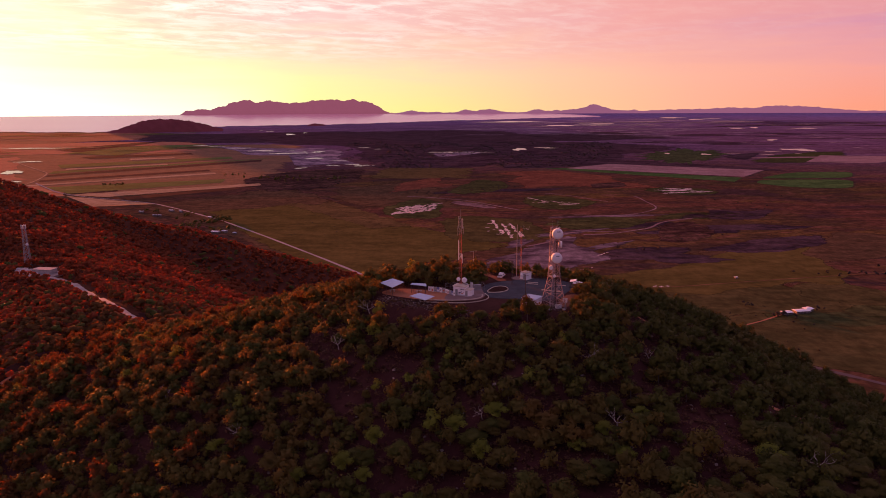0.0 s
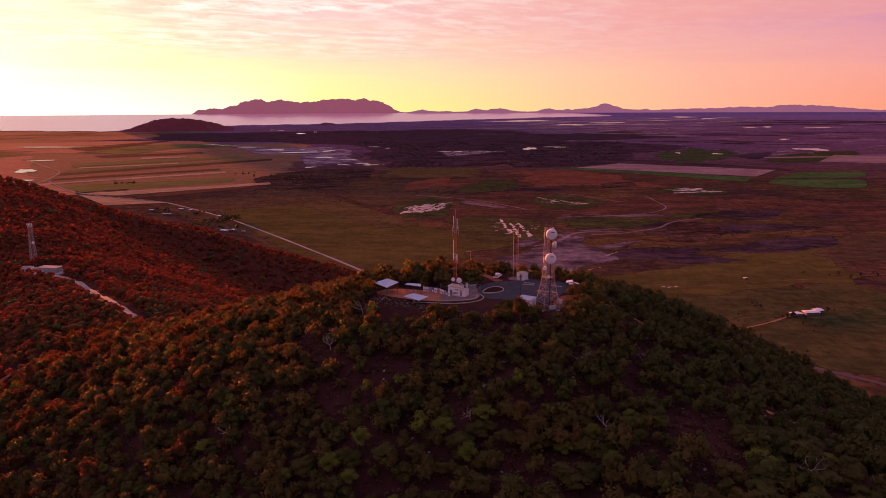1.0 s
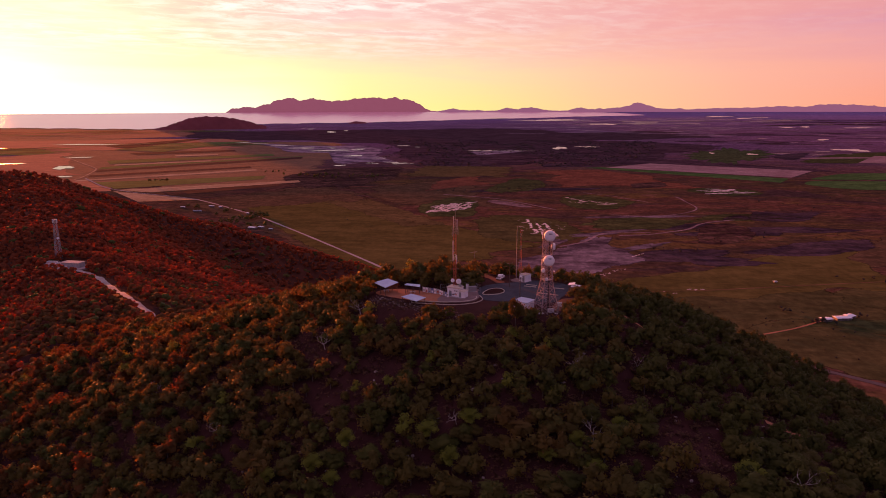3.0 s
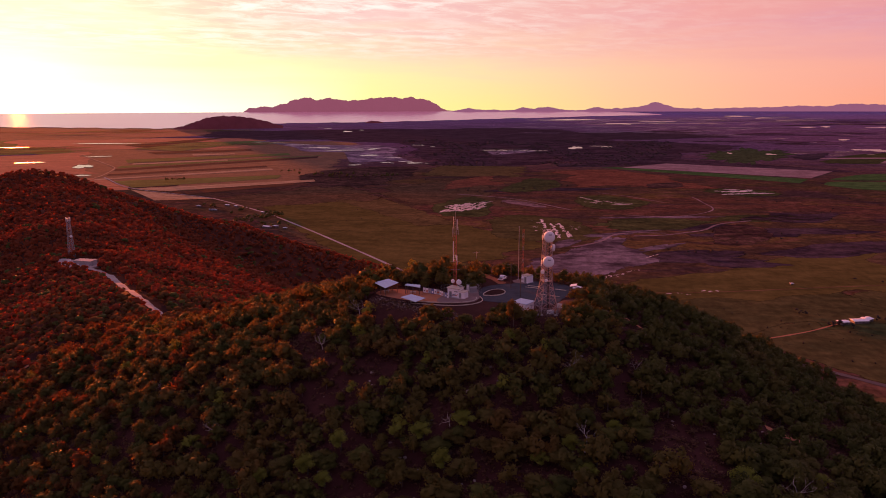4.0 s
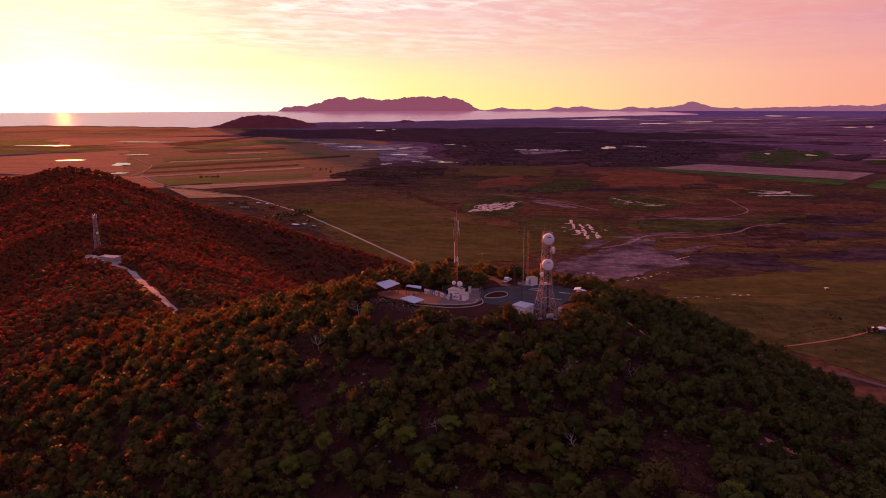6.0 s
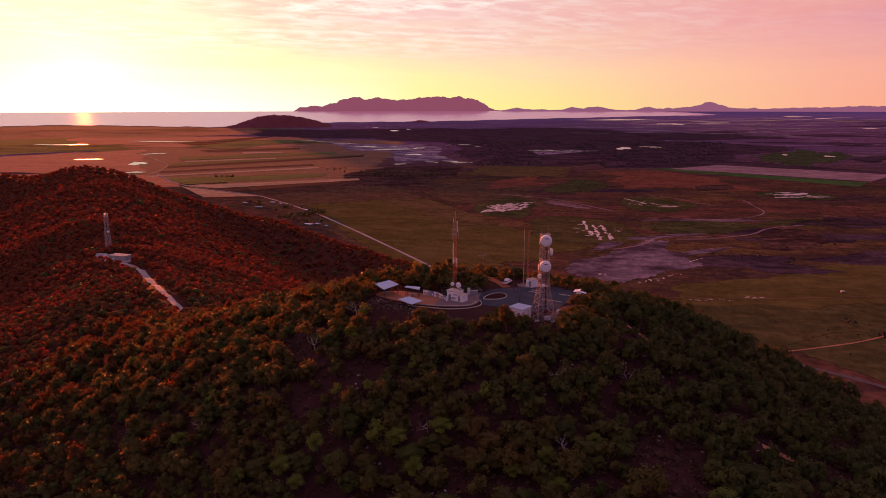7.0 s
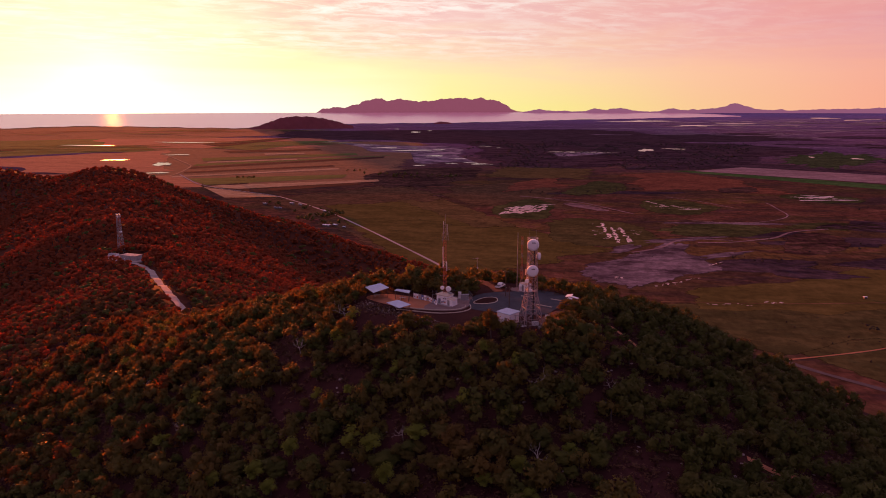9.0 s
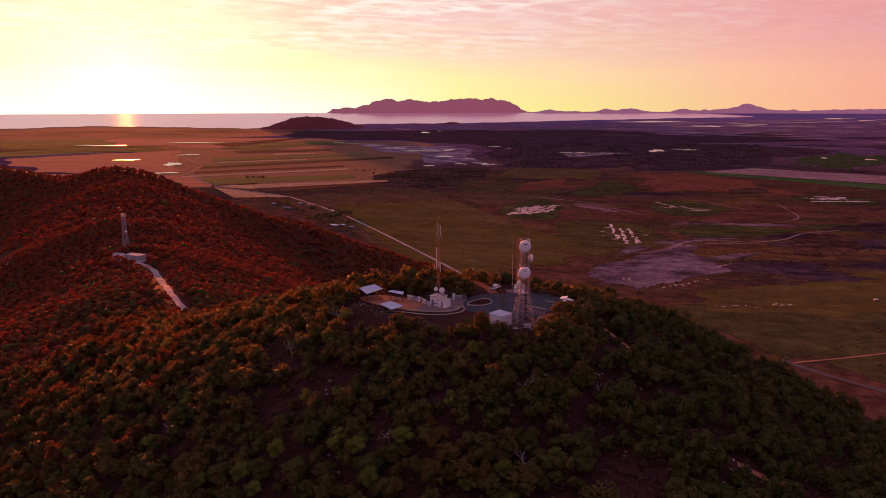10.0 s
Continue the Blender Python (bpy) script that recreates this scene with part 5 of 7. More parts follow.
for x, y, a, b, c in sow(-150, 84, 215, 262, 3.4, 0.93, 11):
    if any(math.hypot(x - s[0], y - s[1]) < 0.8 * s[2] for s in SPECIMENS) or any(math.hypot(x - d[0], y - d[1]) < 2.6 for d in DEAD):
        continue
    z = gz(x, y)
    if z < drawn_in(x, y)[2] + (1.0 if x > 60 else 3):
        continue
    if y > 232 and x > -60 and z < -16:
        continue
    beside = min(x + 50 + y, 0) if x < 0 else min(max(0.655 * y, 40 + 0.384 * y) + 26 - x, 0)
    if beside < 0 and b > 0.35:
        continue
    rad = 1.7 + 1.85 * a ** 1.4
    tall = rad * (1.0 + 0.5 * b) + 0.45
    if -50 < x < 8 and 209 < y < 232:
        rad, tall = rad * 1.15, tall * 1.25
    if 6 < x < 25 and 166 < y < 187:
        rad, tall = rad * 0.75, tall * 0.6
    if NEAR_BOX[0] < x < NEAR_BOX[2] and NEAR_BOX[1] < y < NEAR_BOX[3] and len(near_trees) < 300 and b < 0.62:
        near_trees.append((x, y, z, rad, tall, c, b))
        continue
    row = (x, y, z + tall - rad * 0.62, rad, 0.85 + 0.3 * b, 6.283 * c, int(5 * b) % 5)
    # east of the summit the dark leaves stand in for shade
    (glare_rows if (c * 5.17) % 1.0 < min(0.6, -(x + 45) / 150) else dark_rows if c < 0.4 or x > 36 + 20 * a else lime_rows if c > 0.95 else mid_rows).append(row)
    mid_stems.append((x, y, z - 0.4, z + tall - rad * 0.5, 0.07 + 0.04 * rad))

MID_SETS = [crown_leaves(40 + k, 9, 33, 0.092, squash=0.92, core=0.62, fine=False) for k in range(5)]
spread(MID_SETS, mid_rows, M_LEAF, "hill_trees", "dense olive eucalypt woodland covering the hill", "trees", stems=mid_stems)
spread(MID_SETS, dark_rows, M_LEAF_DARK, "hill_trees", "dark green vine thicket, with the eastern slope's shade put into the leaf colour", "trees")
spread(MID_SETS, lime_rows, M_LEAF_LIME, "hill_trees", "scattered fresh green trees among the scrub", "trees")

spread(MID_SETS, glare_rows, M_LEAF_PART_GLARE, "hill_trees", "trees on the slope towards the saddle, tinged with painted sun glare", "trees")

# the trees nearest to the flight, one by one
def make_tree(seed, material, label):
    rng = random.Random(seed)
    t = thing("tree", label, "tree", pose(0, 0, 0), "trees on the near slope")
    bm = fresh()
    lean = (rng.uniform(-0.12, 0.12), rng.uniform(-0.12, 0.12))
    fork = Vector((lean[0], lean[1], 0.95))
    strut(bm, (0, 0, -0.25), fork, 0.075, 0.05, 6)
    for k in range(5):
        a = k * 1.257 + rng.uniform(-0.4, 0.4)
        tip = fork + Vector((0.62 * math.cos(a), 0.62 * math.sin(a), rng.uniform(0.35, 0.85)))
        strut(bm, fork - Vector((0, 0, 0.15)), tip, 0.038, 0.012, 4)
    part("trunk", bm, M_BARK, t)
    q, puff = crown_leaves(seed, 14, 96, 0.064, squash=1.0, open_=0.2, core=0.62)
    crown = new("crown", mesh_from("crown", q.reshape(-1, 3) + np.array([lean[0], lean[1], 1.25]), np.arange(len(q) * 3).reshape(-1, 3), material, puff=puff.reshape(-1, 3)))
    crown.parent = t
    return t


kinds = [make_tree(100 + k, m, l) for k, (m, l) in enumerate([
    (M_LEAF, "olive-leaved eucalypt with a rounded crown on the slope"), (M_LEAF, "olive-leaved eucalypt with a rounded crown on the slope"),
    (M_LEAF_DARK, "dark green thicket tree on the slope"), (M_LEAF_DARK, "dark green thicket tree on the slope"),
    (M_LEAF, "olive-leaved eucalypt with a rounded crown on the slope"), (M_LEAF_LIME, "fresh bright green tree among dark scrub")])]
used = set()
for n, (x, y, z, rad, tall, c, b) in enumerate(near_trees):
    # beyond x = 58 the dark kinds carry the slope's shade in their colour
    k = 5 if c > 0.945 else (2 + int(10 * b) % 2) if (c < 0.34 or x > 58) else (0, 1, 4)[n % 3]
    m = pose(x, y, z, 0, 0, 360 * c) @ Matrix.Diagonal((rad, rad, max(0.75, tall / 2.35), 1))
    if k in used:
        o = copy_thing(kinds[k], pose(0, 0, 0))
    else:
        o = kinds[k]
        used.add(k)
    o.matrix_world = m

# woodland on the saddle, the second hill and its spur
far_rows, far_dark, far_olive = [], [], []


def far_stand(x, y, c):
    """Which stand a far tree belongs to: olive near the main hill, reddened with painted sun glare towards the second
    one.
    """
    if c < 0.05:
        return far_dark
    return far_olive if (c * 7.31) % 1.0 < 0.95 - (math.hypot(x - 14, y - 206) - 150) / 190 else far_rows


for x, y, a, b, c in sow(-420, 150, 60, 520, 3.9, 0.97, 21, gaps=False):
    if x > -150 and y < 262 or (x > -60 and y < 330):
        continue
    z = gz(x, y)
    if z > drawn_in(x, y)[2] + 3:
        rad = 2.3 + 2.0 * a
        far_stand(x, y, c).append((x, y, z + 1.3 + rad * 0.3, rad, 0.85 + 0.25 * b, 6.283 * c, int(5 * b) % 5))
for x, y, a, b, c in sow(-1000, 520, 60, 905, 7.4, 0.97, 22, gaps=False):
    z = gz(x, y)
    if z > drawn_in(x, y)[2] + 2.5:
        rad = 3.6 + 2.8 * a
        far_stand(x, y, c).append((x, y, z + 1.2 + rad * 0.2, rad, 0.75 + 0.2 * b, 6.283 * c, int(5 * b) % 5))
FAR_SETS = [crown_leaves(70 + k, 3, 6, 0.13, squash=0.9, core=1.0, fine=False) for k in range(5)]
spread(FAR_SETS, far_rows, M_LEAF_GLARE, "far_woodland", "woodland over the saddle and second hill, reddened with painted sun glare", "trees")
spread(FAR_SETS, far_olive, M_LEAF_PART_GLARE, "far_woodland", "olive woodland thinning out over the saddle, partly reddened with painted sun glare", "trees")
spread(FAR_SETS, far_dark, M_LEAF_DARK, "far_woodland", "dark woodland over the saddle and second hill", "trees")

# low scrub and dry tussocks between the trees
rows = []
for x, y, a, b, c in sow(-110, 88, 140, 228, 2.3, 0.9, 31, gaps=False, thinning=False):
    rows.append((x, y, gz(x, y) + 0.3, 1.0 + 1.2 * a, 0.65, 6.283 * c, int(3 * b) % 3))
spread([crown_leaves(90 + k, 4, 9, 0.16) for k in range(3)], rows, M_DRY, "dry_scrub", "dry brown grass tussocks and low scrub", "scrub")

# tussocks and rubble on the bank below the shelters
rows = []
rng = random.Random(47)
for _ in range(150):
    f = rng.random()
    x, y = -19 + 27 * f + rng.gauss(0, 1.6), 197.5 - 17 * f + rng.gauss(0, 1.8)
    rows.append((x, y, gz(x, y) + 0.12, rng.uniform(0.35, 0.95), 0.6, rng.uniform(0, 6.28), rng.randrange(3)))
spread([crown_leaves(94 + k, 4, 9, 0.18) for k in range(3)], rows, M_DRY, "dry_scrub", "dry grass tussocks on the stony bank", "scrub")
v, f = [], []
for _ in range(700):
    u = rng.random()
    x, y, k = -20 + 30 * u + rng.gauss(0, 1.5), 198 - 18 * u + rng.gauss(0, 1.6), rng.uniform(0.05, 0.17)
    z, n, a = gz(x, y), len(v), rng.uniform(0, 6.28)
    for q in range(4):
        r = k * rng.uniform(0.7, 1.3)
        v.append((x + r * math.cos(a + 1.57 * q), y + r * math.sin(a + 1.57 * q), z - 0.03))
        v.append((x + 0.6 * r * math.cos(a + 1.57 * q + 0.3), y + 0.6 * r * math.sin(a + 1.57 * q + 0.3), z + k * rng.uniform(0.5, 0.9)))
    f += [(n + 2 * q, n + (2 * q + 2) % 8, n + (2 * q + 3) % 8, n + 2 * q + 1) for q in range(4)] + [(n + 1, n + 3, n + 5, n + 7)]
me = bpy.data.meshes.new("rubble")
me.from_pydata(v, [], f)
me.materials.append(M_ROCK)
tagged(new("rubble", me), "small pale rubble strewn over the bank", "rubble", kind="stuff")

# paddock trees and hedges on the plain
rows, farm = [], []
rng = random.Random(5)
for cx, cy, rx, ry, n in ((-447, 1258, 24, 16, 18), (-464, 1216, 24, 10, 12), (-432, 1290, 28, 16, 18), (-507, 1345, 16, 40, 9), (-600, 1395, 14, 8, 6), (-460, 2058, 60, 60, 16), (-355, 2066, 60, 60, 16), (-557, 2086, 60, 60, 12), (-700, 2200, 40, 60, 8), (-400, 1180, 20, 14, 6), (345, 668, 14, 4, 9), (395, 690, 10, 6, 4), (330, 705, 8, 3, 4), (520, 840, 50, 10, 14), (600, 870, 40, 12, 10), (300, 1010, 40, 15, 6), (60, 1750, 90, 40, 20), (160, 1830, 60, 30, 16), (700, 1500, 200, 120, 12), (-350, 1950, 120, 60, 20), (-60, 1700, 80, 30, 12), (-930, 1915, 40, 10, 9), (480, 1150, 120, 100, 8)):
    for _ in range(n):
        x, y, k = cx + rng.gauss(0, rx * 0.6), cy + rng.gauss(0, ry * 0.6), rng.uniform(2.0, 4.2) * (1.9 if cx < -350 else 1.0)
        p = [float(v) for v in drawn_in(x, y)]
        (farm if cx < -350 else rows).append((p[0], p[1], p[2] + k * 0.75, k, 0.9, rng.uniform(0, 6.28), rng.randrange(5)))
for _ in range(2000):
    y = rng.uniform(2450, 4400)
    x = rng.uniform(-0.13, 0.26) * y - 60
    if noise.noise(Vector((x * 0.004, y * 0.002, 1.0))) > -0.12:
        p = [float(v) for v in drawn_in(x, y)]
        k = rng.uniform(3.0, 8.5)
        rows.append((p[0], p[1], p[2] + k * 0.2, k, 0.45, rng.uniform(0, 6.28), rng.randrange(5)))
for _ in range(1500):
    y = rng.uniform(560, 2500)
    x = rng.uniform(-0.30, 0.48) * y + 60
    if noise.noise(Vector((x * 0.006, y * 0.004, 7.0))) > 0.08 and gz(x, y) < PLAIN + 3:
        p = [float(v) for v in drawn_in(x, y)]
        k = rng.uniform(0.7, 2.0)
        rows.append((p[0], p[1], p[2] + k * 0.5, k, 0.8, rng.uniform(0, 6.28), rng.randrange(5)))
spread(FAR_SETS, farm, M_LEAF_DARK, "farm_trees", "dark green trees round the farm houses", "trees")
spread(FAR_SETS, rows, M_MANGROVE, "plain_trees", "dark scattered trees and hedges on the plain", "trees")


def dead_tree(x, y, size, seed, label):
    """A bare bleached tree: a short stem and long crooked limbs that sprawl sideways and up."""
    rng = random.Random(seed)
    bm = fresh()

    def limb(p, d, length, r, depth):
        n = 4
        for k in range(n):
            d = (d + Vector((rng.gauss(0, 0.30), rng.gauss(0, 0.30), rng.gauss(0.06, 0.22)))).normalized()
            q = p + d * length / n
            r1 = r * 0.86
            strut(bm, p, q, r, r1, 5)
            p, r = q, r1
            if depth and k:
                side = Vector((rng.uniform(-1, 1), rng.uniform(-1, 1), rng.uniform(-0.1, 0.7)))
                limb(p, (d * 0.7 + side).normalized(), length * rng.uniform(0.42, 0.66), r * 0.7, depth - 1)

    top = Vector((rng.uniform(-0.1, 0.1) * size, rng.uniform(-0.1, 0.1) * size, 0.34 * size))
    strut(bm, (0, 0, -0.3), top, 0.024 * size, 0.018 * size, 6)
    start = rng.uniform(0, 6.28)
    for k in range(4):
        a = start + 1.571 * k + rng.uniform(-0.5, 0.5)
        limb(top, Vector((math.cos(a), math.sin(a), rng.uniform(0.35, 1.0))).normalized(), size * rng.uniform(0.42, 0.62), 0.013 * size, 2)
    ob = part("dead_tree", bm, M_DEAD)
    ob.matrix_world = pose(x, y, gz(x, y))
    tagged(ob, label, "dead tree", "dead trees on the slope")


for k, (x, y, s) in enumerate(DEAD):
    dead_tree(x, y, s, 300 + k, "bare bleached dead tree standing in the scrub")


def boulder_mesh(seed):
    bm = fresh()
    bmesh.ops.create_icosphere(bm, subdivisions=2, radius=1.0)
    for v in bm.verts:
        v.co *= 1 + 0.32 * noise.noise(v.co * 1.1 + Vector((seed * 3.1, 0, 0))) + 0.12 * noise.noise(v.co * 3 + Vector((0, seed, 0)))
        v.co.z *= 0.62
        v.co.x *= 1.25
    me = bpy.data.meshes.new("boulder")
    bm.to_mesh(me)
    bm.free()
    me.materials.append(M_ROCK)
    return me


stones = [boulder_mesh(k) for k in range(5)]
rng = random.Random(77)
for k in range(270):
    if k < 95:
        f = rng.random()
        x, y = -18 + 22 * f + rng.gauss(0, 1.2), 199.5 - 17 * f + rng.gauss(0, 1.3)
        s = rng.uniform(0.07, 0.24)
    else:
        x, y = rng.uniform(-40, 95), rng.uniform(105, 178)
        s = rng.uniform(0.16, 0.44)
    ob = new("boulder", stones[k % 5])
    ob.matrix_world = pose(x, y, gz(x, y) + 0.1 * s, rng.uniform(-15, 15), rng.uniform(-15, 15), rng.uniform(0, 360)) @ Matrix.Scale(s, 4)
    tagged(ob, "pale weathered granite boulder on the dry slope", "boulder", "boulders on the slope")


# ---- the hilltop compound ----
def sheet(name, outline, z, thick, material, label, category, kind="structure"):
    """A flat slab by its plan outline; z: its top."""
    bm = fresh()
    top = [bm.verts.new((x, y, z)) for x, y in outline]
    low = [bm.verts.new((x, y, z - thick)) for x, y in outline]
    bm.faces.new(top)
    bm.faces.new(low[::-1])
    n = len(top)
    for i in range(n):
        bm.faces.new((top[i], low[i], low[(i + 1) % n], top[(i + 1) % n]))
    bmesh.ops.recalc_face_normals(bm, faces=bm.faces)
    return tagged(part(name, bm, material), label, category, kind=kind)


def smooth_line(pts, rounds=3, closed=False):
    for _ in range(rounds):
        out = []
        n = len(pts)
        for i in range(n if closed else n - 1):
            a, b = pts[i], pts[(i + 1) % n]
            out += [(0.75 * a[0] + 0.25 * b[0], 0.75 * a[1] + 0.25 * b[1]), (0.25 * a[0] + 0.75 * b[0], 0.25 * a[1] + 0.75 * b[1])]
        pts = out if closed else [pts[0]] + out + [pts[-1]]
    return pts


def kerb(name, pts, z, width, high, material, label, category, closed=False):
    """A kerb or low wall swept along a plan line."""
    n = len(pts)
    p = np.array(pts, dtype=float)
    d = (np.roll(p, -1, 0) - np.roll(p, 1, 0)) if closed else np.gradient(p, axis=0)
    d /= np.maximum(np.linalg.norm(d, axis=1, keepdims=True), 1e-6)
    s = np.stack([-d[:, 1], d[:, 0]], -1) * width / 2
    bm = fresh()
    ring = []
    for i in range(n):
        l, r = p[i] + s[i], p[i] - s[i]
        c = 0.85
        ring.append([bm.verts.new(v) for v in ((l[0], l[1], z - 0.3), (l[0], l[1], z + high * 0.85), (p[i][0] + c * s[i][0], p[i][1] + c * s[i][1], z + high),
                                               (p[i][0] - c * s[i][0], p[i][1] - c * s[i][1], z + high), (r[0], r[1], z + high * 0.85), (r[0], r[1], z - 0.3))])
    for i in range(n if closed else n - 1):
        a, b = ring[i], ring[(i + 1) % n]
        for k in range(5):
            bm.faces.new((a[k], a[k + 1], b[k + 1], b[k]))
    if not closed:
        bm.faces.new(ring[0])
        bm.faces.new(ring[-1][::-1])
    bmesh.ops.recalc_face_normals(bm, faces=bm.faces)
    return tagged(part(name, bm, material), label, category)


sheet("pavement", smooth_line([(13.5, 198), (12.4, 208), (14, 213.5), (19.5, 217), (24, 218), (31, 222), (38, 219.5), (42, 215), (43, 208), (38, 202.5), (36, 196), (30, 195), (24, 195.5), (17, 196.5)], 1, True), PAD + 0.10, 0.3, M_ASPHALT, "worn blue-grey asphalt car park on the hilltop", "car park")
sheet("yard", smooth_line([(-20, 204), (-15, 209), (-6, 207.5), (3.5, 202), (4, 197), (-2, 194), (-9, 197), (-15, 200)], 2, True), PAD + 0.06, 0.3, M_DIRT, "bare orange dirt yard beside the sheds", "yard")
sheet("yard", smooth_line([(2, 203), (6, 210), (12, 212), (14, 206), (13, 198.5), (11, 195.5), (5, 194), (0, 195.5)], 2, True), PAD + 0.085, 0.3, M_YARD, "trodden grey gravel round the white equipment building", "yard")
sheet("yard", smooth_line([(33, 188), (36.5, 199), (41, 201.5), (44, 197), (41, 190), (37, 186)], 2, True), PAD + 0.07, 0.4, M_REDDIRT, "red dirt bank beside the lattice tower", "yard")
sheet("yard", smooth_line([(22.4, 220.6), (25.6, 224.6), (30.4, 221.0), (27.4, 217.2)], 1, True), PAD + 0.13, 0.3, M_YARD, "pale concrete apron round the equipment hut", "yard")
ribbon("track", [(20, 217), (18, 222), (14.4, 226.5), (11, 232), (9.7, 236), (9, 241)], 2.8, M_REDDIRT, 0.22, "orange dirt track up past the antenna pole", "track", on_hill=True, step=1.2)
sheet("garden_bed", smooth_line([(13.6, 203.6), (16.4, 209.8), (20.0, 210.4), (21.2, 206.5), (19.0, 203.4), (15.4, 202.6)], 3, True), PAD + 0.22, 0.3, M_SOIL, "traffic island of bare soil in the car park", "garden bed")
kerb("kerb", smooth_line([(13.6, 203.6), (16.4, 209.8), (20.0, 210.4), (21.2, 206.5), (19.0, 203.4), (15.4, 202.6)], 3, True), PAD, 0.18, 0.34, M_KERB, "white-painted kerb round the traffic island", "kerb", True)
kerb("low_wall", smooth_line([(-6.5, 193.2), (-2.0, 192.6), (5.5, 191.4), (11.6, 193.4), (14.6, 197.4), (13.2, 202.0)], 3), PAD, 0.16, 0.24, M_KERB, "pale curved kerb wall along the lookout drive", "kerb")
kerb("low_wall", smooth_line([(-4.5, 195.6), (-1.6, 194.6), (6.2, 194.3), (11.0, 196.2), (12.6, 199.2), (12.2, 200.6)], 3), PAD, 0.16, 0.3, M_KERB, "inner curved concrete wall below the white building", "wall")
for a, b in (((36.3, 211.8), (39.6, 210.5)), ((31.2, 205.8), (37.0, 203.2)), ((27.2, 213.6), (31.0, 212.4)), ((28.0, 215.4), (31.4, 214.3))):
    bm = fresh()
    d = Vector((b[0] - a[0], b[1] - a[1], 0))
    box(bm, (d.length, 0.26, 0.17), ((a[0] + b[0]) / 2, (a[1] + b[1]) / 2, PAD + 0.10), math.degrees(math.atan2(d.y, d.x)), 0.03)
    tagged(part("wheel_stop", bm, M_KERB), "white-painted concrete wheel stop in the car park", "wheel stop", "wheel stops")


def roof_shed(corners, z, fall, label, posts=True, back=True, wall=M_TINDARK):
    """An open shelter: a ribbed sheet roof on posts with a rear wall. corners: W, N, E, S in plan."""
    c = [Vector((x, y, 0)) for x, y in corners]
    mid = sum(c, Vector()) / 4
    t = thing("shelter", label, "shelter", Matrix.Translation((mid.x, mid.y, 0)))
    c = [v - mid for v in c]
    hz = [z, z + fall, z + fall, z]      # W and S low, N and E high
    hz = [z + fall * 0.4, z + fall, z + fall * 0.6, z]
    bm = fresh()
    n = 14
    def at(u, v):
        p = c[0] * (1 - u) * (1 - v) + c[1] * u * (1 - v) + c[2] * u * v + c[3] * (1 - u) * v
        h = hz[0] * (1 - u) * (1 - v) + hz[1] * u * (1 - v) + hz[2] * u * v + hz[3] * (1 - u) * v
        return p, h
    rows = []
    for i in range(2 * n + 1):
        v = i / (2 * n)
        rib = 0.05 if i % 2 else 0.0
        a, ha = at(0, v)
        b, hb = at(1, v)
        rows.append([bm.verts.new((a.x, a.y, ha + rib)), bm.verts.new((b.x, b.y, hb + rib)), bm.verts.new((b.x, b.y, hb - 0.08)), bm.verts.new((a.x, a.y, ha - 0.08))])
    for p, q in zip(rows, rows[1:]):
        for k in range(4):
            bm.faces.new((p[k], p[(k + 1) % 4], q[(k + 1) % 4], q[k]))
    bm.faces.new(rows[0])
    bm.faces.new(rows[-1][::-1])
    bmesh.ops.recalc_face_normals(bm, faces=bm.faces)
    part("roof", bm, M_TIN, t, "pale blue-grey ribbed roof sheet")
    for u, v in ((0.06, 0.06), (0.94, 0.06), (0.94, 0.94), (0.06, 0.94), (0.06, 0.5), (0.94, 0.5)):
        p, h = at(u, v)
        g = gz(p.x + mid.x, p.y + mid.y)
        bm = fresh()
        box(bm, (0.12, 0.12, h - g - 0.05), (p.x, p.y, g), 0, 0.015)
        part("post", bm, M_POLE, t)
    if back:
        (a, ha), (b, hb) = at(0.94, 0.06), at(0.94, 0.94)
        g = min(gz(a.x + mid.x, a.y + mid.y), gz(b.x + mid.x, b.y + mid.y))
        bm = fresh()
        d = b - a
        box(bm, (d.length, 0.08, ha - g - 0.3), ((a.x + b.x) / 2, (a.y + b.y) / 2, g), math.degrees(math.atan2(d.y, d.x)), 0.01)
        part("rear_wall", bm, wall, t)
    bm = fresh()
    p, h = at(0.5, 0.5)
    g = gz(p.x + mid.x, p.y + mid.y)
    box(bm, (1.9, 0.75, 0.07), (p.x, p.y, g + 0.72), 20, 0.01)
    box(bm, (0.12, 0.5, 0.72), (p.x - 0.6, p.y - 0.2, g), 20)
    box(bm, (0.12, 0.5, 0.72), (p.x + 0.6, p.y + 0.2, g), 20)
    part("picnic_table", bm, M_CONC, t)
    return t


roof_shed([(-19.6, 204.8), (-15.8, 209.0), (-11.9, 205.0), (-15.1, 199.2)], 1.9, 0.35, "open picnic shelter with a pale blue metal roof", back=False)
roof_shed([(-9.9, 203.4), (-9.3, 204.6), (-5.0, 203.9), (-4.8, 201.3)], 1.7, 0.2, "small open shelter with a flat pale roof", back=False)
roof_shed([(-9.7, 193.9), (-6.9, 196.4), (-2.3, 193.1), (-4.8, 189.8)], 0.55, 0.4, "low lookout shelter with a pale blue metal roof", back=False)


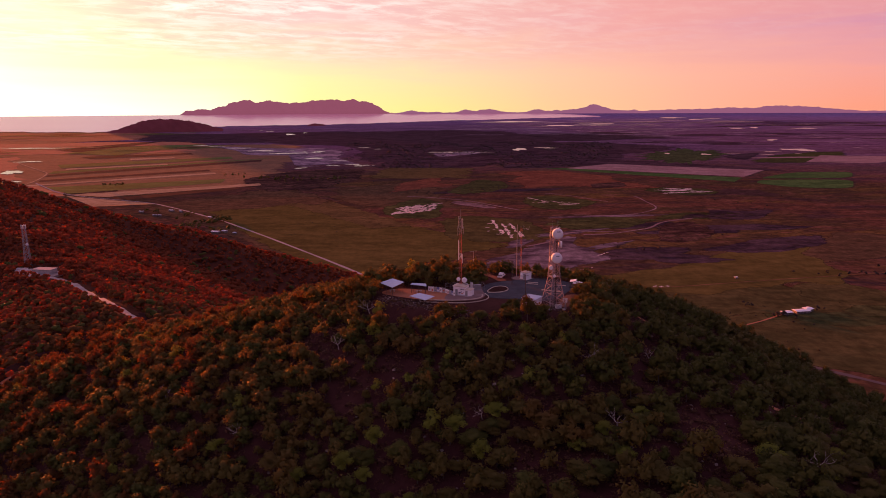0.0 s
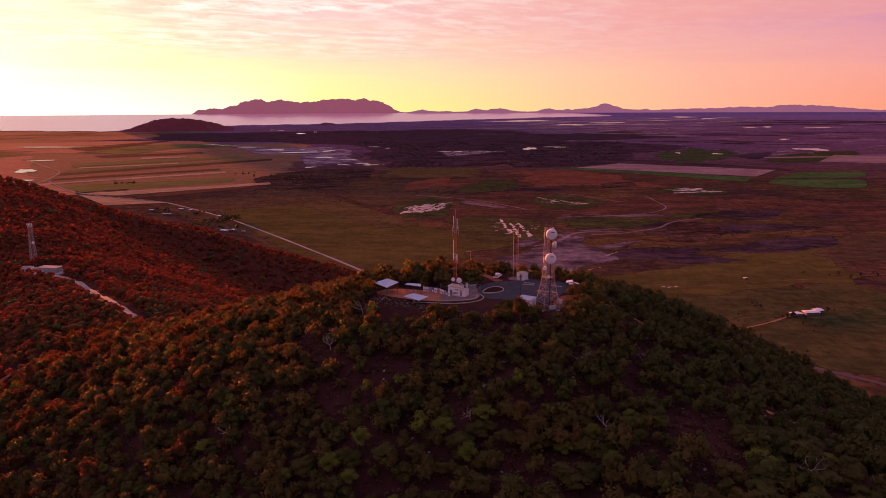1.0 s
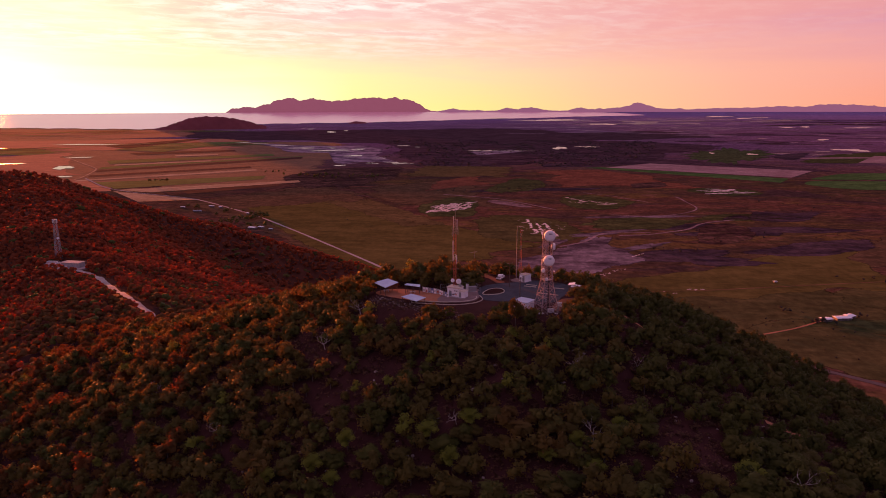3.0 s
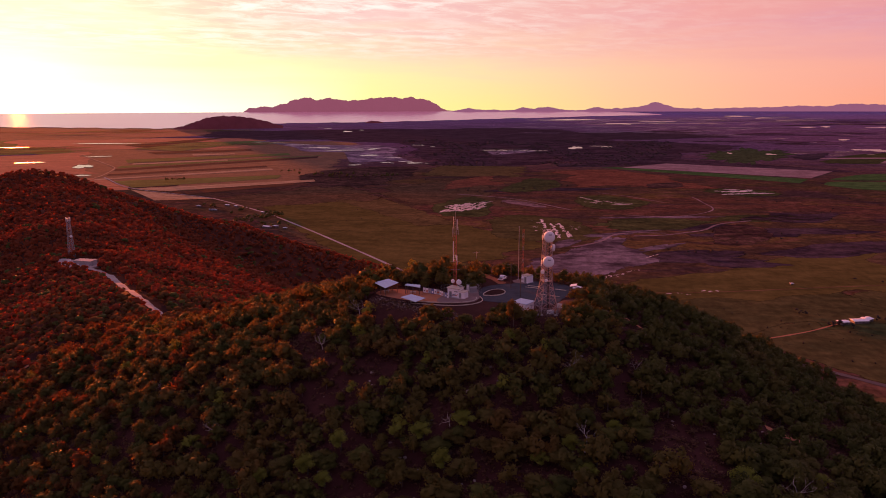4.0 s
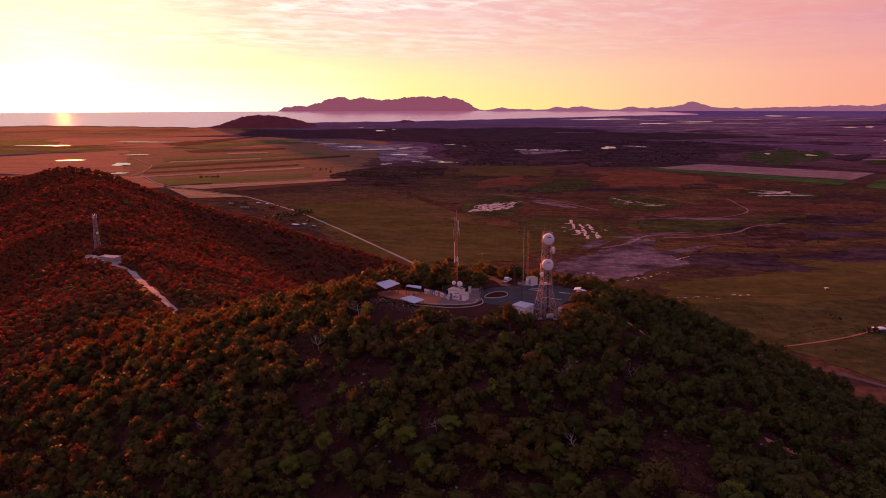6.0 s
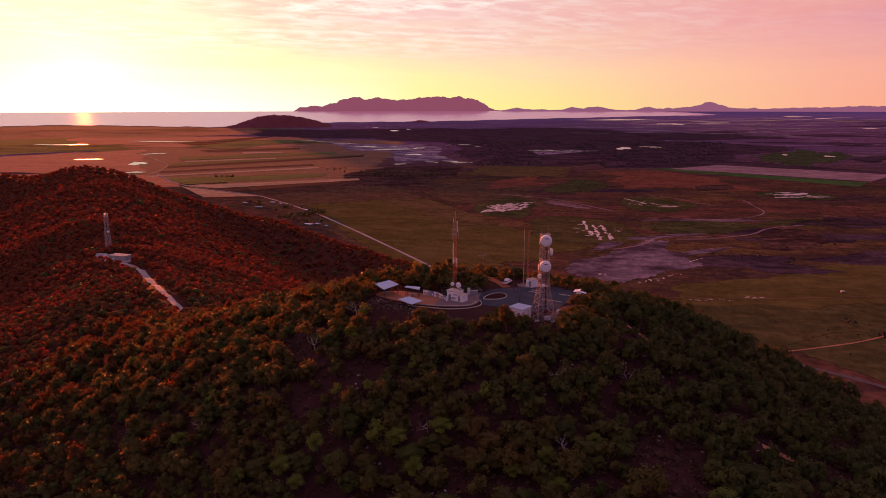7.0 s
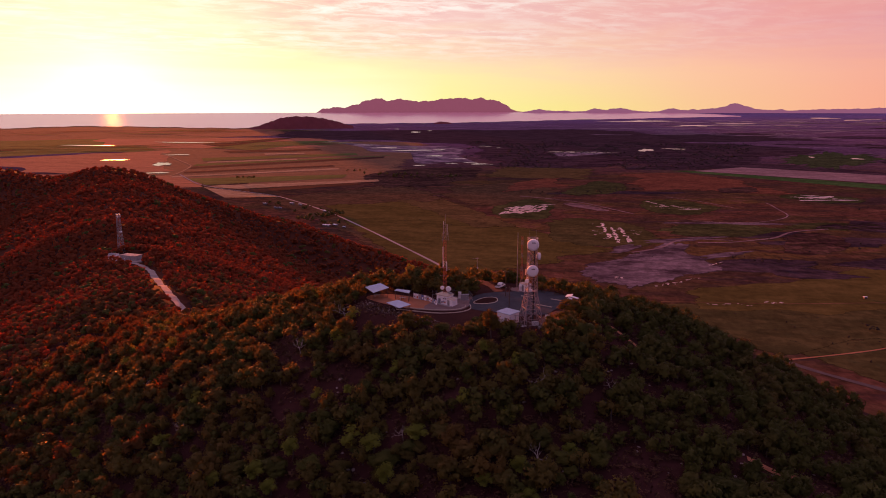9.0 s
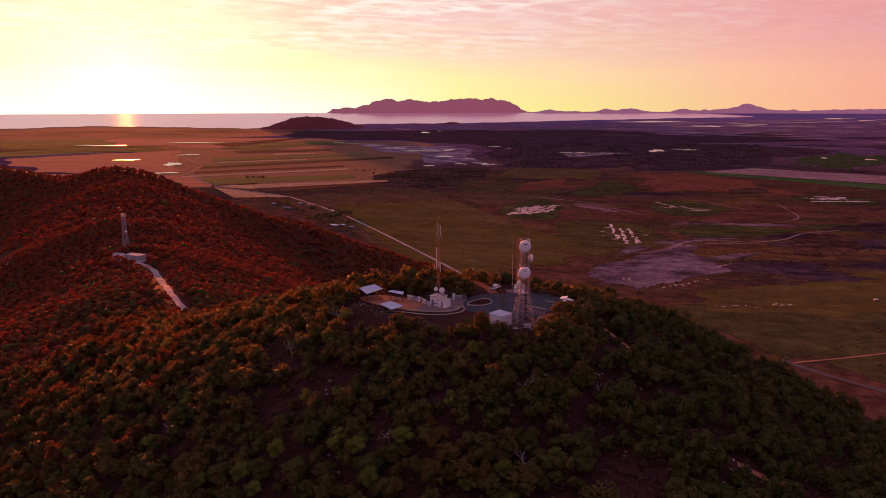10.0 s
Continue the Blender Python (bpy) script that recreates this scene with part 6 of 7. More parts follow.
def white_building():
    t = thing("equipment_building", "white rendered equipment building with a flat slab roof", "building", pose(6.2, 201.7, PAD, 0, 0, -26) @ Matrix.Diagonal((0.92, 0.92, 0.85, 1)))
    bm = fresh()
    box(bm, (4.3, 3.2, 3.1), (-0.5, 0.2, 0.05), 0, 0.03)
    body = part("wall", bm, M_WHITE, t)
    bm = fresh()
    box(bm, (4.8, 3.7, 0.22), (-0.5, 0.2, 3.15), 0, 0.04)
    part("roof", bm, M_KERB, t)
    bm = fresh()
    box(bm, (2.2, 2.6, 2.3), (2.7, -0.3, 0.05), 0, 0.03)
    part("annex", bm, M_WHITE, t)
    bm = fresh()
    box(bm, (2.5, 2.95, 0.15), (2.72, -0.3, 2.35), 0, 0.03)
    part("annex_roof", bm, M_KERB, t)
    for x, y, w, h, z in ((2.2, -1.62, 0.85, 1.95, 0.06), (-1.5, -1.42, 0.9, 2.0, 0.06)):
        bm = fresh()
        box(bm, (w, 0.06, h), (x, y, z), 0, 0.01)
        d = part("door", bm, M_STEEL, t, "grey steel door")
        bm = fresh()
        box(bm, (0.05, 0.08, 0.16), (x + w * 0.36, y - 0.05, z + 0.95), 0, 0.01)
        part("handle", bm, M_DARK, d)
    for x, z in ((0.2, 2.0), (0.9, 2.0)):
        bm = fresh()
        box(bm, (0.5, 0.05, 0.4), (x, -1.42, z), 0, 0.01)
        part("vent", bm, M_TINDARK, t)
    rng = random.Random(4)
    for k in range(9):
        bm = fresh()
        w, h = rng.uniform(0.3, 0.9), rng.uniform(0.08, 0.35)
        x = rng.uniform(-2.3, 1.3)
        box(bm, (w, 0.012, h), (x, -1.41, rng.uniform(0.5, 1.3)), 0)
        part("paint_patch", bm, (M_BLUE, M_RED, M_TINDARK)[k % 3], body)
    bm = fresh()
    box(bm, (5.9, 4.6, 0.25), (0.4, 0, -0.12), 0, 0.03)
    part("slab", bm, M_CONC, t)
    bm = fresh()
    box(bm, (1.0, 0.7, 0.6), (1.0, 0.9, 3.37), 0, 0.03)
    part("air_conditioner", bm, M_STEEL, t)


white_building()


def dish(parent, centre, facing, d, name="drum_dish", mark=True, deep=0.42):
    """A drum antenna: rim drum, shallow domed radome, hub at the back."""
    f = Vector(facing).normalized()
    rot = f.to_track_quat("Z", "Y").to_matrix().to_4x4()
    m = Matrix.Translation(centre) @ rot
    bm = fresh()
    prof = [(0.0, 0.10), (0.22, 0.095), (0.38, 0.075), (0.47, 0.04), (0.495, 0.0), (0.5, -0.02), (0.5, -deep * 0.72), (0.42, -deep * 0.9), (0.2, -deep * 1.1), (0.0, -deep * 1.15)]
    n = 28
    rings = []
    for r, z in prof:
        if r == 0:
            rings.append([bm.verts.new(m @ Vector((0, 0, z * d)))])
        else:
            rings.append([bm.verts.new(m @ Vector((r * d * math.cos(2 * math.pi * k / n), r * d * math.sin(2 * math.pi * k / n), z * d))) for k in range(n)])
    for a, b in zip(rings, rings[1:]):
        for k in range(n):
            l = (k + 1) % n
            if len(a) == 1:
                bm.faces.new((a[0], b[k], b[l]))
            elif len(b) == 1:
                bm.faces.new((a[k], b[0], a[l]))
            else:
                bm.faces.new((a[k], b[k], b[l], a[l]))
    bmesh.ops.recalc_face_normals(bm, faces=bm.faces)
    ob = part(name, bm, M_DISH, parent, "white drum antenna with a domed cover", smooth=True)
    bm = fresh()
    strut(bm, m @ Vector((0, 0, -deep * d)), m @ Vector((0, 0, -deep * d - 0.9)), 0.10, n=8)
    part("mount", bm, M_STEEL, ob)
    if mark:
        bm = fresh()
        box(bm, (0.30 * d, 0.07 * d, 0.02), (0, 0, 0), m=m @ Matrix.Translation((0.06 * d, 0.22 * d, 0.093 * d)))
        part("mark", bm, M_DARK, ob, "plain dark bar on the cover")
    return ob


def lattice(parent, levels, r_leg, r_brace, materials, sides=4, turn=0.0, leg_name="leg", brace_name="brace"):
    """Lattice sections: levels are (z, half width); each section has its legs, its ring and crossed braces."""
    def corner(k, z, w):
        a = radians(turn) + 2 * math.pi * (k + 0.5) / sides
        s = w * (math.sqrt(2) if sides == 4 else 1.155)
        return Vector((s * math.cos(a), s * math.sin(a), z))
    for i, ((z0, w0), (z1, w1)) in enumerate(zip(levels, levels[1:])):
        material = materials[i % len(materials)]
        for k in range(sides):
            bm = fresh()
            strut(bm, corner(k, z0, w0), corner(k, z1, w1), r_leg, n=6)
            part(leg_name, bm, material, parent)
            bm = fresh()
            a0, a1, b0, b1 = corner(k, z0, w0), corner(k, z1, w1), corner(k + 1, z0, w0), corner(k + 1, z1, w1)
            strut(bm, a0, b1, r_brace, n=4)
            strut(bm, b0, a1, r_brace, n=4)
            strut(bm, a1, b1, r_brace, n=4)
            part(brace_name, bm, material, parent)


def dish_tower():
    bx, by, bz = 31.9, 187.2, -1.6
    t = thing("lattice_tower", "square steel lattice tower with two large white drum dishes", "tower", pose(bx, by, bz))
    lv = [(0, 2.8), (2.6, 2.35), (5.2, 1.92), (7.6, 1.52), (9.8, 1.18)] + [(9.8 + 1.75 * k, 1.18 - 0.04 * k) for k in range(1, 9)]
    lattice(t, lv, 0.11, 0.055, [M_TOWER], 4, 22)
    top = lv[-1][0]
    for k in range(4):
        bm = fresh()
        a = radians(22) + math.pi / 2 * (k + 0.5)
        box(bm, (0.9, 0.9, 0.9), (2.8 * 1.414 * math.cos(a), 2.8 * 1.414 * math.sin(a), -0.75), 22, 0.04)
        part("footing", bm, M_CONC, t)
    for z, w in ((9.8, 1.4), (top - 0.9, 1.1), (16.2, 1.15)):
        bm = fresh()
        box(bm, (2 * w, 2 * w, 0.06), (0, 0, z), 22)
        pl = part("platform", bm, M_TOWER, t)
        bm = fresh()
        for zz in (0.5, 1.0):
            for k in range(4):
                a, b = radians(22) + math.pi / 2 * (k + 0.5), radians(22) + math.pi / 2 * (k + 1.5)
                strut(bm, (w * 1.414 * math.cos(a), w * 1.414 * math.sin(a), z + zz), (w * 1.414 * math.cos(b), w * 1.414 * math.sin(b), z + zz), 0.025, n=4)
        part("guard_rail", bm, M_STEEL, pl)
    dish(t, (32.2 - bx, 184.4 - by, 20.9 - bz), (0.02, -1, 0.0), 3.0)
    dish(t, (32.2 - bx, 184.8 - by, 13.95 - bz), (0.02, -1, 0.0), 3.0)
    dish(t, (1.9, 0.3, 19.0), (1, -0.25, 0), 1.9, mark=False)
    dish(t, (-1.15, -1.35, 12.6), (-0.2, -1, 0), 1.2, mark=False)
    dish(t, (-0.2, -1.6, 10.2), (-0.3, -1, 0), 0.9, mark=False)
    for x, y, z, h in ((-1.5, -0.8, 14.2, 1.6), (-1.3, 0.8, 21.0, 1.5), (1.2, 1.0, 22.4, 1.4)):
        bm = fresh()
        box(bm, (0.22, 0.16, h), (x, y, z), 20, 0.02)
        part("panel_antenna", bm, M_BAND, t)
    for x, y in ((-0.9, -0.6), (0.8, 0.7)):
        bm = fresh()
        strut(bm, (x, y, top), (x, y, top + 2.2), 0.03, 0.015)
        part("whip_antenna", bm, M_STEEL, t)
    bm = fresh()
    for s in (-0.2, 0.2):
        strut(bm, (s, 0, 0), (s, 0, top), 0.025, n=4)
    for k in range(60):
        strut(bm, (-0.2, 0, 0.3 + k * top / 60), (0.2, 0, 0.3 + k * top / 60), 0.012, n=3)
    part("ladder", bm, M_STEEL, t)
    bm = fresh()
    box(bm, (0.35, 0.10, top - 1), (0.55, 0.2, 0.3), 22)
    part("cable_tray", bm, M_DARK, t)


dish_tower()


def mast():
    t = thing("radio_mast", "tall red and white banded radio mast behind the white building", "mast", pose(5.75, 203.2, PAD))
    lv = [(k * 1.55, 0.46) for k in range(16)]
    lattice(t, lv, 0.05, 0.022, [M_RED, M_RED, M_RED, M_RED, M_RED, M_RED, M_RED, M_BAND, M_RED, M_RED, M_RED, M_RED, M_TOWER, M_TOWER, M_TOWER], 3, 10)
    for x, y, z, h, r, m in ((-0.62, -0.3, 10.6, 6.2, 0.11, M_BAND), (0.6, -0.2, 20.2, 3.2, 0.06, M_BAND), (-0.55, 0.3, 20.5, 3.6, 0.07, M_BAND), (0.0, 0.0, 23.2, 3.0, 0.05, M_STEEL), (0.85, 0.1, 18.6, 2.4, 0.05, M_STEEL), (-0.9, 0.0, 18.0, 3.0, 0.05, M_STEEL), (0.5, -0.3, 9.6, 2.8, 0.08, M_BAND)):
        bm = fresh()
        strut(bm, (x, y, z), (x, y, z + h), r, n=8)
        rod = part("rod_antenna", bm, m, t)
        bm = fresh()
        strut(bm, (0, 0, z + 0.4), (x, y, z + 0.4), 0.025, n=4)
        strut(bm, (0, 0, z + h * 0.45), (x, y, z + h * 0.45), 0.025, n=4)
        part("bracket", bm, M_STEEL, rod)
    for z in (8.0, 10.5):
        bm = fresh()
        strut(bm, (-1.5, 0, z), (1.3, 0, z), 0.03, n=4)
        for k in range(5):
            strut(bm, (-1.4 + 0.3 * k, -0.35, z), (-1.4 + 0.3 * k, 0.35, z), 0.015, n=3)
        part("yagi_antenna", bm, M_STEEL, t)
    dish(t, (-0.75, -1.0, 4.6), (-0.1, -1, 0.05), 1.15, mark=False)
    dish(t, (1.15, -1.2, 4.35), (0.25, -1, 0.05), 1.6, mark=False)


mast()


def hut(name, label, corners, z0, z1, roof_fall=0.15, wall=M_WHITE, over=0.25, roof=M_TIN, extras=True):
    """A boxy hut by three plan corners of its roof (front-left, front-right, back-right)."""
    a, b, c = (Vector((x, y, 0)) for x, y in corners)
    ux, uy = b - a, c - b
    turn = math.degrees(math.atan2(ux.y, ux.x))
    w = ux.length
    side = Vector((-math.sin(radians(turn)), math.cos(radians(turn)), 0))
    dep = max(1.5, uy.dot(side))
    mid = a + ux / 2 + side * dep / 2
    t = thing(name, label, "hut", pose(mid.x, mid.y, z0, 0, 0, turn))
    h = z1 - z0
    bm = fresh()
    box(bm, (w - 2 * over, dep - 2 * over, h - 0.12), (0, 0, 0), 0, 0.03)
    part("wall", bm, wall, t)
    bm = fresh()
    box(bm, (w, dep, 0.14), (0, 0, h - 0.14), 0, 0.03)
    cover = part("roof", bm, roof, t)
    for k in range(9):
        bm = fresh()
        box(bm, (0.06, dep - 0.05, 0.05), (-w / 2 + 0.15 + k * (w - 0.3) / 8, 0, h), 0)
        part("roof_rib", bm, roof, cover)
    bm = fresh()
    box(bm, (0.85, 0.06, 1.95), (w * 0.18, -dep / 2 + over - 0.03, 0.05), 0, 0.01)
    d = part("door", bm, M_STEEL, t, "grey steel door")
    bm = fresh()
    box(bm, (0.05, 0.06, 0.14), (w * 0.18 + 0.3, -dep / 2 + over - 0.09, 1.0), 0)
    part("handle", bm, M_DARK, d)
    if extras:
        bm = fresh()
        box(bm, (0.9, 0.4, 0.7), (-w * 0.2, -dep / 2 + over - 0.2, 0.9), 0, 0.03)
        part("air_conditioner", bm, M_BAND, t)
    bm = fresh()
    box(bm, (w + 0.5, dep + 0.5, 0.5), (0, 0, -0.45), 0, 0.04)
    part("slab", bm, M_CONC, t)
    return t


hut("equipment_hut", "white equipment hut with a pale metal roof below the tower", [(22.6, 187.2), (26.6, 184.6), (28.9, 188.6)], -1.2, 2.0)
hut("equipment_hut", "small white equipment cabin on a concrete apron", [(26.0, 220.2), (27.9, 218.3), (29.9, 220.4)], PAD + 0.1, 1.5, over=0.06, roof=M_KERB)


def pole(x, y, z1, r, label, material=M_POLE, arms=(), wires=False, z0=None):
    g = gz(x, y) if z0 is None else z0
    t = thing("pole", label, "pole", pose(x, y, g))
    bm = fresh()
    strut(bm, (0, 0, -0.4), (0, 0, z1 - g), r, r * 0.65, 8)
    part("shaft", bm, material, t)
    for z, w, turn in arms:
        bm = fresh()
        dx, dy = w * math.cos(radians(turn)), w * math.sin(radians(turn))
        strut(bm, (-dx, -dy, z), (dx, dy, z), 0.045, n=5)
        arm = part("crossarm", bm, material, t)
        for f in (-0.85, 0, 0.85):
            bm = fresh()
            strut(bm, (f * dx, f * dy, z), (f * dx, f * dy, z + 0.22), 0.04, n=6)
            part("insulator", bm, M_DISH, arm)
    return t


pole(25.15, 223.0, 17.0, 0.11, "tall slender grey steel aerial pole by the cabin", M_STEEL, z0=PAD)
pole(25.15, 197.5, 6.2, 0.13, "dark timber power pole in the car park", arms=((6.8, 0.9, 20),), z0=PAD)
pole(22.6, 212.5, 7.2, 0.12, "dark timber power pole beside the car park", arms=((7.7, 0.8, 20),), z0=PAD)
t = pole(11.0, 232.3, 6.4, 0.09, "antenna pole with a crossed yagi on top", M_STEEL)
bm = fresh()
strut(bm, (-1.6, 0, 7.6), (1.1, 0.3, 7.9), 0.04, n=5)
for k in range(7):
    strut(bm, (-1.5 + 0.4 * k, -0.5, 7.62 + 0.045 * k), (-1.5 + 0.4 * k, 0.5, 7.62 + 0.045 * k), 0.02, n=4)
part("yagi_antenna", bm, M_STEEL, t)
bm = fresh()
box(bm, (0.35, 0.3, 0.6), (0.1, -0.2, 4.4), 0, 0.03)
part("lamp_box", bm, M_DISH, t)
t = thing("lattice_mast", "slim three-sided lattice mast behind the cabin", "mast", pose(26.6, 223.2, PAD + 0.1))
lattice(t, [(1.4 * k, 0.30) for k in range(13)], 0.036, 0.017, [M_RED, M_TOWER, M_RED], 3, 120)


def cable(a, b, sag, label):
    """A hanging cable between two points."""
    a, b = Vector(a), Vector(b)
    bm = fresh()
    pts = [a.lerp(b, k / 12) - Vector((0, 0, sag * 4 * (k / 12) * (1 - k / 12))) for k in range(13)]
    for p, q in zip(pts, pts[1:]):
        strut(bm, p, q, 0.035, n=4)
    tagged(part("cable", bm, M_POLE), label, "cable")


cable((11.0, 232.3, 5.2), (22.6, 212.5, 5.6), 0.9, "black cable from the antenna pole to the car park")


def utility_car():
    """A white tray-back utility, nose to the track."""
    t = thing("car", "white utility vehicle parked beside the dirt track", "car", pose(19.9, 222.3, PAD + 0.12, 0, 0, 68) @ Matrix.Scale(0.92, 4))
    bm = fresh()
    prof = [(-2.45, 0.45), (-2.45, 0.95), (-0.55, 0.98), (-0.35, 1.62), (0.75, 1.66), (1.35, 1.05), (2.3, 0.93), (2.45, 0.75), (2.45, 0.42)]
    l = [bm.verts.new((x, -0.86, z)) for x, z in prof]
    r = [bm.verts.new((x, 0.86, z)) for x, z in prof]
    bm.faces.new(l[::-1])
    bm.faces.new(r)
    for i in range(len(prof)):
        k = (i + 1) % len(prof)
        bm.faces.new((l[i], l[k], r[k], r[i]))
    bmesh.ops.recalc_face_normals(bm, faces=bm.faces)
    bmesh.ops.bevel(bm, geom=list(bm.edges), offset=0.05, segments=2, affect="EDGES")
    body = part("body", bm, M_DISH, t, "white painted body")
    bm = fresh()
    box(bm, (1.75, 1.45, 0.06), (-1.5, 0, 0.96), 0)
    part("tray", bm, M_DARK, t)
    for s in (-1, 1):
        bm = fresh()
        box(bm, (1.05, 0.02, 0.42), (0.2, s * 0.87, 1.1), 0, 0.005)
        part("side_window", bm, M_DARK, body)
    bm = fresh()
    box(bm, (0.06, 1.45, 0.75), (0, 0, -0.37), m=Matrix.Translation((1.07, 0, 1.36)) @ Matrix.Rotation(radians(-45), 4, "Y"))
    part("windscreen", bm, M_DARK, body)
    for x in (-1.5, 1.55):
        for s in (-1, 1):
            bm = fresh()
            strut(bm, (x, s * 0.70, 0.36), (x, s * 0.92, 0.36), 0.36, n=16)
            w = part("wheel", bm, M_DARK, t)
            bm = fresh()
            strut(bm, (x, s * 0.915, 0.36), (x, s * 0.935, 0.36), 0.2, n=12)
            part("rim", bm, M_STEEL, w)
    for s in (-0.6, 0.6):
        bm = fresh()
        box(bm, (0.05, 0.35, 0.16), (2.45, s, 0.70), 0, 0.01)
        part("headlight", bm, M_DISH, t)


utility_car()


def painted_fence(a, b, n, high, label):
    """A fence of panels between posts, with splashes of colour."""
    a, b = Vector((a[0], a[1], 0)), Vector((b[0], b[1], 0))
    d = b - a
    turn = math.degrees(math.atan2(d.y, d.x))
    t = thing("fence", label, "fence", pose(a.x, a.y, PAD, 0, 0, turn))
    w = d.length / n
    rng = random.Random(9)
    for k in range(n):
        bm = fresh()
        box(bm, (w - 0.10, 0.06, high), (w * (k + 0.5), 0, 0.12), 0, 0.012)
        p = part("panel", bm, M_WHITE if rng.random() < 0.55 else (M_BLUE, M_RED, M_CONC)[k % 3], t)
        bm = fresh()
        box(bm, (w * rng.uniform(0.3, 0.7), 0.014, high * rng.uniform(0.2, 0.5)), (w * (k + 0.5), -0.038, 0.25 + rng.uniform(0, 0.4)), 0)
        part("paint_patch", bm, (M_TINDARK, M_RED, M_BLUE, M_WHITE)[k % 4], p)
        bm = fresh()
        box(bm, (0.08, 0.09, high + 0.35), (w * k, 0, 0), 0, 0.01)
        part("post", bm, M_STEEL, t)


painted_fence((-4.4, 205.2), (0.9, 202.9), 6, 1.55, "white panel fence covered in faded colour patches")
painted_fence((0.9, 202.9), (4.0, 199.3), 5, 1.35, "graffiti-covered panel fence beside the white building")


def mesh_fence(line, high, label):
    """A wire security fence: posts, rails and thin verticals, bay by bay."""
    t = thing("security_fence", label, "fence", pose(line[0][0], line[0][1], PAD))
    o = Vector((line[0][0], line[0][1], 0))
    for a, b in zip(line, line[1:]):
        a, b = Vector((a[0], a[1], 0)) - o, Vector((b[0], b[1], 0)) - o
        n = max(1, round((b - a).length / 2.6))
        for k in range(n):
            p, q = a.lerp(b, k / n), a.lerp(b, (k + 1) / n)
            bm = fresh()
            strut(bm, p, p + Vector((0, 0, high + 0.25)), 0.04, n=6)
            part("post", bm, M_STEEL, t)
            bm = fresh()
            for z in (0.1, high * 0.5, high):
                strut(bm, p + Vector((0, 0, z)), q + Vector((0, 0, z)), 0.02, n=4)
            for i in range(1, 14):
                r = p.lerp(q, i / 14)
                strut(bm, r + Vector((0, 0, 0.1)), r + Vector((0, 0, high)), 0.008, n=3)
            part("wire_panel", bm, M_STEEL, t)


mesh_fence([(1.0, 207), (6, 209.5), (11.5, 210.5), (13.6, 206)], 2.0, "galvanised security fence round the mast yard")
mesh_fence([(27, 183.5), (34.5, 183.0), (36, 190)], 1.8, "galvanised security fence below the lattice tower")


def cabinet(x, y, z, size, turn, material, label, name="cabinet"):
    t = thing(name, label, "cabinet", pose(x, y, z, 0, 0, turn))
    bm = fresh()
    box(bm, size, (0, 0, 0.08), 0, 0.03)
    part("body", bm, material, t)
    bm = fresh()
    box(bm, (size[0] * 1.06, size[1] * 1.1, 0.06), (0, 0, size[2] + 0.08), 0, 0.01)
    part("lid", bm, M_STEEL, t)
    bm = fresh()
    box(bm, (size[0] * 0.42, 0.03, size[2] * 0.85), (-size[0] * 0.22, -size[1] / 2, 0.15), 0, 0.005)
    d = part("door", bm, material, t)
    again(d, t, pose(size[0] * 0.44, 0, 0))
    bm = fresh()
    box(bm, (size[0] * 1.15, size[1] * 1.2, 0.3), (0, 0, -0.22), 0, 0.02)
    part("plinth", bm, M_CONC, t)


cabinet(11.0, 206.6, PAD + 0.1, (2.3, 0.9, 1.5), 10, M_STEEL, "grey steel equipment cabinet in the mast yard")
cabinet(9.3, 207.6, PAD + 0.1, (0.8, 0.7, 1.9), 0, M_BAND, "tall white steel cabinet in the mast yard")
cabinet(33.2, 186.2, -1.5, (1.6, 1.1, 1.4), 20, M_WHITE, "white equipment cabinet at the foot of the tower")
cabinet(36.2, 192.2, -1.1, (1.3, 0.9, 1.1), -10, M_BAND, "white cabinet on the red dirt bank")
cabinet(28.6, 183.0, -2.2, (1.6, 1.2, 1.2), 10, M_WHITE, "low white cabinet beside the near hut")


cabinet(30.4, 184.2, -2.4, (1.2, 0.8, 1.6), 25, M_BAND, "tall white cabinet behind the tower fence")
cabinet(34.6, 184.6, -2.2, (0.9, 0.9, 1.3), -15, M_STEEL, "grey steel cabinet at the foot of the tower")


def cable_bridge(a, b, z, label):
    """A horizontal ladder of cables on short posts, from a hut to a tower."""
    a, b = Vector((a[0], a[1], z)), Vector((b[0], b[1], z))
    t = thing("cable_bridge", label, "cable bridge", pose(a.x, a.y, gz(a.x, a.y)))
    o = t.matrix_world.translation
    side = (b - a).cross(Vector((0, 0, 1))).normalized() * 0.25
    for s in (-1, 1):
        part("rail", strut(fresh(), a + side * s - o, b + side * s - o, 0.035, n=4), M_STEEL, t)
    n = max(2, int((b - a).length / 0.5))
    for k in range(n + 1):
        p = a.lerp(b, k / n) - o
        part("rung", strut(fresh(), p - side, p + side, 0.02, n=4), M_STEEL, t)
    for f in (0.1, 0.9):
        p = a.lerp(b, f)
        part("post", strut(fresh(), Vector((p.x, p.y, gz(p.x, p.y) - 0.2)) - o, p - o, 0.05, n=6), M_STEEL, t)


cable_bridge((27.6, 186.2), (31.2, 186.6), 1.4, "galvanised cable bridge between the hut and the lattice tower")


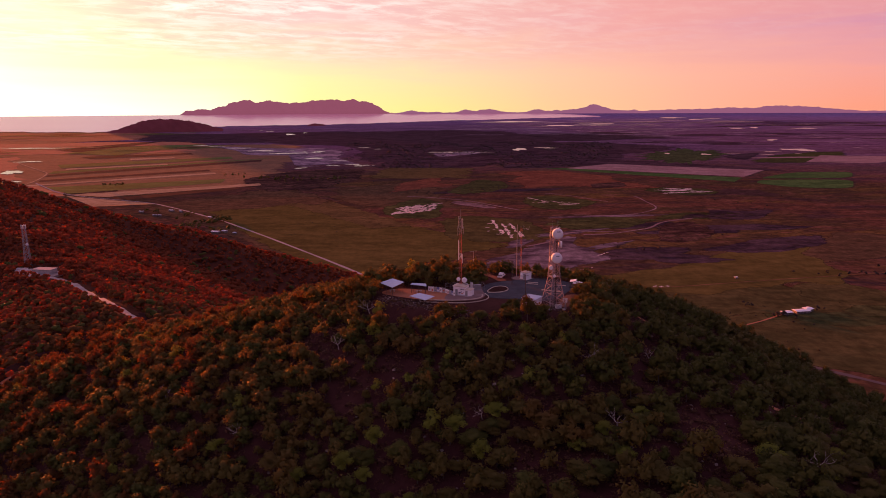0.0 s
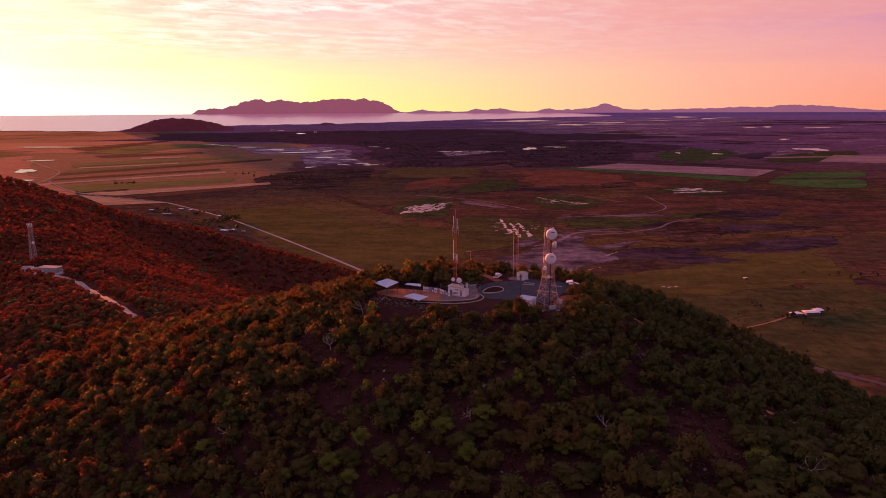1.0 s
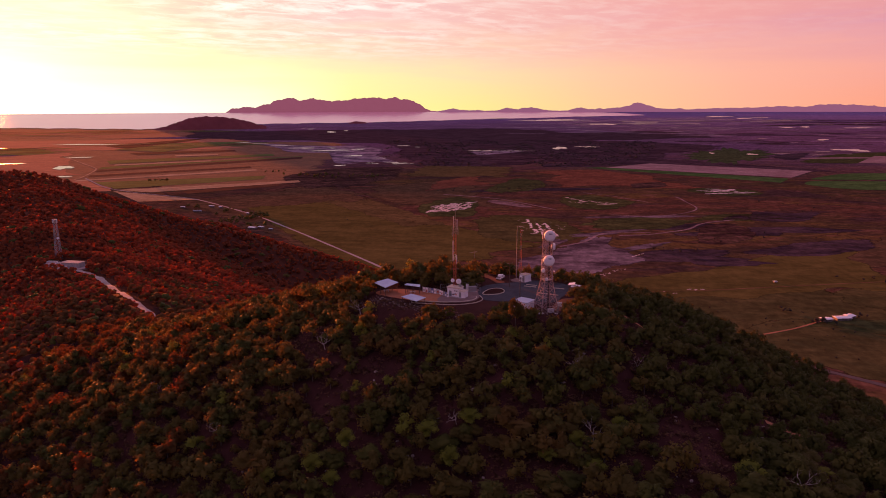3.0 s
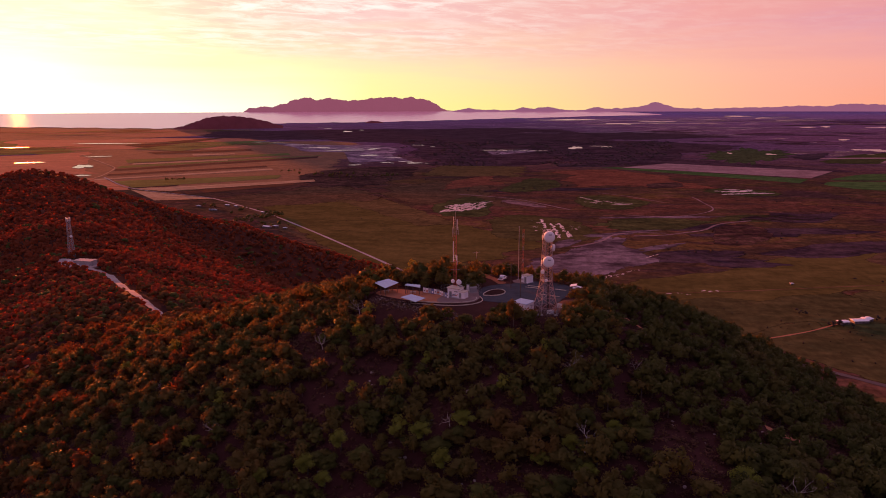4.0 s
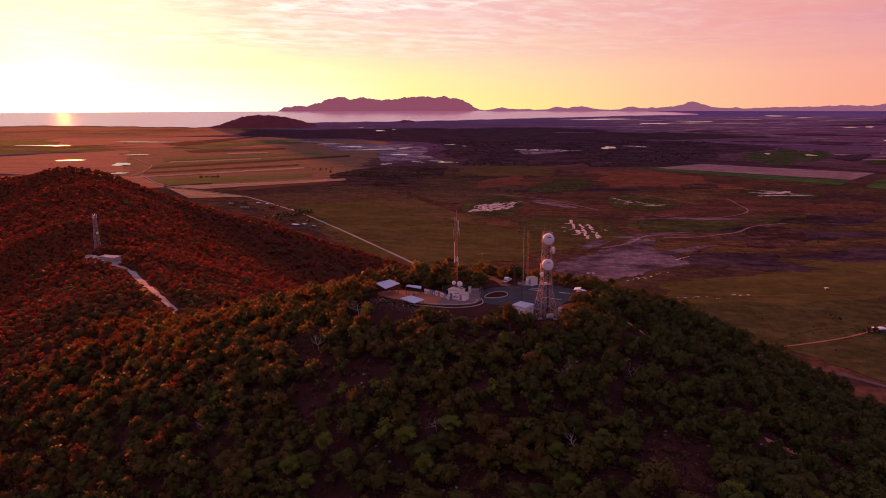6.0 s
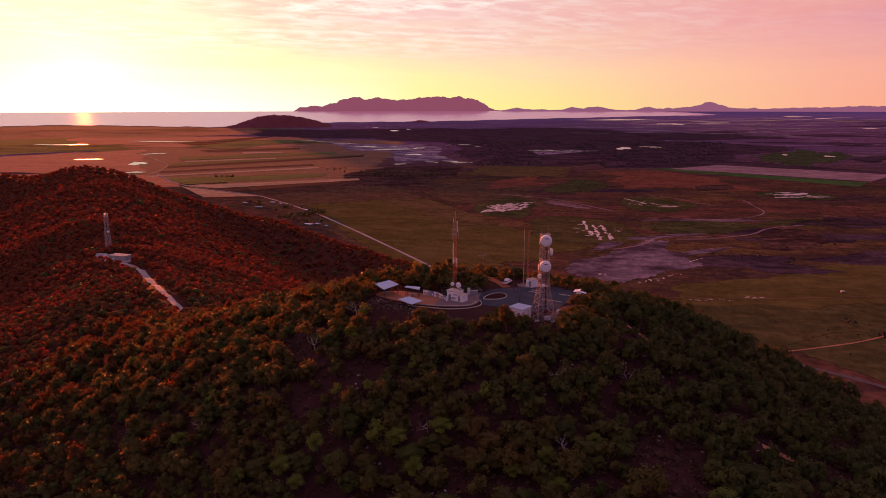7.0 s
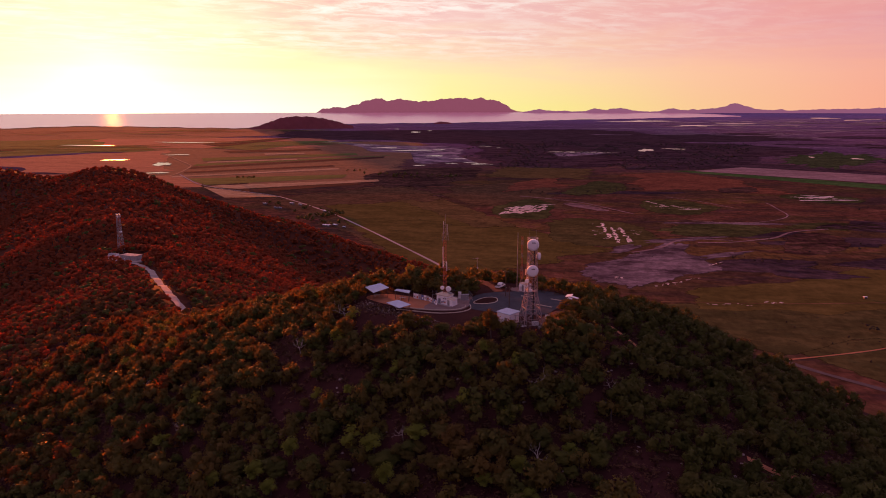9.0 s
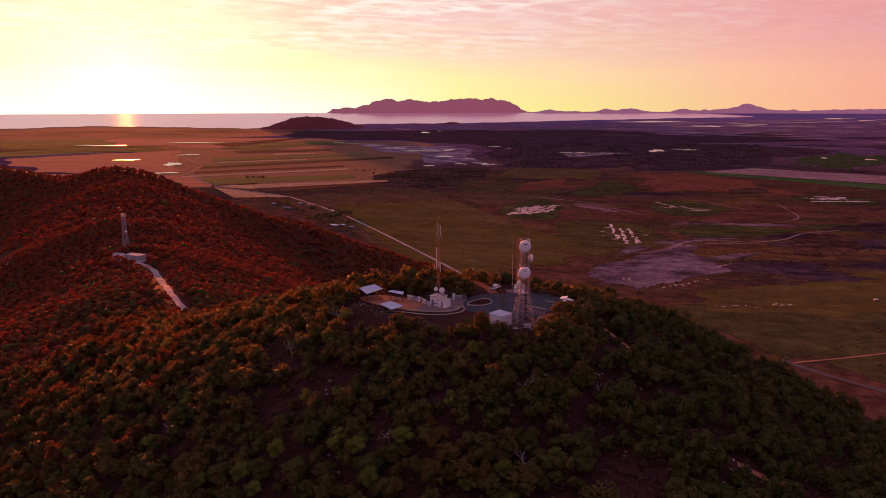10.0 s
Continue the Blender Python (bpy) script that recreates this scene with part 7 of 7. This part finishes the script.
def broken_hut():
    """A small ruin with tilted pale roof sheets."""
    g = gz(42.3, 208.3)
    t = thing("broken_shelter", "collapsed shelter with tilted white roof sheets", "shelter", pose(42.4, 208.4, g, 0, 0, -25))
    for x, y, z, w, d, rx, ry in ((-0.9, 0.2, 2.3, 2.0, 1.9, 8, -12), (1.0, -0.1, 2.1, 2.2, 1.8, -6, 10), (0.1, -1.1, 1.9, 1.4, 1.0, 14, 3)):
        bm = fresh()
        box(bm, (w, d, 0.06), (0, 0, 0), m=pose(x, y, z, rx, ry, 5))
        part("roof_sheet", bm, M_DISH, t)
    for x, y in ((-1.7, -0.8), (1.8, -0.8), (1.8, 0.9), (-1.7, 0.9)):
        bm = fresh()
        box(bm, (0.12, 0.12, 2.1), (x, y, 0), 0, 0.01)
        part("post", bm, M_POLE, t)
    bm = fresh()
    box(bm, (3.4, 0.12, 1.5), (0, 0.9, 0), 0, 0.02)
    part("rear_wall", bm, M_TINDARK, t)


broken_hut()

# ---- the second mast site on the saddle ----
def saddle_site():
    x, y = -267.5, 425.0
    z = gz(x, y)
    t = thing("lattice_tower", "steel lattice tower on the saddle beside a low hut", "tower", pose(x, y, z))
    H = -16.5 - z
    lattice(t, [(H * k / 11, 1.75 - 0.95 * k / 11) for k in range(12)], 0.13, 0.06, [M_STEEL], 4, 15)
    for k, a in enumerate((0.4, 1.9, 3.3, 5.0)):
        bm = fresh()
        box(bm, (0.5, 0.3, 2.6), (1.25 * math.cos(a), 1.25 * math.sin(a), H - 2.2), math.degrees(a), 0.04)
        part("panel_antenna", bm, M_BAND, t)
    bm = fresh()
    box(bm, (2.4, 2.4, 0.12), (0, 0, H - 0.3), 15)
    part("platform", bm, M_STEEL, t)
    bm = fresh()
    strut(bm, (0.8, 0, H * 0.78), (4.2, 0.4, H * 0.78), 0.06, n=5)
    part("yagi_antenna", bm, M_STEEL, t)
    dish(t, (1.3, -0.9, H * 0.55), (0.3, -1, 0), 1.6, mark=False)
    hz = gz(-243.5, 400.5)
    hut("equipment_hut", "low cream equipment hut with a pale flat roof on the saddle", [(-250.2, 399.4), (-237.2, 397.2), (-236.2, 403.6)], hz, hz + 3.6, over=0.3, wall=M_CONC, roof=M_CONC)
    hz = gz(-262, 411)
    hut("equipment_hut", "small flat-roofed hut beside the saddle tower", [(-266, 408), (-259, 407.4), (-258.6, 411)], hz, hz + 2.6, over=0.2, roof=M_CONC, extras=False)
    sheet("yard", smooth_line([(-254, 393), (-236, 391), (-231, 399), (-236, 407), (-262, 416), (-268, 408)], 2, True), gz(-248, 402) + 0.5, 3.5, M_GRAVEL, "pale gravel pad round the saddle hut", "yard")


saddle_site()


# ---- houses on the plain ----
def house(x, y, w, d, h, turn, label, roof=M_WHITE, wall=M_TINDARK, pitch=0.10):
    x, y, z = (float(v) for v in drawn_in(x, y))
    t = thing("house", label, "house", pose(x, y, z, 0, 0, turn))
    bm = fresh()
    box(bm, (w, d, h + 0.5), (0, 0, -0.5), 0, 0.05)
    body = part("wall", bm, wall, t)
    bm = fresh()
    e, r = 0.6, d * pitch
    v = [bm.verts.new(p) for p in ((-w / 2 - e, -d / 2 - e, h), (w / 2 + e, -d / 2 - e, h), (w / 2 + e, d / 2 + e, h), (-w / 2 - e, d / 2 + e, h), (-w / 2 - e, 0, h + r), (w / 2 + e, 0, h + r))]
    for f in ((0, 1, 5, 4), (2, 3, 4, 5), (0, 4, 3), (1, 2, 5), (3, 2, 1, 0)):
        bm.faces.new([v[k] for k in f])
    bmesh.ops.recalc_face_normals(bm, faces=bm.faces)
    part("roof", bm, roof, t)
    n = max(2, int(w / 3.5))
    for k in range(n):
        bm = fresh()
        box(bm, (1.2, 0.1, 1.1), (-w / 2 + (k + 0.5) * w / n, -d / 2 - 0.03, 1.0), 0, 0.01)
        part("window", bm, M_DARK, t)
    bm = fresh()
    box(bm, (0.95, 0.1, 2.05), (w * 0.08, -d / 2 - 0.04, 0), 0, 0.01)
    part("door", bm, M_POLE, t)


house(356, 676, 10, 7, 2.4, 12, "low farm shed with a white metal roof", M_WHITE)
house(374, 681, 15, 8, 2.5, 8, "white-roofed farmhouse at the end of the driveway", M_WHITE)
house(384, 687, 8, 8, 2.7, 30, "white-roofed wing of the farmhouse", M_WHITE)
house(-398, 1163, 14, 9, 3.2, -20, "pale farm building beside the straight road", M_WHITE)
house(-385, 1170, 9, 7, 3.0, -30, "small farm shed beside the straight road", M_TIN)
for k, (x, y, w, d, a) in enumerate([(-636, 1409, 9, 5, -10), (-581, 1356, 17, 4, 0), (-578, 1423, 10, 6, -20), (-552, 1408, 8, 5, -35), (-463, 1328, 10, 6, -40), (-362, 1153, 6, 4, -10)]):
    house(x, y, w, d, 3.0, a, "metal-roofed farmhouse among trees beside the road", (M_WHITE, M_TIN)[k % 2])
for x, y in ((367, 826),):
    house(x, y, 3.2, 2.6, 1.9, 15, "small white shed out on the flats", M_WHITE)
